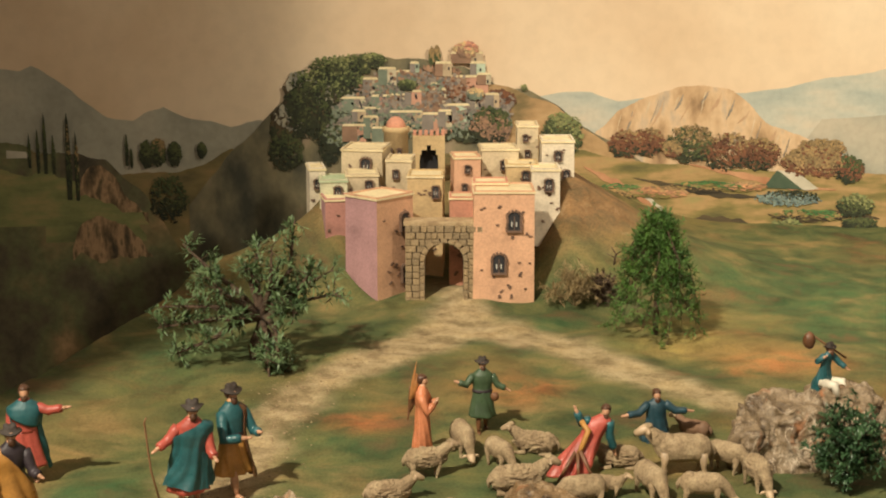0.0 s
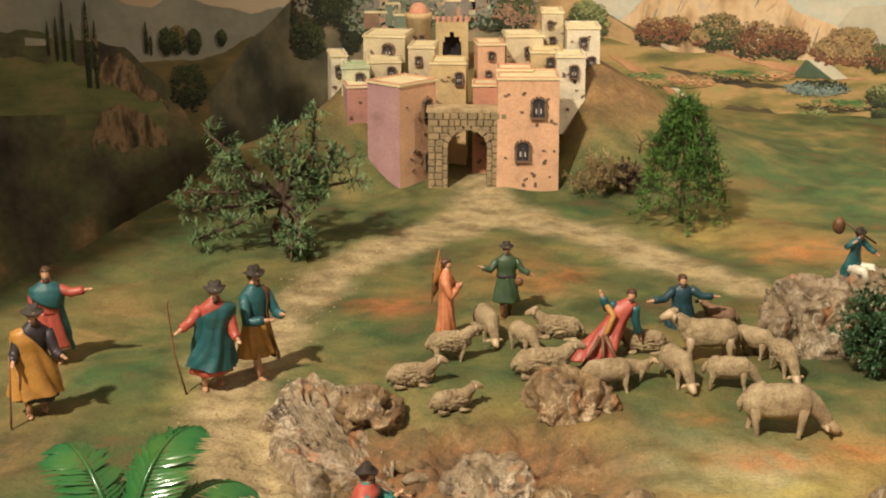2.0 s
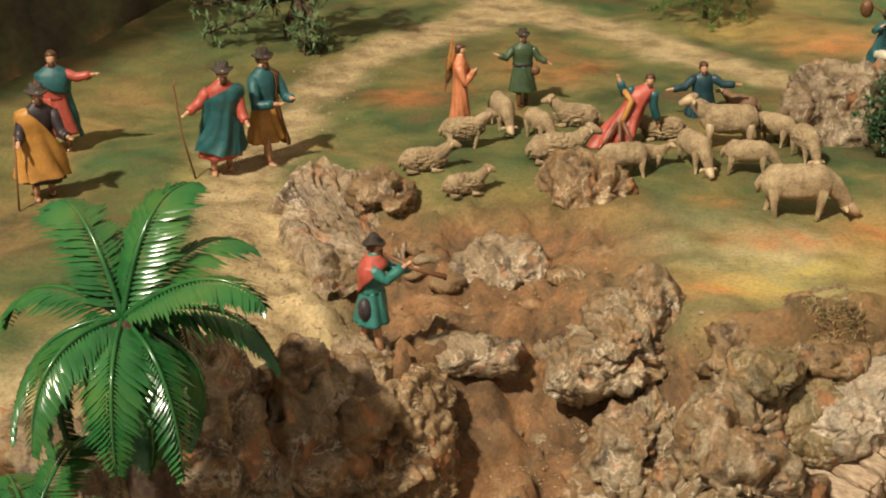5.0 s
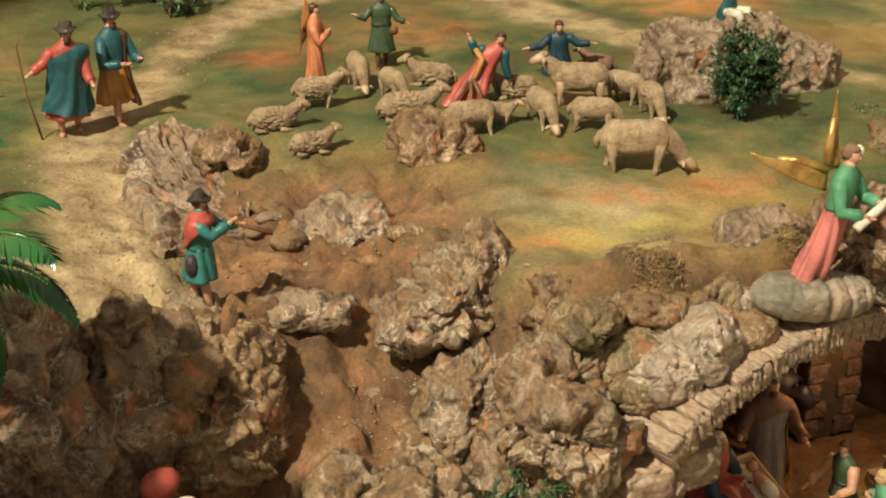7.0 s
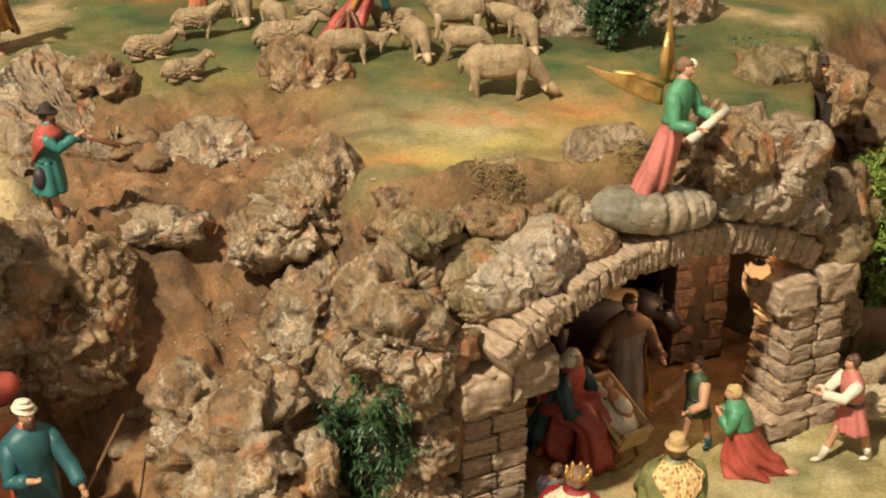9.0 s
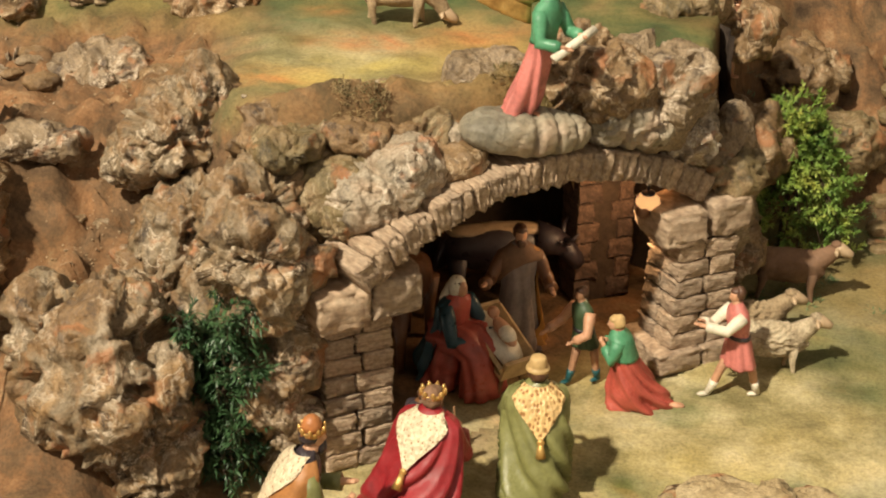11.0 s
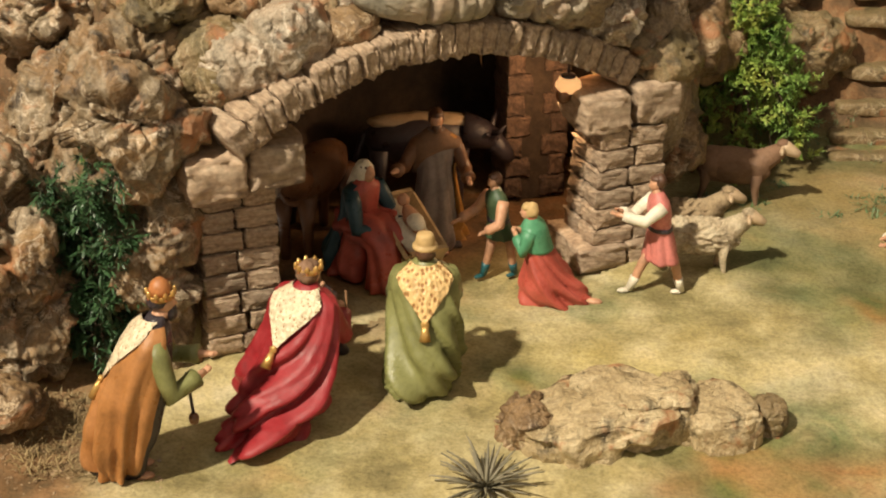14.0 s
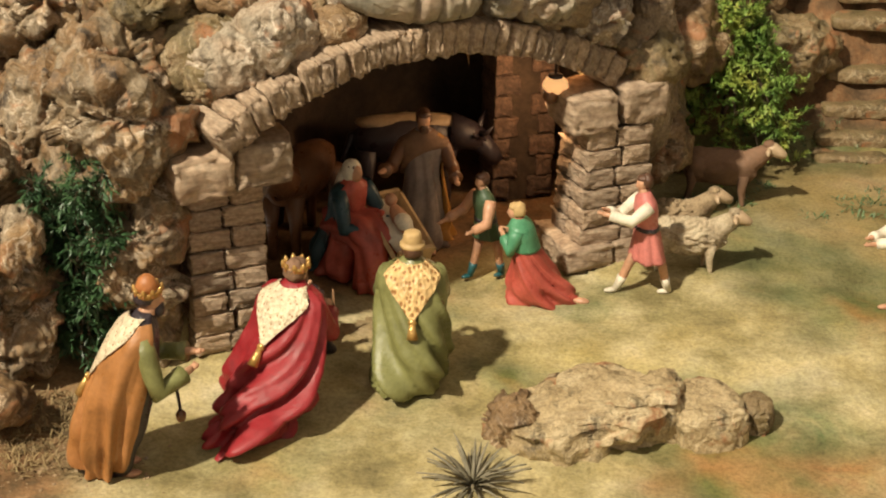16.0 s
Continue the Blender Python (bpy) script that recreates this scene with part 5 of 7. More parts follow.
def build_rim():
    """The folded lip of rock round the hollow, like a hanging cloth."""
    line = np.array(((-.150, 1.325, .308), (-.176, 1.375, .318), (-.205, 1.44, .327), (-.224, 1.51, .333), (-.214, 1.572, .342), (-.18, 1.598, .346), (-.145, 1.575, .338), (-.115, 1.588, .336), (-.085, 1.57, .326)))
    run = np.concatenate([[0], np.cumsum(np.linalg.norm(np.diff(line, axis=0), axis=1))])
    nu, nv = 300, 60
    u, v = np.meshgrid(np.linspace(0, run[-1], nu), np.linspace(-.16, 1, nv))
    lip = np.stack([np.interp(u, run, line[:, k]) for k in range(3)], -1)
    lip[..., :2] += .006 * fbm(np.stack([u.ravel() * 45, 0 * u.ravel(), 0 * u.ravel()], 1), 3, 4).reshape(u.shape)[..., None]
    into = np.array((-.075, 1.435)) - lip[..., :2]
    into /= np.linalg.norm(into, axis=-1)[..., None]
    q = np.stack([u.ravel() * 30, v.ravel() * 2.2, 0 * u.ravel()], 1)
    ends = ss(0, .05, u) * ss(0, .05, run[-1] - u)
    wave = (1 - 2 * np.abs(np.sin((u / .013 + 2.2 * v + 1.8 * fbm(q * .6, 3, 7).reshape(u.shape)) * math.pi))) * ss(-.02, .15, v) * (1 - .6 * ss(.6, 1, v))
    rough = fbm(q * 1.6, 4, 9, True).reshape(u.shape)
    out = .135 * v * (.75 + .25 * ends) + .0022 * wave + .004 * rough
    x = lip[..., 0] + into[..., 0] * out
    y = lip[..., 1] + into[..., 1] * out
    z = lip[..., 2] - .062 * np.clip(v, 0, 1) * (.5 + .5 * ends) - .35 * np.maximum(0, -v) + .002 * np.sin(np.clip(v * 4, 0, 1) * math.pi) + .003 * wave + .0055 * rough - .012 * (1 - ends)
    idx = np.arange(nu * nv).reshape(nv, nu)
    quads = np.stack([idx[:-1, :-1], idx[:-1, 1:], idx[1:, 1:], idx[1:, :-1]], -1).reshape(-1, 4)
    s = Shape()
    s.add(np.stack([x, y, z], -1).reshape(-1, 3), quads.tolist(), GREYROCK)
    tagged(part("rock", s), "folded grey rock lip round the earth hollow", "rock")


CORK = "pitted brown and grey cork rock of the cliff"
rock(.138, 1.232, .285, (.042, .045, .045), 2, ROCK, "craggy brown rock knob above the ravine", level=6, pits=.45)
rock(.163, 1.256, .318, (.028, .028, .036), 21, ROCK, "pointed pale crag on the cliff edge", level=5)
rock(.095, 1.235, .265, (.03, .035, .03), 22, ROCK, CORK, level=5)
rock(.155, 1.19, .20, (.05, .05, .06), 23, ROCK, CORK, level=6, pits=.5)
rock(.115, 1.17, .13, (.05, .05, .06), 24, ROCK, CORK)
rock(.19, 1.15, .14, (.05, .05, .07), 25, ROCK, CORK)
rock(.225, 1.12, .25, (.045, .05, .05), 26, ROCK, CORK, level=6)
rock(.24, 1.19, .285, (.04, .05, .04), 27, BROWNROCK, CORK, level=5)
rock(.233, 1.076, .238, (.046, .045, .040), 3, ROCK, "overhanging pitted grey rock beside the stone pillar", ry=20, level=6)
rock(.244, 1.064, .200, (.022, .026, .032), 28, ROCK, CORK, level=5)
rock(.235, 1.09, .12, (.04, .04, .08), 29, ROCK, CORK)
rock(.250, 1.088, .09, (.022, .03, .10), 30, GREYROCK, "tall pale weathered rock beside the pillar")
rock(.098, 1.055, .115, (.074, .06, .095), 4, ROCK, "large pitted rock at the foot of the cliff", level=6)
rock(.045, 1.07, .155, (.035, .04, .05), 31, ROCK, CORK, level=5)
rock(.135, 1.04, .07, (.04, .04, .07), 32, ROCK, CORK)
rock(.14, .955, .03, (.035, .03, .02), 33, BROWNROCK, "low brown rock with dry moss", level=5)
rock(-.088, 1.162, .205, (.062, .055, .095), 5, BROWNROCK, "cracked brown rock face below the horn player", pits=.6)
rock(-.052, 1.182, .20, (.028, .05, .085), 34, BROWNROCK, "brown rock edge beside the ravine", pits=.6)
rock(-.155, 1.135, .225, (.06, .045, .10), 35, ROCK, "brown rock face below the path", pits=.5)
rock(-.245, 1.085, .25, (.07, .05, .11), 36, ROCK, "pitted rock behind the palm trunk")
rock(-.33, 1.0, .22, (.07, .07, .11), 37, ROCK, "pitted rock behind the palm trunk")
rock(-.10, 1.215, .285, (.03, .025, .02), 38, GREYROCK, "small stone at the feet of the horn player", level=5)
rock(-.01, 1.25, .268, (.055, .025, .018), 39, GREYROCK, "sandy ledge across the ravine", level=5, pits=.2, rz=10)
build_rim()
rock(-.11, 1.545, .315, (.035, .04, .03), 40, BROWNROCK, "brown rock at the meadow edge", level=5)
rock(.118, 1.572, .315, (.05, .045, .04), 7, BROWNROCK, "brown fluted rock among the flock", flutes=.003, pits=.2, rough=.8)
rock(.022, 1.44, .275, (.048, .05, .03), 8, GREYROCK, "grey rock in the earth slope", flutes=.0025, pits=.5)
rock(.44, 1.775, .345, (.05, .045, .065), 9, GREYROCK, "tall weathered rock outcrop on the meadow", flutes=.004, pits=.3, rough=.6, boxy=.72)
rock(.52, 1.80, .34, (.06, .05, .075), 43, GREYROCK, "weathered grey rock outcrop on the meadow", flutes=.004, pits=.3, rough=.6, boxy=.72)
rock(.595, 1.80, .325, (.05, .045, .055), 44, GREYROCK, "weathered grey rock outcrop on the meadow", flutes=.004, pits=.3, rough=.6, boxy=.72)
rock(.395, 1.755, .335, (.025, .03, .05), 45, GREYROCK, "weathered grey rock outcrop on the meadow", flutes=.002, pits=.4, level=5)
rock(.628, .992, .002, (.066, .040, .036), 10, TANROCK, "flat-topped layered tan rock on the grass", flat=.6, pits=.3, rough=.8, strata=.02, rz=8, boxy=.6, ry=-6)
rock(.664, 1.010, .012, (.046, .030, .034), 140, TANROCK, "upper slab of the layered tan rock", flat=.6, pits=.3, rough=.8, strata=.018, rz=4, boxy=.6, ry=-4)
rock(.733, 1.008, .002, (.026, .034, .036), 46, TANROCK, "layered tan rock split off by a crack", flat=.6, pits=.15, rough=.55, strata=.018, rz=6, boxy=.6)
rock(.572, .982, .002, (.020, .028, .028), 48, BROWNROCK, "dark brown broken end of the layered rock", pits=.5, rough=.9)
rock(.776, 1.014, .0, (.018, .02, .024), 141, MOSSROCK, "small mossy rock beside the layered slab", pits=.3, rough=.7)
rock(.341, 1.140, .279, (.055, .031, .027), 11, BOULDER, "long pale boulder with a notch over the arch", pits=.3, rough=.6, rz=33, ry=-24, boxy=.8, splits=(-.12,))
rock(.300, 1.120, .249, (.018, .02, .018), 48, MOSSROCK, "small grey-green stone wedged over the arch", pits=.2, rough=.6, level=5)
rock(.404, 1.178, .285, (.032, .026, .016), 49, BROWNROCK, "brown layered slab over the arch", level=5, pits=.1, rough=.5, strata=.009, rz=32, ry=-14)
rock(.398, 1.196, .303, (.017, .015, .013), 149, BOULDER, "small blue-grey pebble over the arch", level=4, pits=.1, rough=.5, rz=20)
rock(.272, 1.158, .258, (.058, .042, .040), 150, MOSSROCK, "mossy earth bank between the cliff and the arch boulders", pits=.15, rough=.6, rz=30, boxy=.8)
rock(.352, 1.205, .282, (.080, .042, .034), 151, MOSSROCK, "mossy earth bank behind the arch boulders", pits=.15, rough=.6, rz=34, ry=-10, boxy=.8)
rock(.470, 1.205, .306, (.066, .03, .021), 12, SMOOTHROCK, "pale ridged boulder crowning the arch", pits=0, rough=.25, rz=24, ry=8, level=6, boxy=.8, splits=(-.02, .32, .66))
rock(.572, 1.278, .290, (.052, .034, .025), 13, SMOOTHROCK, "grey pitted boulder over the arch", pits=.35, rough=.45, rz=28, ry=14, level=6, boxy=.8, splits=(-.3, .45))
rock(.640, 1.335, .258, (.036, .036, .032), 50, BOULDER, "grey pitted boulder over the arch", pits=.8, rz=28)
rock(.53, 1.29, .33, (.06, .045, .055), 14, BROWNROCK, "brown rock mass behind the winged figure", pits=.6)
rock(.44, 1.285, .325, (.05, .03, .028), 51, GREYROCK, "pale rock behind the winged figure", pits=.6, rz=20)
rock(.60, 1.32, .31, (.045, .05, .045), 52, GREYROCK, "dark grey rock over the stable", pits=.6)
for rx_, ry_, rs_, n_ in ((.27, 1.17, .03, 1), (.30, 1.22, .034, 2), (.34, 1.25, .03, 3), (.31, 1.16, .028, 4), (.38, 1.22, .028, 5), (.36, 1.18, .026, 6), (.25, 1.13, .03, 7), (.42, 1.25, .024, 8)):
    rock(rx_, ry_ + .015, .312, (rs_ * 1.3, rs_ * 1.0, rs_ * .5), 60 + n_, MOSSROCK if n_ % 2 else BROWNROCK, "mossy rock lump on the stable roof", level=5, rz=n_ * 37)
for rx_, ry_, rz_, rs_, n_ in ((.665, 1.56, .32, .04, 1), (.75, 1.56, .16, .05, 4), (.80, 1.67, .125, .052, 5), (.74, 1.62, .29, .045, 6), (.90, 1.70, .105, .052, 7), (.86, 1.75, .185, .055, 8), (.69, 1.40, .2, .05, 9), (.70, 1.44, .08, .05, 10)):
    rock(rx_, ry_, rz_, (rs_ * 1.2, rs_, rs_ * .8), 80 + n_, MOSSROCK if n_ % 2 else BROWNROCK, "mossy brown rock on the slope beside the stable", level=5, rz=n_ * 51)


rock(.705, 1.395, .17, (.03, .05, .10), 95, GREYROCK, "smooth grey rock flank beside the arch", pits=.1, rough=.4, rz=-25)
rock(.718, 1.45, .12, (.032, .045, .08), 96, MOSSROCK, "mossy rock flank beside the arch", pits=.3, rz=-20)
_r = random.Random(77)
for k in range(34):
    bx, by = _r.uniform(-.17, .12), _r.uniform(1.10, 1.48)
    if abs(bx + .107) < .03 and abs(by - 1.24) < .05:
        continue
    bs = _r.uniform(.006, .016)
    rock(bx, by, at(bx, by) - bs * .25, (bs * _r.uniform(1, 1.9), bs, bs * .6), 300 + k, BROWNROCK if k % 3 else GREYROCK, "small broken rock in the earth slope", level=3, rz=_r.uniform(0, 360))


def step(x, y, z, w, d, h, rz, seed):
    s = Shape()
    v, f = ico(3)
    b = np.sign(v) * np.abs(v) ** .35 * np.array((w / 2, d / 2, h / 2)) * .8
    b = b + .003 * fbm(b * 60 + seed, 3, seed)[:, None] * v
    s.add(b, f, MOSSROCK)
    ob = part("step", s)
    ob.matrix_world = pose(x, y, z, 0, 0, rz)
    return tagged(ob, "worn brown rock step on the slope", "step", "rock steps up the slope")


for k in range(7):
    step(.985 + .008 * k, 1.60 + .035 * k, at(.985, 1.60 + .035 * k) - .006, .12, .05, .022, -4 + 3 * (k % 3), k)

# ---- niche walls that close the place, and unseen sheets added to shade it ----
NICHE = surf("niche_plaster", [(.2, .15, .1), (.3, .23, .16)], 4, .1, 40, .9)


# see-through sheet added out of view to dim one side of the canvas
GAUZE = surf("dimming_gauze", [(.5, .42, .32), (.6, .5, .4)], 30, .1, 200, .9)
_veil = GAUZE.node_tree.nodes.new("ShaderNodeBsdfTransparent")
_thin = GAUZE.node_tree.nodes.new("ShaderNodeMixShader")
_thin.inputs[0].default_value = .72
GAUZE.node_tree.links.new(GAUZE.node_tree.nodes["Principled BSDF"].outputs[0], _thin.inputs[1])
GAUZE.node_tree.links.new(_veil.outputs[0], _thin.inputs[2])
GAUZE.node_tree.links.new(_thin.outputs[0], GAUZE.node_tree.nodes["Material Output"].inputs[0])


def slab(name, c, size, label, mat=NICHE):
    s = Shape()
    s.box(c, size, mat)
    return tagged(part(name, s, smooth=False), label, "wall", kind="structure")


# two unseen panels, added so their shadow falls on the left canvas and ground
slab("shade_panel_upper", (-1.952, 1.0, 2.95), (1.4, .04, 1.3), "unseen upper panel added to shade the left of the canvas")
slab("shade_panel", (-1.835, 1.0, 1.75), (1.53, .04, .94), "unseen panel added to shade the left edge of the ground")
slab("shade_gauze", (1.02, 1.53, 1.72), (.64, .02, 1.0), "unseen gauze added to dim one side of the canvas", GAUZE)
slab("wall_east", (2.42, 1.9, .7), (.05, 3.2, 2.7), "side wall of the display niche")
slab("wall_west", (-2.24, 1.9, .7), (.05, 3.2, 2.7), "side wall of the display niche")

# ---- statues (plain) ----


def statue(name, label, x, y, z, h, robe, face=0, cloak=None, sleeve=None, hair="hair", hat=None, arms=(), kneel=False, tunic=False,
           staff=None, seed=0, top=(0, 0), bottom=(0, 0), skin="skin", cape=None, under=None, wide=1.0, upper=None, hem=.34, span=(-25, 205), span_top=None,
           tassel=None, extra=None, train=0.0, head=.9, boots=None, bundle=False, cloak_low=None, beard=False, stride=.0, lean=5.0, belt=None, deep=.12, drape=None, taper=0.0, lap=None):
    """A plain painted figure: a robe with folds, a cloak, arms, head and head-dress, all one mesh."""
    s = Shape()
    rng = random.Random(seed + 40)
    ph = rng.uniform(0, 6)
    K = .74 if kneel else 1.0
    n = 60
    prof = [(.0, .15, .125), (.12, .145, .12), (.3, .13, .105), (.5, .112, .09), (.6, .106, .082), (.72, .125, .088), (.79, .122, .076), (.83, .075, .055), (.87, .04, .04)]
    if kneel:
        prof = [(.0, .165, .18), (.06, .175, .185), (.2, .175, .175), (.4, .14, .125), (.55, .12, .095), (.72, .128, .09), (.79, .124, .078), (.83, .075, .055), (.87, .04, .04)]
    if bundle:
        prof = [(.0, .125, .14), (.05, .15, .165), (.2, .165, .175), (.4, .16, .15), (.6, .148, .12), (.72, .142, .1), (.79, .125, .08), (.83, .075, .055), (.87, .04, .04)]

    def girth(zz):
        for (z0, x0, y0), (z1, x1, y1) in zip(prof, prof[1:]):
            if zz <= z1:
                break
        t = min(1, max(0, (zz - z0) / (z1 - z0)))
        return (x0 + (x1 - x0) * t) * wide, (y0 + (y1 - y0) * t) * wide

    def mid(zz):
        q = max(0.0, 1 - zz / .7)
        return bottom[0] * q * q + top[0] * zz ** 1.5, bottom[1] * q * q + top[1] * zz ** 1.5

    def fold(a, zz):
        """Carved drapery: rounded ridges with narrow valleys that run aslant."""
        w = a + .22 * math.sin(5 * zz + 2 * a + ph)
        q = .55 * abs(math.sin(3.5 * w + ph + lean * zz)) + .35 * abs(math.sin(6 * w - 2 * ph + 1.6 * lean * zz)) + .25 * math.sin(2 * w + ph - 3 * zz)
        low = max(0, .36 - zz) / .36
        return (q - .55) + .5 * low * (abs(math.sin(14 * zz + 2.5 * w + ph)) - .6)

    def point(a, zz, q, amp=0.0, push=0.0, dip=0.0):
        ox, oy = mid(zz)
        g = q + amp * max(.14, 1 - zz / .85) * fold(a, zz)
        sb = max(0, math.sin(a))
        rx, ry = girth(zz)
        g *= 1 - taper * max(0, 1 - zz / .5)
        return (rx * g * math.cos(a) + ox, ry * g * math.sin(a) * (1 + train * sb * max(0, 1 - zz / .6)) + oy + push * sb, (zz - dip) * K)

    def skirt(lo, hi, q, amp, a0=None, a1=None, b0=None, b1=None, wave=.0):
        """Rings from lo to hi; open between two angles that may slant from (a0, a1) below to (b0, b1) above."""
        m = max(5, int((hi - lo) * 42))
        out = []
        for k in range(m + 1):
            t = k / m
            zz = lo + (hi - lo) * t
            if a0 is None:
                out.append([point(2 * math.pi * i / n, zz, q, amp) for i in range(n)])
            else:
                u, v = radians(a0 + (b0 - a0) * t), radians(a1 + (b1 - a1) * t)
                out.append([point(u + (v - u) * i / n, zz, q, amp, 0, wave * (1 - t) * math.sin(3 * (u + (v - u) * i / n) + ph)) for i in range(n + 1)])
        return out

    def sheet_of(lo, hi, q, amp, a0, a1, b0, b1, mat, thick=.07, wave=0.0):
        outer, inner = skirt(lo, hi, q, amp, a0, a1, b0, b1, wave), skirt(lo, hi, q - thick, amp, a0, a1, b0, b1, wave)
        s.loft(outer, mat, closed=False)
        s.loft([g[::-1] for g in inner], mat, closed=False)
        for e in (0, -1):
            s.loft([[g[e] for g in outer], [g[e] for g in inner]], mat, closed=False)
        s.loft([inner[0], outer[0]], mat, closed=False)

    if tunic:
        for sx, fy in ((-1, -.03 - stride), (1, .04 + .5 * stride)):
            lx = sx * (.055 - .03 * min(1, stride * 5))
            s.tube([(lx * 1.3, fy * 1.6, .02), (lx * 1.25, fy * 1.25, .12), (lx * 1.2, fy * .95, .24), (lx, fy * .5, hem + .06)], [.021, .034, .037, .052], P[under or "skin"], 9)
            s.blob((lx * 1.3, fy * 1.6 - .03, .018), (.028, .062, .02), P[boots or under or "skin"], 9, 6)
            if boots:
                s.tube([(lx * 1.3, fy * 1.6, .02), (lx * 1.27, fy * 1.35, .09), (lx * 1.25, fy * 1.25, .13)], [.028, .036, .04], P[boots], 9)
    elif not kneel:
        for sx in (-1, 1):
            s.blob((sx * .055 + bottom[0], -.125 + bottom[1], .016), (.028, .055, .018), P["skin"], 8, 5)
    if tunic:
        # the skirt of the tunic flares to its hem
        fl = 1.16 + .5 * stride
        m = 14
        s.loft([[point(2 * math.pi * i / n, hem + (.56 - hem) * k / m, fl + (1 - fl) * k / m, .5) for i in range(n)] for k in range(m + 1)], P[robe])
        s.loft(skirt(.54, .87, 1.0, .2), P[robe])
    else:
        s.loft(skirt(0, .87, 1.0, .62), P[robe])
    if lap:
        # cloth over the thighs, the knees and down the shins of a seated figure
        way = ((.0, .05, .40, .15, .13), (.0, -.08, .43, .165, .12), (.0, -.2, .44, .17, .11), (.0, -.285, .37, .165, .10), (.0, -.305, .22, .17, .105), (.0, -.315, .08, .185, .115), (.0, -.32, .0, .195, .12))
        rings = []
        for k, (cx, cy, cz, rx, rt) in enumerate(way):
            u0, u1 = way[max(0, k - 1)], way[min(len(way) - 1, k + 1)]
            d = Vector((0, u1[1] - u0[1], u1[2] - u0[2])).normalized()
            nrm = Vector((1, 0, 0)).cross(d)
            ring = []
            for i in range(n):
                a = 2 * math.pi * i / n
                knee = .25 * abs(math.cos(a)) * max(0, math.sin(a)) if k < 5 else 0
                g = 1 + .10 * abs(math.sin(4.5 * a + ph + .5 * k)) + .05 * math.sin(9 * a - ph + k)
                q = Vector((cx, cy, cz * K)) + Vector((rx * lap[1] * g * math.cos(a), 0, 0)) + nrm * (-rt * (g + knee) * math.sin(a))
                ring.append((q.x, q.y, max(0, q.z)))
            rings.append(ring)
        s.loft(rings, P[lap[0]])
    if belt:
        s.loft(skirt(.555, .585, 1.09, .05), P[belt])
    if upper:
        s.loft(skirt(.55, .865, 1.06, .22), P[upper])
    if cloak:
        lo = cloak_low if cloak_low is not None else (hem - .06 if tunic else (.005 if kneel else .04))
        b = span_top or span
        sheet_of(lo, .832, 1.22 if not kneel else 1.17, .85 if not kneel else (1.3 if bundle else .8), span[0], span[1], b[0], b[1], P[cloak], .07, .02 if not kneel else 0.0)
    if drape:
        # a cloth wound round the body, its upper edge aslant from hip to shoulder
        mat, lo, hip, side = drape
        for q, flip in ((1.44, False), (1.35, True)):
            rows = []
            for k in range(27):
                g = []
                for i in range(n):
                    a = 2 * math.pi * i / n
                    rise = .5 + .5 * math.cos(a - radians(side))
                    g.append(point(a, lo + .02 * math.sin(2 * a + ph) + (hip + (.85 - hip) * rise ** 1.3 - lo) * k / 26, q, .75))
                rows.append(g)
            s.loft(rows[::-1] if flip else rows, P[mat], caps=False)
    if cape and cape.endswith("lace"):
        # pointed collar down the back, open on the chest
        for q, flip in ((1.27, False), (1.2, True)):
            rows = []
            for k in range(15):
                t = k / 14
                half = 1.5 * (1 - t) ** .8 + .1
                rows.append([point(math.pi / 2 + half * (2 * i / 24 - 1), .855 - (.055 + .27 * max(0, 1 - (2 * i / 24 - 1) ** 2) ** .5) * t, q + (.02 * math.sin(9 * i + 5 * k) if not flip else 0), 0, .012) for i in range(25)])
            s.loft(rows if flip else [g[::-1] for g in rows], P[cape], closed=False)
    elif cape:
        s.loft([[point(2 * math.pi * i / n, .858 - k / 10 * (.06 + deep * (.55 + .45 * math.sin(2 * math.pi * i / n + ph))), 1.2 + .07 * k / 10, .3) for i in range(n)] for k in range(10, -1, -1)], P[cape])
    if tassel:
        b = point(math.pi / 2, .545, 1.3, 0, .012)
        c = point(math.pi / 2, .45, 1.32, 0, .012)
        s.blob(b, (.02, .014, .02), P[tassel], 10, 7)
        s.tube([b, tuple((p + r) / 2 for p, r in zip(b, c)), c], [.012, .02, .027], P[tassel], 10)
    hx, hy = mid(.93)
    hz = (.925 if not kneel else .87) * (1.0 if not kneel else K) + (.03 if kneel else 0)
    nx, ny = mid(.82)
    s.tube([(nx, ny, .81 * K), (hx, hy - .01, hz - .03)], [.045, .036], P[skin], 9)
    s.blob((hx, hy - .014, hz), (.047 * head, .055 * head, .066 * head), P[skin], 16, 12)
    s.blob((hx, hy - .066 * head, hz - .010), (.008, .012, .014), P[skin], 7, 5)
    covered = hat in ("brim", "fez", "turban")
    s.blob((hx, hy + .014, hz + (.002 if covered else .018)), (.06 * head, .06 * head, (.058 if covered else .068) * head), P[hair], 18, 12, None, .14, seed, 6)
    if not covered and hat != "veil":
        s.blob((hx, hy - .012, hz + .042), (.05 * head, .05 * head, .034 * head), P[hair], 16, 8, None, .14, seed + 2, 6)
    if beard:
        s.blob((hx, hy - .046 * head, hz - .052), (.034, .028, .046), P[hair], 12, 8, None, .16, seed + 1, 6)

    def turn(profile, mat, k=24, wave=0.0):
        s.loft([[(hx + head * r * (1 + wave * math.sin(3 * a + ph)) * math.cos(a), hy + head * r * math.sin(a) + .003, hz + head * zz + wave * .12 * math.cos(2 * a)) for a in [2 * math.pi * i / k for i in range(k)]] for r, zz in profile], P[mat])

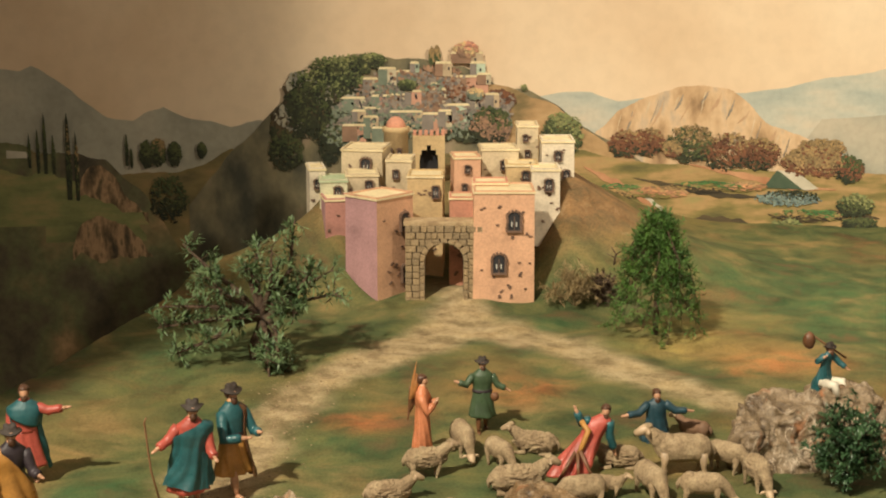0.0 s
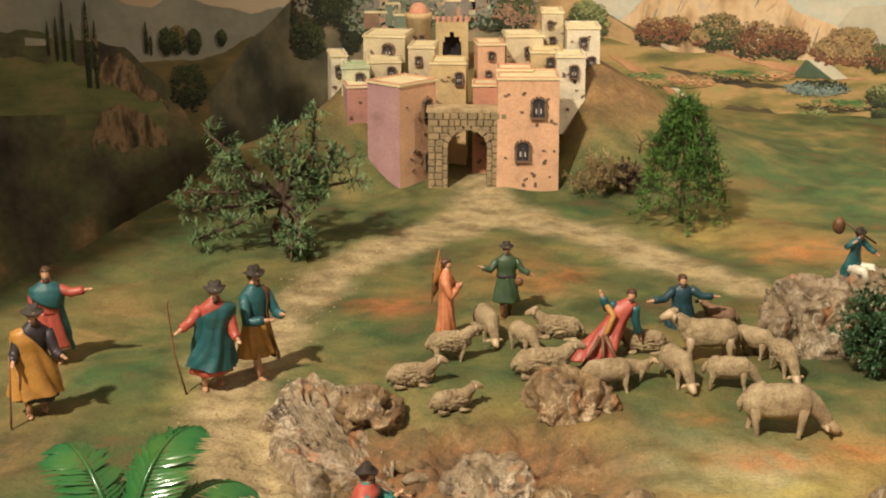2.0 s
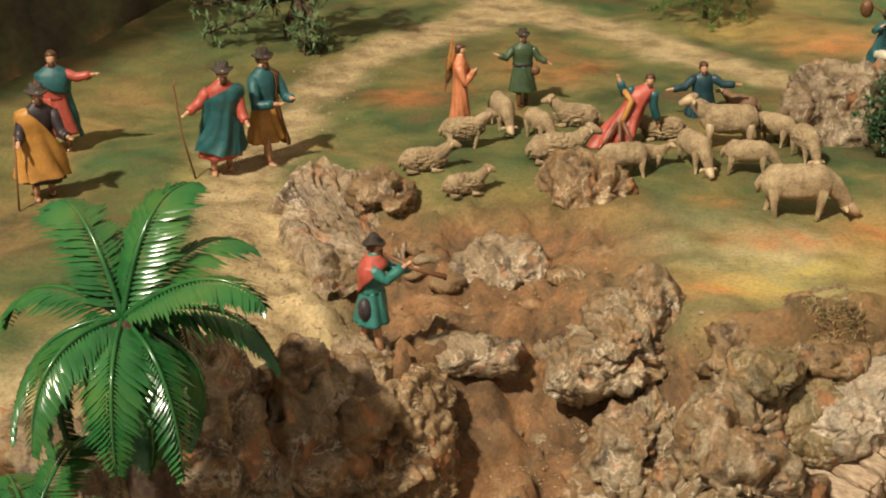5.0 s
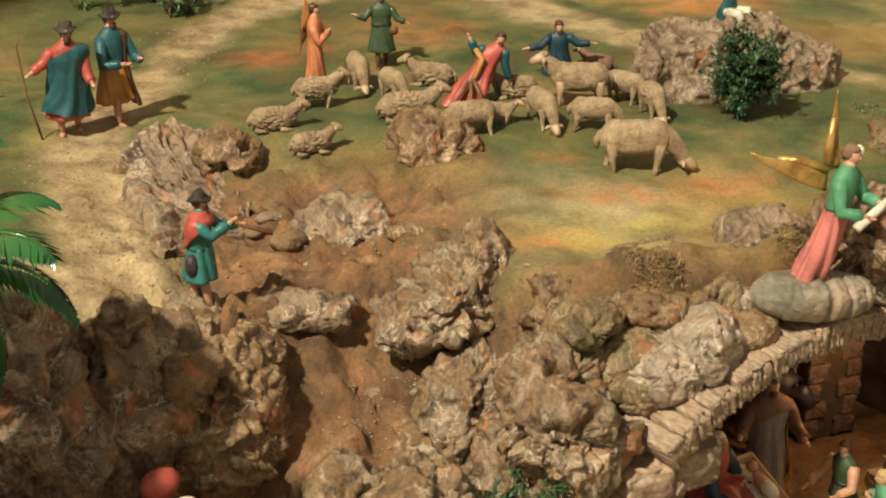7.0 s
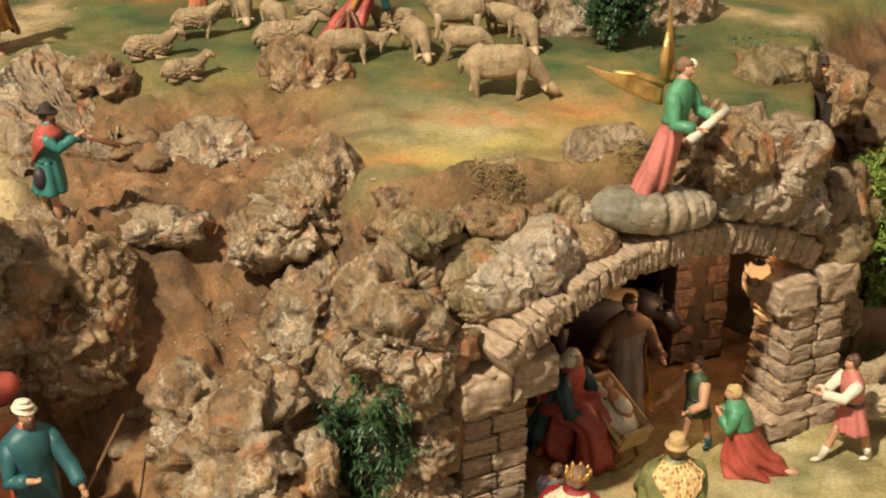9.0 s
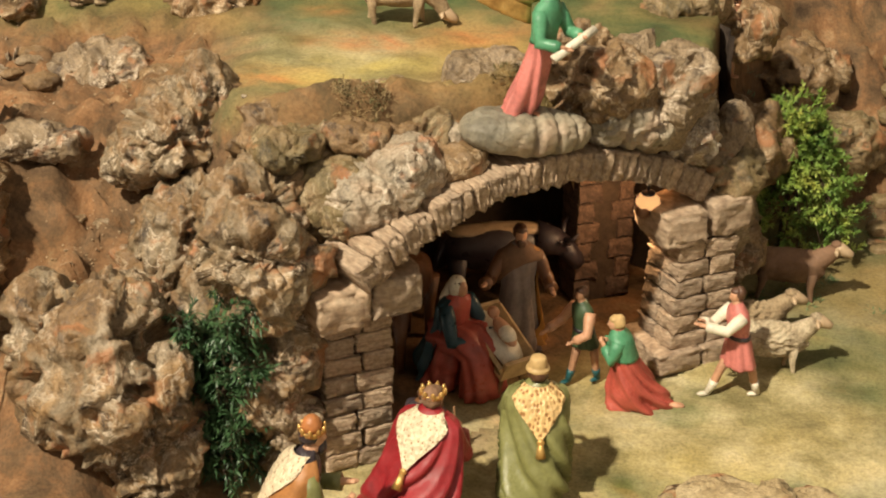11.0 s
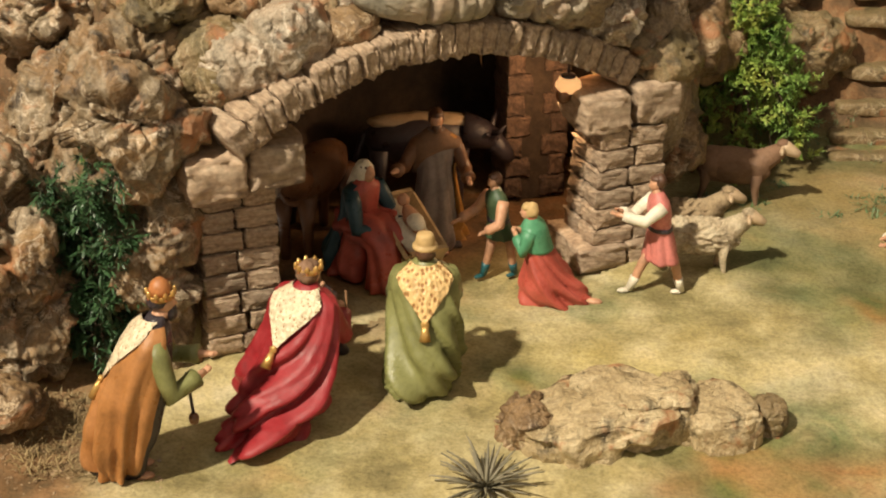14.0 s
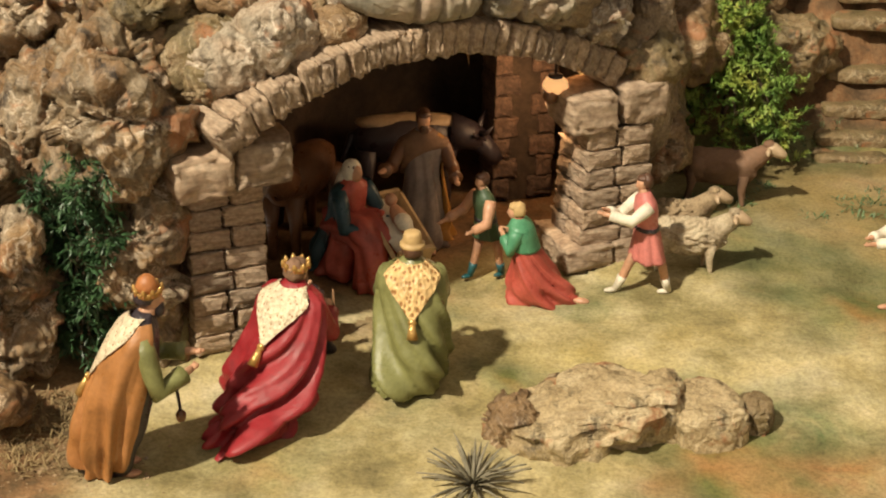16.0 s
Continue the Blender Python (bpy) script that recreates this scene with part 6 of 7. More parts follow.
    if hat == "brim":
        turn(((.1, .024), (.108, .034), (.104, .042), (.062, .048), (.06, .085), (.05, .102), (.02, .108)), "felt", 24, .1)
    elif hat == "crown":
        turn(((.060, .022), (.067, .022), (.069, .05), (.064, .054), (.058, .05)), "gold")
        if seed == 12:
            turn(((.058, .045), (.056, .08), (.044, .112), (.022, .132), (.006, .136)), "copper")
        for i in range(9):
            a = 2 * math.pi * i / 9
            c = (hx + .067 * head * math.cos(a), hy + .067 * head * math.sin(a))
            s.tube([(c[0], c[1], hz + .045 * head), (c[0] * 1.0, c[1], hz + .062 * head), (c[0] + .006 * math.cos(a), c[1] + .006 * math.sin(a), hz + .08 * head)], [.012, .013, .003], P["gold"], 6)
            s.blob((c[0] + .004 * math.cos(a), c[1] + .004 * math.sin(a), hz + .04 * head), (.008, .008, .008), P["copper"], 7, 5)
    elif hat == "fez":
        turn(((.068, .02), (.074, .03), (.072, .045), (.056, .05), (.058, .06), (.05, .1), (.044, .112), (.02, .116)), "straw")
    elif hat == "veil":
        s.blob((hx, hy + .016, hz + .006), (.062, .064, .078), P["white"], 18, 12, None, .05, seed, 4)
        s.tube([(hx, hy + .045, hz), (nx, ny + .075, .76 * K), (nx, ny + .085, .66 * K)], [.05, .058, .045], P["white"], 12)
    elif hat == "turban":
        for k in range(4):
            s.blob((hx, hy, hz + .03 + .014 * k), (.068 - .009 * k, .068 - .009 * k, .016), P["white"], 16, 7, pose(0, 0, 0, 12 * (-1) ** k, 8, 0), .05, seed, 5)
    elif hat == "hood":
        s.blob((hx, hy + .02, hz + .016), (.068, .066, .075), P[cape or cloak], 14, 9)
    for sx, elbow, hand in arms:
        mx, my = mid(.78)
        sh = Vector((sx * .105 * wide + mx, my, .775 * K))
        ex, ey = mid(elbow[2])
        el = Vector((sx * elbow[0] + ex, elbow[1] + ey, elbow[2] * K))
        ha = Vector((sx * hand[0] + ex, hand[1] + ey, hand[2] * K))
        pts = [sh, sh.lerp(el, .35), sh.lerp(el, .75), el, el.lerp(ha, .3), el.lerp(ha, .55), el.lerp(ha, .74)]
        s.tube(pts, [.05, .053, .045, .048, .041, .045, .05 if cloak and not tunic else .037], P[sleeve or robe], 12)
        d = (ha - el).normalized()
        s.tube([el.lerp(ha, .5), ha], [.024, .017], P[skin], 8)
        q = d.to_track_quat("Z", "Y").to_matrix().to_4x4()
        s.blob(ha + d * .012, (.020, .013, .030), P[skin], 10, 7, q)
        s.tube([ha, ha + d * .02 + Vector((-sx * .018, 0, .012))], [.009, .006], P[skin], 6)
    if staff:
        s.tube(staff, [.0095] * len(staff), P["wood"], 7)
    for kind, *args in extra or ():
        if kind == "tube":
            s.tube(args[0], args[1], P[args[2]], 9)
        elif kind == "blob":
            s.blob(args[0], args[1], P[args[2]], 14, 9, args[3] if len(args) > 3 else None, .08, seed, 3)
        elif kind == "wing":
            # long feathers side by side along the wing's arm
            root, tip, drop, mat = args
            root, tip, drop = Vector(root), Vector(tip), Vector(drop)
            out = (tip - root)
            nrm = out.cross(drop).normalized()
            rings = []
            for k in range(15):
                t = k / 14
                c = root + out * t + drop * (.5 * (1 - t) ** .6) + nrm * (.03 * math.sin(math.pi * t))
                half = drop.normalized() * (drop.length * .5 * (1 - .93 * t ** 1.6) * (1 + .08 * (k % 2)))
                rings.append([c + half * math.cos(w) + nrm * (.011 * (1 - .7 * t) * math.sin(w)) for w in [2 * math.pi * i / 14 for i in range(14)]])
            s.loft(rings, P[mat])
            s.tube([root, root.lerp(tip, .35) - drop * .12, root.lerp(tip, .65)], [.03, .034, .016], P[mat], 9)
    s.v = [(a * h, b * h, c * h) for a, b, c in s.v]
    ob = part(name, s)
    ob.matrix_world = pose(x, y, z, 0, 0, face)
    return tagged(ob, label, "statue")


DOWN = (.15, -.02, .58), (.14, -.09, .46)
FRONT = (.15, -.05, .58), (.07, -.18, .62)
PRAY = (.14, -.08, .58), (.03, -.17, .70)
statue("statue", "painted shepherd figure in teal mantle and red robe pointing", -.517, 1.69, at(-.517, 1.69), .128, "coral", 12, "teal", "coral", arms=((1, (.22, -.03, .74), (.40, -.06, .77)), (-1, *DOWN)), cape="teal", seed=1, hem=.2, tunic=True, wide=1.1, beard=True, span=(10, 200), span_top=(-40, 220), deep=.2)
statue("statue", "stooping painted shepherd figure with ochre cloak and staff", -.487, 1.52, at(-.487, 1.52), .132, "dark", 25, None, "dark", hat="brim", arms=((1, (.17, -.08, .58), (.22, -.17, .56)), (-1, (.17, -.06, .6), (.2, -.16, .55))), staff=[(-.25, -.24, 0), (-.21, -.17, .62)], seed=2, top=(.02, -.1), drape=("ochre", .2, .42, 205), hem=.16, tunic=True, wide=1.06, beard=True, lean=8)
statue("statue", "painted shepherd figure with draped teal cloak and long staff", -.302, 1.606, at(-.302, 1.606), .134, "coral", 15, None, "coral", hat="brim", arms=((-1, (.2, -.03, .66), (.32, -.10, .6)), (1, (.17, -.1, .55), (.2, -.18, .5))), staff=[(-.24, -.12, .0), (-.33, -.10, .4), (-.37, -.1, .84), (-.35, -.1, .88)], seed=3, top=(.05, -.14), drape=("teal", .22, .62, -38), hem=.16, tunic=True, wide=1.1, beard=True, lean=-7)
statue("statue", "painted shepherd figure in teal jacket and ochre robe with hat", -.256, 1.655, at(-.256, 1.655), .136, "ochre", 45, "brown", "teal", hat="brim", arms=((1, (.17, -.1, .56), (.12, -.25, .6)), (-1, (.17, -.1, .56), (.02, -.25, .58))), upper="teal", seed=4, hem=.2, tunic=True, span=(-50, 110), span_top=(-70, 100), wide=1.05, beard=True, stride=.05, belt="dark")
statue("statue", "painted orange-robed winged figure with gilded wing", -.027, 1.774, at(-.027, 1.774), .112, "orange", 80, None, "orange", hair="hair", arms=((1, *PRAY), (-1, *PRAY)), seed=5, wide=.95, extra=(("wing", (-.02, .09, .72), (.0, .06, 1.16), (.0, .06, -.04), "tan"), ("wing", (.04, .1, .78), (.04, .18, .4), (.0, .06, .06), "brown")))
statue("statue", "painted standing shepherd figure in dark green coat and hat", .054, 1.883, at(.054, 1.883), .104, "green", 8, None, "green", hat="brim", beard=True, arms=((1, (.2, -.03, .64), (.33, -.08, .58)), (-1, (.22, -.05, .66), (.36, -.08, .72))), tunic=True, under="brown", hem=.22, seed=6, wide=1.15, belt="dark", stride=.04, extra=(("blob", (.15, -.1, .5), (.06, .05, .06), "brown"),))
statue("statue", "reclining painted shepherd figure in red and blue with raised hand", .172, 1.715, at(.172, 1.715), .118, "coral", -10, None, "teal", kneel=True, beard=True, arms=((-1, (.17, -.05, .74), (.24, -.1, .98)), (1, (.2, .04, .55), (.26, .06, .28))), seed=7, top=(.3, .1), bottom=(-.12, -.1), extra=(("tube", [(-.02, .02, .62), (.1, -.09, .5), (.04, -.13, .34), (-.02, -.16, .2)], [.03, .034, .03, .02], "ochre"), ("tube", [(-.02, -.2, .3), (-.2, -.34, .0)], [.025, .012], "brown"), ("tube", [(.0, -.22, .3), (.03, -.36, .0)], [.022, .012], "brown"), ("tube", [(.02, -.2, .32), (.2, -.3, .0)], [.025, .012], "brown")))
statue("statue", "kneeling painted shepherd figure in dark blue with spread arms", .288, 1.845, at(.288, 1.845) - .014, .115, "blue", 6, None, "blue", kneel=True, beard=True, arms=((1, (.22, -.03, .66), (.4, -.06, .66)), (-1, (.22, -.05, .64), (.4, -.08, .62))), seed=8, wide=.9)
statue("statue", "painted horn player figure in red hood and teal tunic", -.097, 1.214, at(-.097, 1.214) + .002, .114, "turquoise", 85, None, "turquoise", hair="hair", hat="brim", arms=((1, (.12, -.14, .68), (.02, -.34, .74)), (-1, (.12, -.12, .68), (.0, -.28, .78))), tunic=True, cape="coral", seed=9, hem=.28, wide=1.1, deep=.3, stride=.03, beard=True, top=(0, -.05), extra=(("tube", [(0, -.12, .86), (0, -.36, .74), (0, -.62, .68)], [.01, .014, .026], "brown"), ("blob", (-.12, .02, .42), (.07, .06, .1), "dark")))
statue("statue", "painted seated traveller figure with hat and bundle", .497, 1.80, .408, .088, "teal", 40, None, "teal", hat="brim", kneel=True, arms=((1, (.16, -.12, .6), (.2, -.24, .5)), (-1, (.16, .05, .66), (.12, -.06, .78))), seed=10, wide=.72, top=(0, -.12), beard=True,
       extra=(("tube", [(-.26, .1, .92), (.28, -.2, .5)], [.016, .016], "wood"), ("blob", (-.24, .1, .80), (.1, .09, .13), "brown"), ("tube", [(.08, -.02, .14), (.13, -.26, .17), (.12, -.32, .0)], [.08, .072, .05], "white"), ("tube", [(-.07, -.02, .14), (-.08, -.28, .16), (-.06, -.33, .0)], [.08, .072, .05], "white")))
statue("winged_statue", "painted winged figure in green and pink holding a scroll", .478, 1.203, .322, .134, "pink", 50, None, "emerald", hair="umber", arms=((1, (.16, -.1, .6), (.06, -.28, .62)), (-1, (.15, -.08, .58), (.08, -.26, .56))), upper="emerald", seed=11, top=(.02, -.08), bottom=(-.06, .12), wide=.95, span=(0, 180),
       extra=(("tube", [(-.16, -.24, .5), (.16, -.34, .66)], [.032, .03], "white"), ("blob", (.065, -.10, .95), (.035, .035, .04), "white"), ("wing", (-.02, .06, .80), (-.37, .46, .93), (.0, .0, -.15), "gold"), ("wing", (.0, .07, .80), (.03, .08, 1.34), (.07, -.05, .0), "gold")))
statue("king_statue", "standing painted king figure in ochre cloak with lace collar", .256, .912, at(.256, .912), .166, "dark", 104, "tan", "olive", hat="crown", arms=((1, (.16, -.14, .55), (.08, -.32, .58)), (-1, (.17, -.14, .52), (.04, -.3, .56))), cape="lace", tassel="gold", beard=True, lean=2, seed=12, top=(0, -.24), bottom=(0, .06), span=(-35, 215), wide=1.02, bundle=True, hair="dark", head=.9, taper=.4, extra=(("tube", [(-.04, -.3, .56), (-.05, -.32, .34)], [.008, .008], "dark"), ("blob", (-.05, -.32, .31), (.025, .025, .035), "brown")))
statue("king_statue", "kneeling painted king figure in long crimson cloak with lace collar", .374, 1.012, at(.374, 1.012), .178, "crimson", 150, "crimson", "crimson", hat="crown", kneel=True, arms=((1, (.16, -.14, .55), (.1, -.28, .66)), (-1, (.16, -.14, .52), (.06, -.26, .6))), cape="lace", tassel="gold", seed=13, top=(.0, -.16), bottom=(.03, .17), train=.3, span=(-60, 240), bundle=True, wide=1.06, lean=-9, head=.88, hair="umber", beard=True)
statue("king_statue", "kneeling painted king figure in olive cloak with straw hat", .482, 1.062, at(.482, 1.062), .188, "olive", 184, "olive", "olive", hat="fez", kneel=True, arms=((1, *PRAY), (-1, *PRAY)), cape="goldlace", tassel="gold", seed=14, top=(0, -.06), bottom=(0, .0), span=(-70, 250), wide=.97, bundle=True, lean=10, head=.8, taper=.14)
statue("mother_statue", "seated painted mother figure in red dress and blue mantle", .400, 1.282, -.004, .162, "coral", 50, "blue", "blue", hat="veil", kneel=True, arms=((1, (.16, -.14, .5), (.1, -.28, .48)), (-1, (.16, -.14, .5), (.0, -.26, .46))), seed=15, wide=1.0, top=(0, -.1), span=(20, 170), span_top=(-30, 200), cloak_low=.05, lean=2, lap=("coral", .92))
statue("father_statue", "standing painted father figure in brown mantle and ochre cloak", .477, 1.335, -.004, .154, "grey", 10, "ochre", "brown", arms=((1, (.19, -.06, .6), (.2, -.2, .56)), (-1, (.22, -.06, .62), (.3, -.22, .66))), cape="umber", seed=16, wide=1.12, span=(-30, 50), beard=True, deep=.3, lean=1)
statue("statue", "painted boy figure in dark tunic with reaching arms", .547, 1.27, -.003, .116, "green", -55, None, "skin", tunic=True, arms=((1, (.17, -.1, .6), (.06, -.2, .5)), (-1, (.19, -.1, .6), (.16, -.34, .55))), seed=17, hem=.4, boots="teal", top=(0, -.1), bottom=(0, .03), stride=.06, belt="dark")
statue("statue", "kneeling painted woman figure in green blouse and red skirt", .592, 1.232, at(.592, 1.232), .136, "coral", 258, None, "emerald", hair="straw", kneel=True, arms=((1, *PRAY), (-1, *PRAY)), upper="emerald", seed=18, top=(0, -.16), bottom=(.0, .05), train=.38, wide=1.02, lean=8, extra=(("blob", (0, .36, .03), (.03, .06, .024), "skin"),))
statue("statue", "striding painted young shepherd figure in pink tunic", .705, 1.243, at(.705, 1.243), .128, "pink", -75, None, "white", tunic=True, arms=((1, (.13, -.16, .68), (.03, -.36, .72)), (-1, (.12, -.18, .62), (.0, -.34, .74))), seed=19, top=(0, -.1), boots="white", hem=.3, wide=1.0, stride=.12, belt="dark")
statue("statue", "painted old man figure in dark cloak with staff near the king", .378, 1.11, -.002, .115, "brown", 160, "dark", "dark", kneel=True, arms=((1, *FRONT), (-1, *FRONT)), seed=20, staff=[(-.22, -.2, 0), (-.2, -.18, .5)])
statue("statue", "painted traveller figure in teal cloak and white turban", -.083, 1.0, at(-.083, 1.0) - .002, .158, "coral", 40, None, "teal", hat="turban", arms=((1, (.16, -.14, .6), (.16, -.26, .5)), (-1, *FRONT)), seed=21, wide=.98, cape="teal", deep=.46, beard=True, staff=[(-.25, -.42, .12), (.62, .1, .62)])
statue("statue", "painted porter figure with orange bundle on the head", -.112, 1.035, at(-.112, 1.035) - .002, .14, "orange", 40, "brown", "orange", arms=((1, *FRONT), (-1, *FRONT)), seed=22, extra=(("blob", (0, 0, 1.06), (.13, .1, .1), "coral"),))
statue("statue", "painted traveller figure in red cloak carrying baskets", .738, 1.60, at(.738, 1.60), .10, "brown", 60, "red", "red", hat="brim", arms=((1, *DOWN), (-1, *FRONT)), seed=23, tunic=True, wide=1.2, extra=(("blob", (.2, -.1, .35), (.12, .1, .1), "dark"), ("blob", (-.2, .05, .3), (.12, .1, .12), "brown")))
statue("statue", "small painted child figure in teal tunic", .762, 1.548, at(.762, 1.548), .062, "teal", 20, None, "teal", arms=((1, *DOWN), (-1, *DOWN)), seed=24, tunic=True, hem=.25, under="brown")
statue("statue", "painted shepherd figure in white sleeves on the grass", .945, 1.21, at(.945, 1.21), .125, "tan", -80, None, "white", tunic=True, arms=((1, (.13, -.16, .68), (.03, -.34, .62)), (-1, (.12, -.18, .62), (.0, -.34, .66))), seed=25)

# ---- sheep statues ----


def fleece(s, c, r, mat, curls, size, seed, lift=.07, n=40, m=26):
    """An ovoid of wool covered with rounded curls."""
    rng = np.random.RandomState(seed + 5)
    k = np.arange(curls) + .5
    th, ph = np.arccos(1 - 2 * k / curls), math.pi * (1 + 5 ** .5) * k
    pts = np.stack([np.sin(th) * np.cos(ph), np.sin(th) * np.sin(ph), np.cos(th)], 1) + rng.normal(0, .05, (curls, 3))
    rings = []
    for j in range(m + 1):
        t = math.pi * (.02 + .96 * j / m)
        g = np.array([(math.sin(t) * math.cos(2 * math.pi * i / n), math.sin(t) * math.sin(2 * math.pi * i / n), -math.cos(t)) for i in range(n)])
        d2 = ((g[:, None, :] - pts[None]) ** 2).sum(2)
        q = 1 + lift * (np.clip(1 - d2.min(1) / size ** 2, 0, 1) - .5) + .05 * fbm(g * 2.5 + seed * 3.3, 2, seed)
        rings.append((np.array(tuple(c)) + g * q[:, None] * np.array(tuple(r))).tolist())
    s.loft(rings, mat)


def sheep(label, x, y, L, face, kind="stand", seed=0, wool="fleece", z=None, face_mat="cream", curly=.03):
    s = Shape()
    w, fm = P[wool], P[face_mat]
    low = .09 if kind == "lie" else .27
    lift = .04 if curly < .1 else .3
    fleece(s, (0, 0, low + .13), (.41, .195, .205), w, 330 if curly > .1 else 130, .135 if curly > .1 else .21, seed, lift * .95, 72, 48)
    fleece(s, (.2, 0, low + .145), (.2, .17, .19), w, 150 if curly > .1 else 90, .17 if curly > .1 else .24, seed + 3, lift * .7, 40, 26)
    fleece(s, (-.22, 0, low + .13), (.19, .185, .2), w, 150 if curly > .1 else 90, .17 if curly > .1 else .24, seed + 4, lift * .7, 40, 26)
    if kind == "graze":
        neck, hd = (.42, 0, low + .1), (.54, 0, .15)
    elif kind == "side":
        neck, hd = (.40, .1, low + .26), (.42, .24, low + .28)
    else:
        neck, hd = (.40, 0, low + .30), (.52, 0, low + .40)
    a_, b_ = Vector((.24, 0, low + .17)), Vector(neck)
    for k in range(11):
        g = k / 10
        c_ = a_.lerp(b_, g).lerp(b_.lerp(Vector(hd), g), g)
        fleece(s, c_, (.148 - .078 * g, .138 - .07 * g, .142 - .07 * g), w, 50, .3, seed + 7 + k, lift * .8, 22, 14)
    d = Vector((.15, 0, -.07)) if kind != "graze" else Vector((.13, 0, -.09))
    if kind == "side":
        d = Vector((.02, .15, -.08))
    hd = Vector(hd)
    s.tube([hd - d * .3, hd + d * .1, hd + d * .6, hd + d, hd + d * 1.06], [.07, .078, .06, .042, .025], fm, 11)
    fleece(s, hd + Vector((-.03, 0, .045)), (.066, .066, .046), w, 30, .4, seed + 5, lift * 1.3, 18, 10)
    side = d.cross(Vector((0, 0, 1))).normalized()
    for k in (-1, 1):
        s.tube([hd - d * .1 + side * (.05 * k), hd - d * .2 + side * (.12 * k) - Vector((0, 0, .02)), hd - d * .15 + side * (.16 * k) - Vector((0, 0, .04))], [.022, .03, .012], fm, 7)
    if kind == "lie":
        for lx, ly in ((.27, .15), (.22, -.16), (-.22, .17), (-.24, -.17)):
            s.tube([(lx - .1, ly, .06), (lx, ly * 1.1, .045), (lx + .13, ly, .03)], [.05, .04, .026], w, 8)
    else:
        for n, (lx, ly) in enumerate(((.25, .1), (.25, -.1), (-.27, .11), (-.27, -.11))):
            o = (.03, -.04, -.05, .03)[(n + seed) % 4]
            s.tube([(lx, ly, low + .1), (lx + o * .3, ly, low * .62), (lx + o, ly, .03), (lx + o + .01, ly, .0)], [.08, .04, .025, .028], fm if n % 2 == 0 else w, 8)
    s.tube([(-.38, 0, low + .2), (-.44, 0, low + .1), (-.43, 0, low + .0)], [.04, .04, .02], w, 8)
    s.v = [(a * L, b * L, c * L) for a, b, c in s.v]
    ob = part("sheep", s)
    ob.matrix_world = pose(x, y, at(x, y) - .0005 if z is None else z, 0, 0, face)
    return tagged(ob, label, "sheep figure", "flock of sheep figures")


CURL = "cream woolly sheep figure "
sheep(CURL + "standing in the flock", -.022, 1.70, 0.065, 12, "stand", 1, curly=.16)
sheep(CURL + "lying at the meadow edge", -.066, 1.61, 0.065, 10, "lie", 2, curly=.16)
sheep(CURL + "lying with turned head", -.018, 1.552, 0.057, 20, "lie", 3, curly=.16)
sheep("smooth tan sheep figure with lowered head", .026, 1.785, 0.072, -75, "graze", 4)
sheep("smooth tan sheep figure grazing", .072, 1.735, 0.063, -60, "graze", 5)
sheep(CURL + "lying in the grass", .122, 1.785, 0.069, 165, "lie", 6, curly=.14)
sheep(CURL + "lying in front of the flock", .090, 1.645, 0.080, 8, "lie", 7, curly=.16)
sheep("smooth tan sheep figure bent to the ground", .165, 1.60, 0.072, 195, "graze", 8)
sheep("small spotted lamb figure", .200, 1.632, 0.044, -20, "stand", 9)
sheep(CURL + "lying beside the kneeling shepherd", .226, 1.735, 0.067, 178, "lie", 10, curly=.15)
sheep("smooth tan sheep figure grazing toward the slope", .250, 1.625, 0.073, -72, "graze", 11)
sheep("large smooth tan sheep figure standing", .302, 1.712, 0.090, 178, "stand", 12)
sheep("smooth tan sheep figure grazing by the rock", .362, 1.73, 0.067, -40, "graze", 13)
sheep(CURL + "grazing beside the rock", .386, 1.66, 0.069, -80, "graze", 14, curly=.15)
sheep("young tan sheep figure grazing", .308, 1.602, 0.067, -8, "graze", 15)
sheep("large smooth tan sheep figure grazing alone", .340, 1.475, 0.098, -4, "graze", 16)
sheep("brown sheep figure lying behind the shepherd", .345, 1.87, 0.055, 150, "lie", 17, "umber")
sheep(CURL + "standing beside the stable", .748, 1.295, 0.092, -4, "stand", 50, "wool", curly=.16)
sheep("brown sheep figure with pale face beside the stable", .802, 1.46, 0.103, -12, "stand", 51, "umber")
sheep(CURL + "lying by the stable pillar", .735, 1.365, 0.101, 5, "lie", 52, curly=.14)


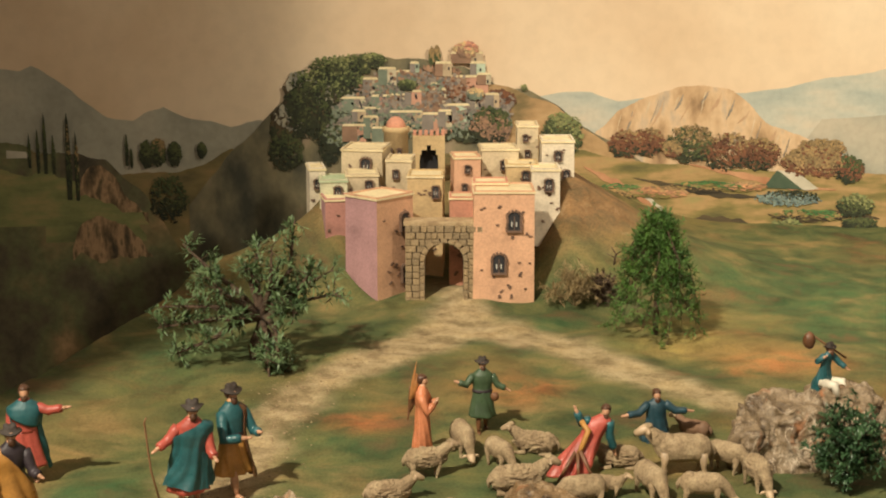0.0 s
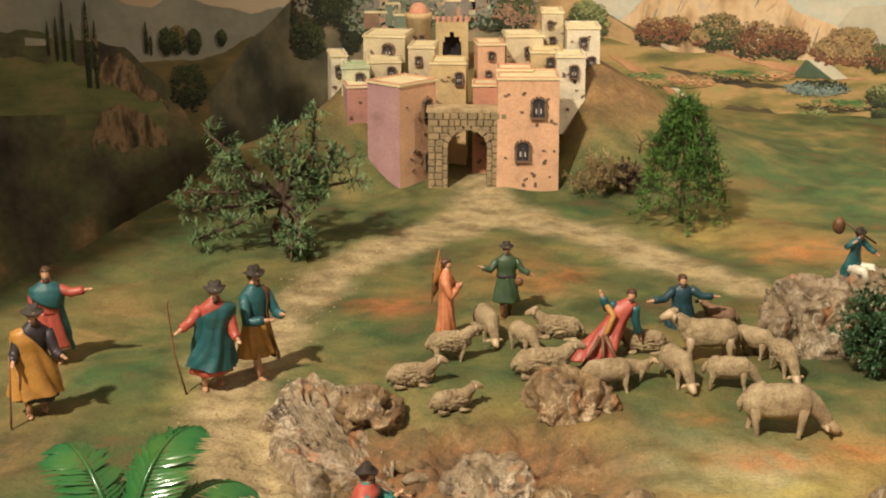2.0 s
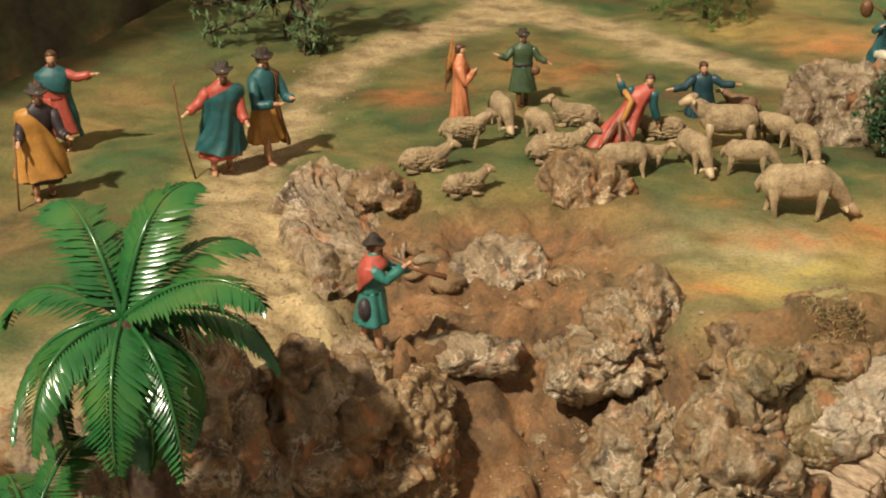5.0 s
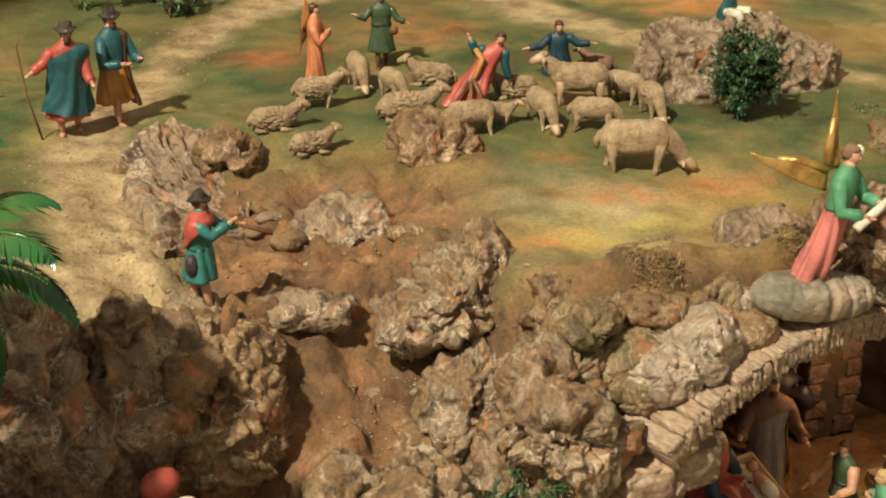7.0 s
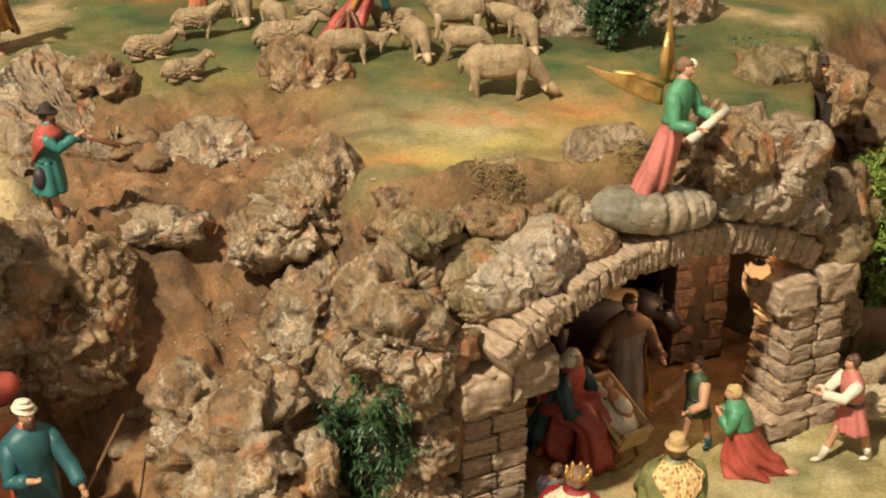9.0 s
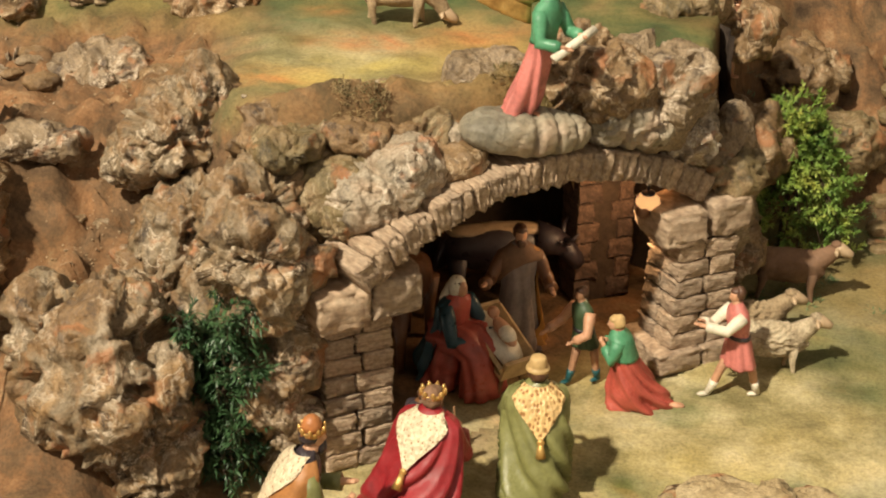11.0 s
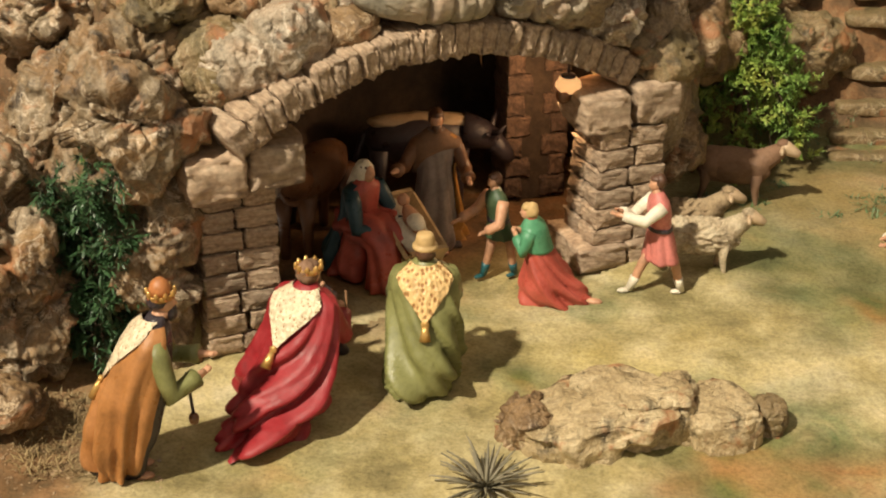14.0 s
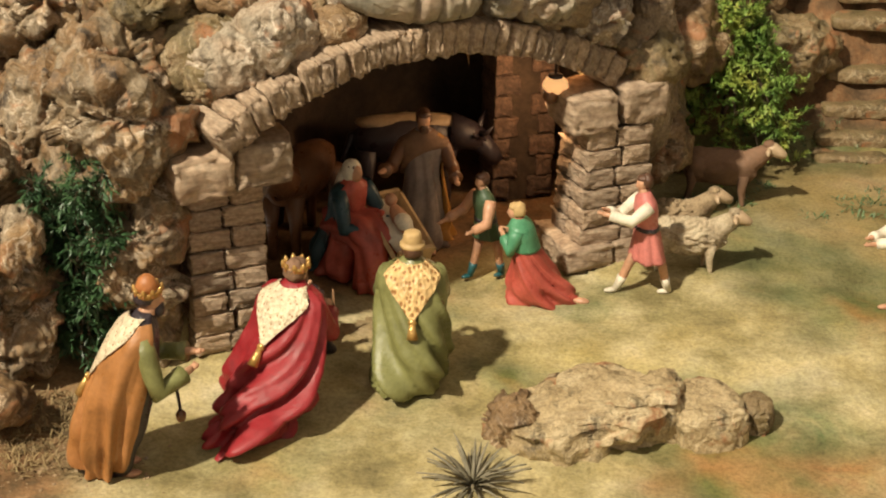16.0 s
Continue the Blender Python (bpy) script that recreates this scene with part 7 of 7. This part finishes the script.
def beast(label, x, y, L, face, coat, muzzle, seed, horns=False):
    s = Shape()
    s.blob((0, 0, .55), (.42, .17, .19), P[coat], 20, 12, None, .05, seed, 3)
    if horns:
        s.blob((.02, 0, .68), (.42, .1, .065), P["cream"], 18, 8, None, .08, seed, 3)
    low = -.26 if horns else 0  # the ox bows its head
    s.tube([(.3, 0, .6), (.46, 0, .75 + low * .7), (.55, 0, .78 + low)], [.15, .11, .08], P[coat], 10)
    s.tube([(.52, 0, .8 + low), (.62, 0, .68 + low), (.66, 0, .62 + low)], [.085, .07, .055], P[muzzle], 10)
    for k in (-1, 1):
        s.tube([(.5, .06 * k, .84 + low), (.47, .13 * k, .88 + low)], [.03, .012], P[coat], 7)
        if horns:
            s.tube([(.53, .05 * k, .86 + low), (.56, .15 * k, .9 + low), (.6, .17 * k, .96 + low)], [.025, .02, .006], P["dark"], 7)
    for lx, ly in ((.28, .09), (.28, -.09), (-.3, .09), (-.3, -.09)):
        s.tube([(lx, ly, .5), (lx, ly, .25), (lx, ly, 0)], [.08, .04, .035], P[coat], 8)
    s.tube([(-.4, 0, .6), (-.47, 0, .4), (-.46, 0, .2)], [.03, .02, .02], P[coat], 7)
    s.v = [(a * L, b * L, c * L) for a, b, c in s.v]
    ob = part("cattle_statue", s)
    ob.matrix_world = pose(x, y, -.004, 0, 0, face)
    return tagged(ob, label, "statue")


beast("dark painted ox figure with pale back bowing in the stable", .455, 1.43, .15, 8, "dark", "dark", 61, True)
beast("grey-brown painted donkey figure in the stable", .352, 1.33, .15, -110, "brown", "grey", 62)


def crib():
    ob = thing("crib", .454, 1.266, .0, -58, "small pale wooden crib trough tilted on a trestle", "crib", scale=.74)
    tilt = pose(0, 0, .062, 0, 24, 0)
    s = Shape()
    for sx in (-1, 1):
        s.box(tilt @ Vector((0, sx * .027, .006)), (.106, .006, .017), P["pine"], tilt @ pose(0, 0, 0, -30 * sx, 0, 0))
        s.box(tilt @ Vector((sx * .053, 0, .004)), (.006, .052, .034), P["pine"], tilt)
    s.box(tilt @ Vector((0, 0, -.010)), (.102, .053, .005), P["pine"], tilt)
    part("trough", s, ob, smooth=False)
    for sx, top in ((-1, .075), (1, .040)):
        for k in (-1, 1):
            l = Shape()
            l.tube([(sx * .034, k * .022, 0), (sx * .034, k * .010, top)], [.0035, .0035], P["wood"], 6)
            part("leg", l, ob)
    st = Shape()
    st.blob(tilt @ Vector((0, 0, .006)), (.05, .025, .012), P["white"], 18, 9, tilt, .2, 4, 8)
    part("straw_bed", st, ob)
    d = Shape()
    d.blob(tilt @ Vector((.004, 0, .027)), (.028, .012, .009), P["skin"], 14, 8, tilt)
    d.blob(tilt @ Vector((.010, 0, .029)), (.018, .0125, .0085), P["white"], 14, 8, tilt)
    d.blob(tilt @ Vector((-.030, 0, .031)), (.009, .009, .009), P["skin"], 12, 8)
    q = part("doll", d)
    q.matrix_world = ob.matrix_world.copy()
    tagged(q, "small plain doll lying in the crib", "doll")


crib()

# brick pier at the back of the stable, and the lit lantern
PIERSTONE = surf("reddish_pier_stone", [(.09, .055, .038), (.17, .105, .072), (.24, .15, .105)], 2.2, .4, 9, .8, .5, 5, vary=.3)
pier = thing("stone_pier", .575, 1.48, 0, 20, "reddish stone pier at the back of the stable", "pier", scale=.82)
core_ = Shape()
core_.box((0, 0, .18), (.05, .045, .37), MORTAR)
part("core", core_, pier, smooth=False)
PIER_STONES = [stone_mesh(n + 20, 1, 1, 1, PIERSTONE) for n in range(4)]
for k in range(12):
    for j in (-1, 1):
        ob = new("stone", PIER_STONES[(k * 3 + j) % 4])
        ob.parent = pier
        sp = .5 + .1 * (-1) ** k * j
        ob.matrix_local = pose(j * .029 * (1.5 - sp), 0, .015 + .03 * k) @ Matrix.Diagonal((.058 * sp, .055, .0285, 1))

GLOW = bpy.data.materials.new("lantern_glass")
GLOW.use_nodes = True
_p = GLOW.node_tree.nodes["Principled BSDF"]
_p.inputs["Base Color"].default_value = (.9, .5, .2, 1)
_p.inputs["Emission Color"].default_value = (1, .55, .22, 1)
_p.inputs["Emission Strength"].default_value = .7


def lantern(x, y, z):
    ob = thing("lantern", x, y, z, 0, "small glowing orange lantern hanging under the arch", "lantern")
    s = Shape()
    s.blob((0, 0, 0), (.013, .010, .009), GLOW, 18, 12, None, .16, 5, 3)
    part("glass", s, ob)
    t = Shape()
    t.tube([(0, 0, .006), (0, .004, .05)], [.0015, .0015], P["dark"], 6)
    t.blob((0, 0, .009), (.008, .008, .003), P["dark"], 10, 5)
    t.blob((-.004, 0, -.012), (.008, .007, .008), P["brown"], 10, 6, None, .1, 2, 3)
    part("holder", t, ob)


lantern(.607, 1.318, .187)
glow = bpy.data.lights.new("lantern_light", "POINT")
glow.energy, glow.color, glow.shadow_soft_size = .48, (1, .62, .32), .012
new("lantern_light", glow).location = (.600, 1.362, .160)

# ---- plants ----


def leaf(verts, faces, p, d, up, length, width, bend=.15):
    """A narrow pointed leaf of four faces round a mid rib."""
    d = d.normalized()
    w = d.cross(up)
    w = w.normalized() * width / 2 if w.length > 1e-5 else d.orthogonal().normalized() * width / 2
    n = w.cross(d).normalized()
    o = len(verts)
    m = p + d * length * .45 + n * length * bend
    verts += [p, m + w - n * width * .15, p + d * length, m - w - n * width * .15, m]
    faces += [(o, o + 1, o + 4), (o + 1, o + 2, o + 4), (o + 2, o + 3, o + 4), (o + 3, o, o + 4)]


def plant(name, label, category, x, y, z, tips, root, trunk_r, leaf_mat, per, length, width, spread, rng, bark=BARK, twig_leaves=14, droop=0.0, bough=.35):
    """A stem with curved boughs to the given tips, each carrying twigs set with leaves."""
    ob = thing(name, x, y, z, 0, label, category)
    wood = Shape()
    root = [Vector(r) for r in root]
    wood.tube(root, [trunk_r * (1 - .5 * k / max(1, len(root) - 1)) * (1 + .15 * (k % 2)) for k in range(len(root))], bark, 9)
    verts, faces = [], []
    for tip in tips:
        tip = Vector(tip)
        a = root[-1].lerp(root[max(0, len(root) - 2)], rng.uniform(0, .8))
        b = a.lerp(tip, .5) + Vector((rng.uniform(-1, 1), rng.uniform(-1, 1), rng.uniform(-.2, 1))) * (tip - a).length * .12
        pts = [a, a.lerp(b, .5) + Vector((0, 0, .05 * (tip - a).length)), b, b.lerp(tip, .5), tip]
        r0 = trunk_r * bough
        wood.tube(pts, [r0, r0 * .8, r0 * .6, r0 * .4, r0 * .15], bark, 6)
        for k in range(per):
            t = rng.uniform(.45, 1.0)
            c = (b.lerp(tip, (t - .5) * 2) if t > .5 else a.lerp(b, t * 2))
            d = Vector((rng.gauss(0, 1), rng.gauss(0, 1), rng.gauss(.25 - droop, .8))).normalized()
            tl = spread * rng.uniform(.5, 1.1)
            e = c + d * tl
            e2 = e + Vector((0, 0, -droop * tl * .5))
            wood.tube([c, c.lerp(e, .6), e2], [r0 * .13 + .0003, r0 * .1 + .0002, .0002], bark, 4)
            for j in range(twig_leaves):
                u = (j + rng.random()) / twig_leaves
                q = c.lerp(e2, .15 + .85 * u)
                ld = (d * .8 + Vector((rng.gauss(0, .6), rng.gauss(0, .6), rng.gauss(.1 - droop * .6, .5)))).normalized()
                leaf(verts, faces, q, ld, Vector((rng.gauss(0, .3), rng.gauss(0, .3), 1)), length * rng.uniform(.7, 1.2), width * rng.uniform(.8, 1.2))
    part("trunk", wood, ob)
    c = Shape()
    c.add(verts, faces, leaf_mat)
    part("crown", c, ob)
    return ob


def ball_tips(rng, n, c, r, low=-.3):
    out = []
    while len(out) < n:
        v = Vector((rng.gauss(0, 1), rng.gauss(0, 1), rng.gauss(0, 1))).normalized()
        if v.z > low:
            k = rng.uniform(.7, 1.0)
            out.append((c[0] + v.x * r[0] * k, c[1] + v.y * r[1] * k, c[2] + v.z * r[2] * k))
    return out


R = random.Random(11)
olive_tips = [(-.15, -.02, .10), (-.12, .03, .19), (-.07, -.04, .15), (-.02, .02, .16), (.03, -.03, .2), (.06, .03, .23), (.09, -.04, .16), (.12, .02, .15), (.07, -.06, .10), (-.04, -.07, .09), (.03, -.10, .0), (.05, -.09, -.01), (-.13, -.06, .03), (-.10, .05, .14), (.13, -.02, .12), (.0, .07, .19), (-.16, .0, .06), (.06, -.02, .12), (.045, -.11, .03)]
plant("olive_tree", "gnarled model olive tree with narrow grey-green leaves", "tree", -.297, 2.215, at(-.297, 2.215) - .01, olive_tips, [(0, 0, 0), (-.004, 0, .03), (.004, 0, .055), (.01, .0, .08)], .013, LEAF_OLIVE, 20, .0155, .0030, .032, R, bough=.5, twig_leaves=13)
pine_tips = []
for k in range(70):
    hz = -.005 + .215 * (k / 70)
    rr = .088 * (1 - .8 * k / 70)
    an = k * 2.4
    pine_tips.append((rr * math.cos(an), rr * math.sin(an), hz + .012))
plant("conifer", "feathery bright green model conifer", "tree", .367, 2.387, at(.367, 2.387) - .008, pine_tips, [(0, 0, 0), (0, 0, .07), (.003, 0, .14), (-.004, 0, .225)], .005, LEAF_PINE, 16, .0105, .0018, .025, R, twig_leaves=16, bough=.3)
plant("shrub", "dry straw-coloured shrub beside the town wall", "shrub", .245, 2.56, at(.245, 2.56) - .006, ball_tips(R, 26, (0, 0, .03), (.065, .045, .06), -.1), [(0, 0, 0), (0, 0, .015)], .003, STRAW, 8, .014, .0016, .025, R, bark=STRAW, twig_leaves=9)
plant("shrub", "brown withered shrub beside the town wall", "shrub", .30, 2.57, at(.30, 2.57) - .006, ball_tips(R, 16, (0, 0, .02), (.035, .035, .05), -.1), [(0, 0, 0), (0, 0, .015)], .004, BARK, 7, .010, .0035, .02, R, twig_leaves=8)
plant("bush", "dense dark green bush beside the rock outcrop", "bush", .492, 1.655, at(.492, 1.655) - .004, ball_tips(R, 60, (0, 0, .06), (.05, .045, .062), -.8), [(0, 0, 0), (0, 0, .03), (0, 0, .055)], .004, LEAF_BUSH, 9, .0075, .0028, .015, R, twig_leaves=12, bough=.25)
plant("bush", "dark green ferny bush beside the stone pillar", "bush", .194, 1.02, at(.194, 1.02) - .004, [(R.uniform(-.045, .045), R.uniform(-.03, .03) + .045, R.uniform(.01, .215)) for _ in range(62)], [(0, .03, 0), (.005, .05, .07), (.01, .06, .14)], .0025, LEAF_BUSH, 10, .0105, .0022, .02, R, twig_leaves=14, droop=.3, bough=.25)
lime = [(.098 * (1 - .78 * (k / 70) ** 1.4) * math.cos(k * 2.4), .06 * (1 - .6 * k / 70) * math.sin(k * 2.4), .012 + .21 * k / 70) for k in range(70)]
plant("bush", "yellow-green cypress sprig bush beside the stable", "bush", .818, 1.572, at(.818, 1.572) - .006, lime, [(0, 0, 0), (0, 0, .06), (.003, 0, .12), (0, 0, .18)], .004, LEAF_LIME, 14, .0075, .0022, .024, R, twig_leaves=26, bough=.3)
plant("bush", "trailing green weeds on the cliff", "bush", .205, 1.10, .17, ball_tips(R, 10, (0, 0, .01), (.02, .02, .02), -.2), [(0, 0, 0), (0, 0, .01)], .002, LEAF_LIME, 6, .007, .0016, .012, R, twig_leaves=9)


def agave(x, y):
    ob = thing("agave", x, y, at(x, y) - .003, 0, "small grey-green spiky rosette plant on the grass", "plant")
    for k in range(54):
        a, e = k * 2.4, .1 + 1.25 * (k / 54)
        L = .044 * R.uniform(.75, 1.15)
        s = Shape()
        pts = [Vector((math.cos(a) * math.cos(e * (1 - .35 * t)) * L * t, math.sin(a) * math.cos(e * (1 - .35 * t)) * L * t, math.sin(e) * L * t - .012 * t * t)) for t in (0, .3, .6, .85, 1)]
        side = Vector((-math.sin(a), math.cos(a), 0))
        s.loft([[p + side * w, p + Vector((0, 0, -.001)), p - side * w, p + Vector((0, 0, .0006))] for p, w in zip(pts, (.0012, .0018, .0016, .001, .0002))], LEAF_AGAVE)
        part("leaf", s, ob)


LEAF_AGAVE = surf("agave_leaf", [(.12, .11, .07), (.3, .26, .17)], 60, .2, 200, .6)
agave(.540, .912)


def frond(length, lift, drop, seed):
    """A palm frond: an arched rib with close-set glossy leaflets."""
    s = Shape()
    rng = random.Random(seed)
    n = 19
    rib = []
    for k in range(n + 1):
        t = k / n
        rib.append(Vector((length * t * (1 - .2 * t * t), 0, lift * t - drop * t ** 2.4)))
    s.tube(rib, [.0022 * (1 - .8 * k / n) + .0003 for k in range(n + 1)], LEAF_PALM, 6)
    v, f = [], []
    for k in range(2, n + 1):
        t = k / n
        d = (rib[k] - rib[k - 1]).normalized()
        l = length * .27 * math.sin(math.pi * (.14 + .80 * t)) ** .7
        for sx in (-1, 1):
            for half in (0, .5):
                p = rib[k - 1].lerp(rib[k], half)
                ld = (d * .62 + Vector((0, sx, 0)) * .95 + Vector((0, 0, -.34 - rng.uniform(0, .22)))).normalized()
                leaf(v, f, p, ld, Vector((0, 0, 1)), l * rng.uniform(.82, 1.12), .0056, .07)
    s.add(v, f, LEAF_PALM)
    return s.mesh("frond")


FRONDS = [frond(.135, .045, .085, 1), frond(.125, .05, .10, 2), frond(.115, .015, .095, 3), frond(.14, .07, .075, 4)]


def palm(x, y, z, base, fronds, label, scale=1.0):
    ob = thing("palm_tree", *base, 0, label, "palm")
    o = Vector((x - base[0], y - base[1], z - base[2]))
    s = Shape()
    pts, rad = [], []
    for k in range(41):
        t = k / 40
        pts.append(Vector((o.x * t ** 1.4, o.y * t, o.z * t)))
        rad.append((.021 - .006 * t) * (1 + .10 * (k % 2)))
    s.tube(pts, rad, BARK, 14)
    part("trunk", s, ob)
    for n, (az, tilt, kind) in enumerate(fronds):
        q = new("frond", FRONDS[kind])
        q.parent = ob
        q.matrix_local = Matrix.Translation(o) @ pose(0, 0, 0, 0, 0, az) @ pose(0, 0, 0, 0, -tilt, 0) @ Matrix.Scale(scale, 4)
    return ob


palm(-.245, .93, .460, (-.215, .89, at(-.215, .89) - .01), [(5, -2, 0), (42, 14, 3), (80, 22, 3), (118, 14, 3), (155, 5, 0), (195, -5, 2), (235, -12, 1), (275, -20, 1), (310, -12, 2), (345, 14, 3), (130, 34, 3), (25, -30, 2), (65, -26, 1), (100, -34, 2), (335, -36, 2), (0, -42, 1), (175, -26, 2), (215, -30, 1), (60, 44, 3), (255, -40, 2), (300, -45, 1)], "model palm tree with glossy green plastic fronds")
palm(-.305, .86, .33, (-.305, .85, at(-.305, .85) - .01), [(20, 10, 1), (70, 20, 3), (120, 10, 0), (170, 0, 2), (230, -8, 1), (290, -12, 2), (340, 0, 1)], "low model palm with glossy green plastic fronds", .8)


def tufts(name, label, n, x0, x1, y0, y1, zf, mat, L, W, seed):
    """Loose dry grass and moss, as one scatter."""
    rng = random.Random(seed)
    v, f = [], []
    for k in range(n):
        x, y = rng.uniform(x0, x1), rng.uniform(y0, y1)
        z = zf(x, y)
        if z is None:
            continue
        for j in range(4):
            d = Vector((rng.gauss(0, .8), rng.gauss(0, .8), rng.uniform(.1, .8)))
            leaf(v, f, Vector((x + rng.gauss(0, .003), y + rng.gauss(0, .003), z - .001)), d, Vector((0, 0, 1)), L * rng.uniform(.5, 1.2), W)
    s = Shape()
    s.add(v, f, mat)
    return tagged(part(name, s), label, "moss", kind="stuff")


def on_roof(x, y):
    n = vnoise(np.array([[x * 22, y * 22, 0]]), 5)[0]
    z = at(x, y)
    if x < .42 and y > 1.215 + .04 * vnoise(np.array([[x * 25, 0, 3]]), 6)[0]:
        return None
    return z if n > -.1 and (z > .24 or y < 1.1 or x > .63) else None


tufts("dry_grass", "dry brown moss and grass on the stable roof", 5200, .23, .62, 1.15, 1.32, on_roof, STRAW, .010, .0012, 3)
tufts("moss", "dull green moss on the stable roof", 2600, .24, .60, 1.15, 1.30, on_roof, MOSS, .006, .0016, 13)
tufts("dry_grass", "dry grass along the cliff edge", 120, .16, .25, 1.13, 1.22, on_roof, STRAW, .006, .001, 4)
tufts("dry_grass", "dry grass at the foot of the cliff", 500, .10, .24, .90, 1.02, on_roof, STRAW, .013, .0013, 5)
tufts("moss", "green and brown moss on the slope beside the stable", 1300, .64, 1.0, 1.42, 1.72, on_roof, LEAF_OLIVE, .009, .0016, 6)


def gravel():
    """Loose grit on the sandy path and the bare earth."""
    rng = random.Random(41)
    v0, f0 = ico(1)
    v, f = [], []
    spans = [(a, b, .055) for a, b in zip(PATH_LINES[0][1:7], PATH_LINES[0][2:8])] + [((-.10, 1.27), (.10, 1.46), .09), ((.04, 1.10), (.12, 1.30), .05), ((.10, .90), (.26, .93), .05)]
    for k in range(3600):
        (ax, ay), (bx, by), w = spans[rng.randrange(len(spans))]
        t = rng.random()
        x, y = ax + (bx - ax) * t + rng.gauss(0, w * .6), ay + (by - ay) * t + rng.gauss(0, w * .4)
        r = .0007 + .0011 * rng.random() ** 3
        o = len(v)
        c = np.array((x, y, at(x, y) + r * .15))
        v += (v0 * (r * np.array((rng.uniform(.8, 1.5), rng.uniform(.8, 1.3), rng.uniform(.5, .9)))) + c).tolist()
        f += [tuple(o + i for i in g) for g in f0]
    s = Shape()
    s.add(v, f, GRIT)
    tagged(part("gravel", s, smooth=False), "loose sandy grit scattered on path and bare earth", "gravel", kind="stuff")


GRIT = surf("grit", [(.14, .085, .045), (.28, .19, .105), (.42, .32, .19)], 90, None, 0, .8)
gravel()


def twig(x, y):
    s = Shape()
    z = at(x, y)
    s.tube([(x, y, z - .003), (x + .004, y, z + .02), (x - .006, y - .004, z + .036)], [.0018, .0015, .0007], BARK, 6)
    s.tube([(x + .004, y, z + .02), (x + .018, y - .006, z + .03)], [.0014, .0006], BARK, 6)
    s.tube([(x + .002, y, z + .014), (x - .014, y - .006, z + .022)], [.0012, .0005], BARK, 6)
    tagged(part("twig", s), "small dark dry twig on the hillside", "twig")


twig(.325, 2.66)


def pebble(x, y, r, seed):
    rock(x, y, at(x, y) + r * .4, (r, r * .8, r * .6), seed, BOULDER, "small white pebble on the ground", level=2, name="pebble")


for _n, (_x, _y, _r) in enumerate(((.173, .965, .0035), (.33, 1.21, .0032), (.205, 1.22, .003), (.41, 1.23, .0028), (.275, .93, .002), (.19, .985, .002))):
    pebble(_x, _y, _r, 200 + _n)
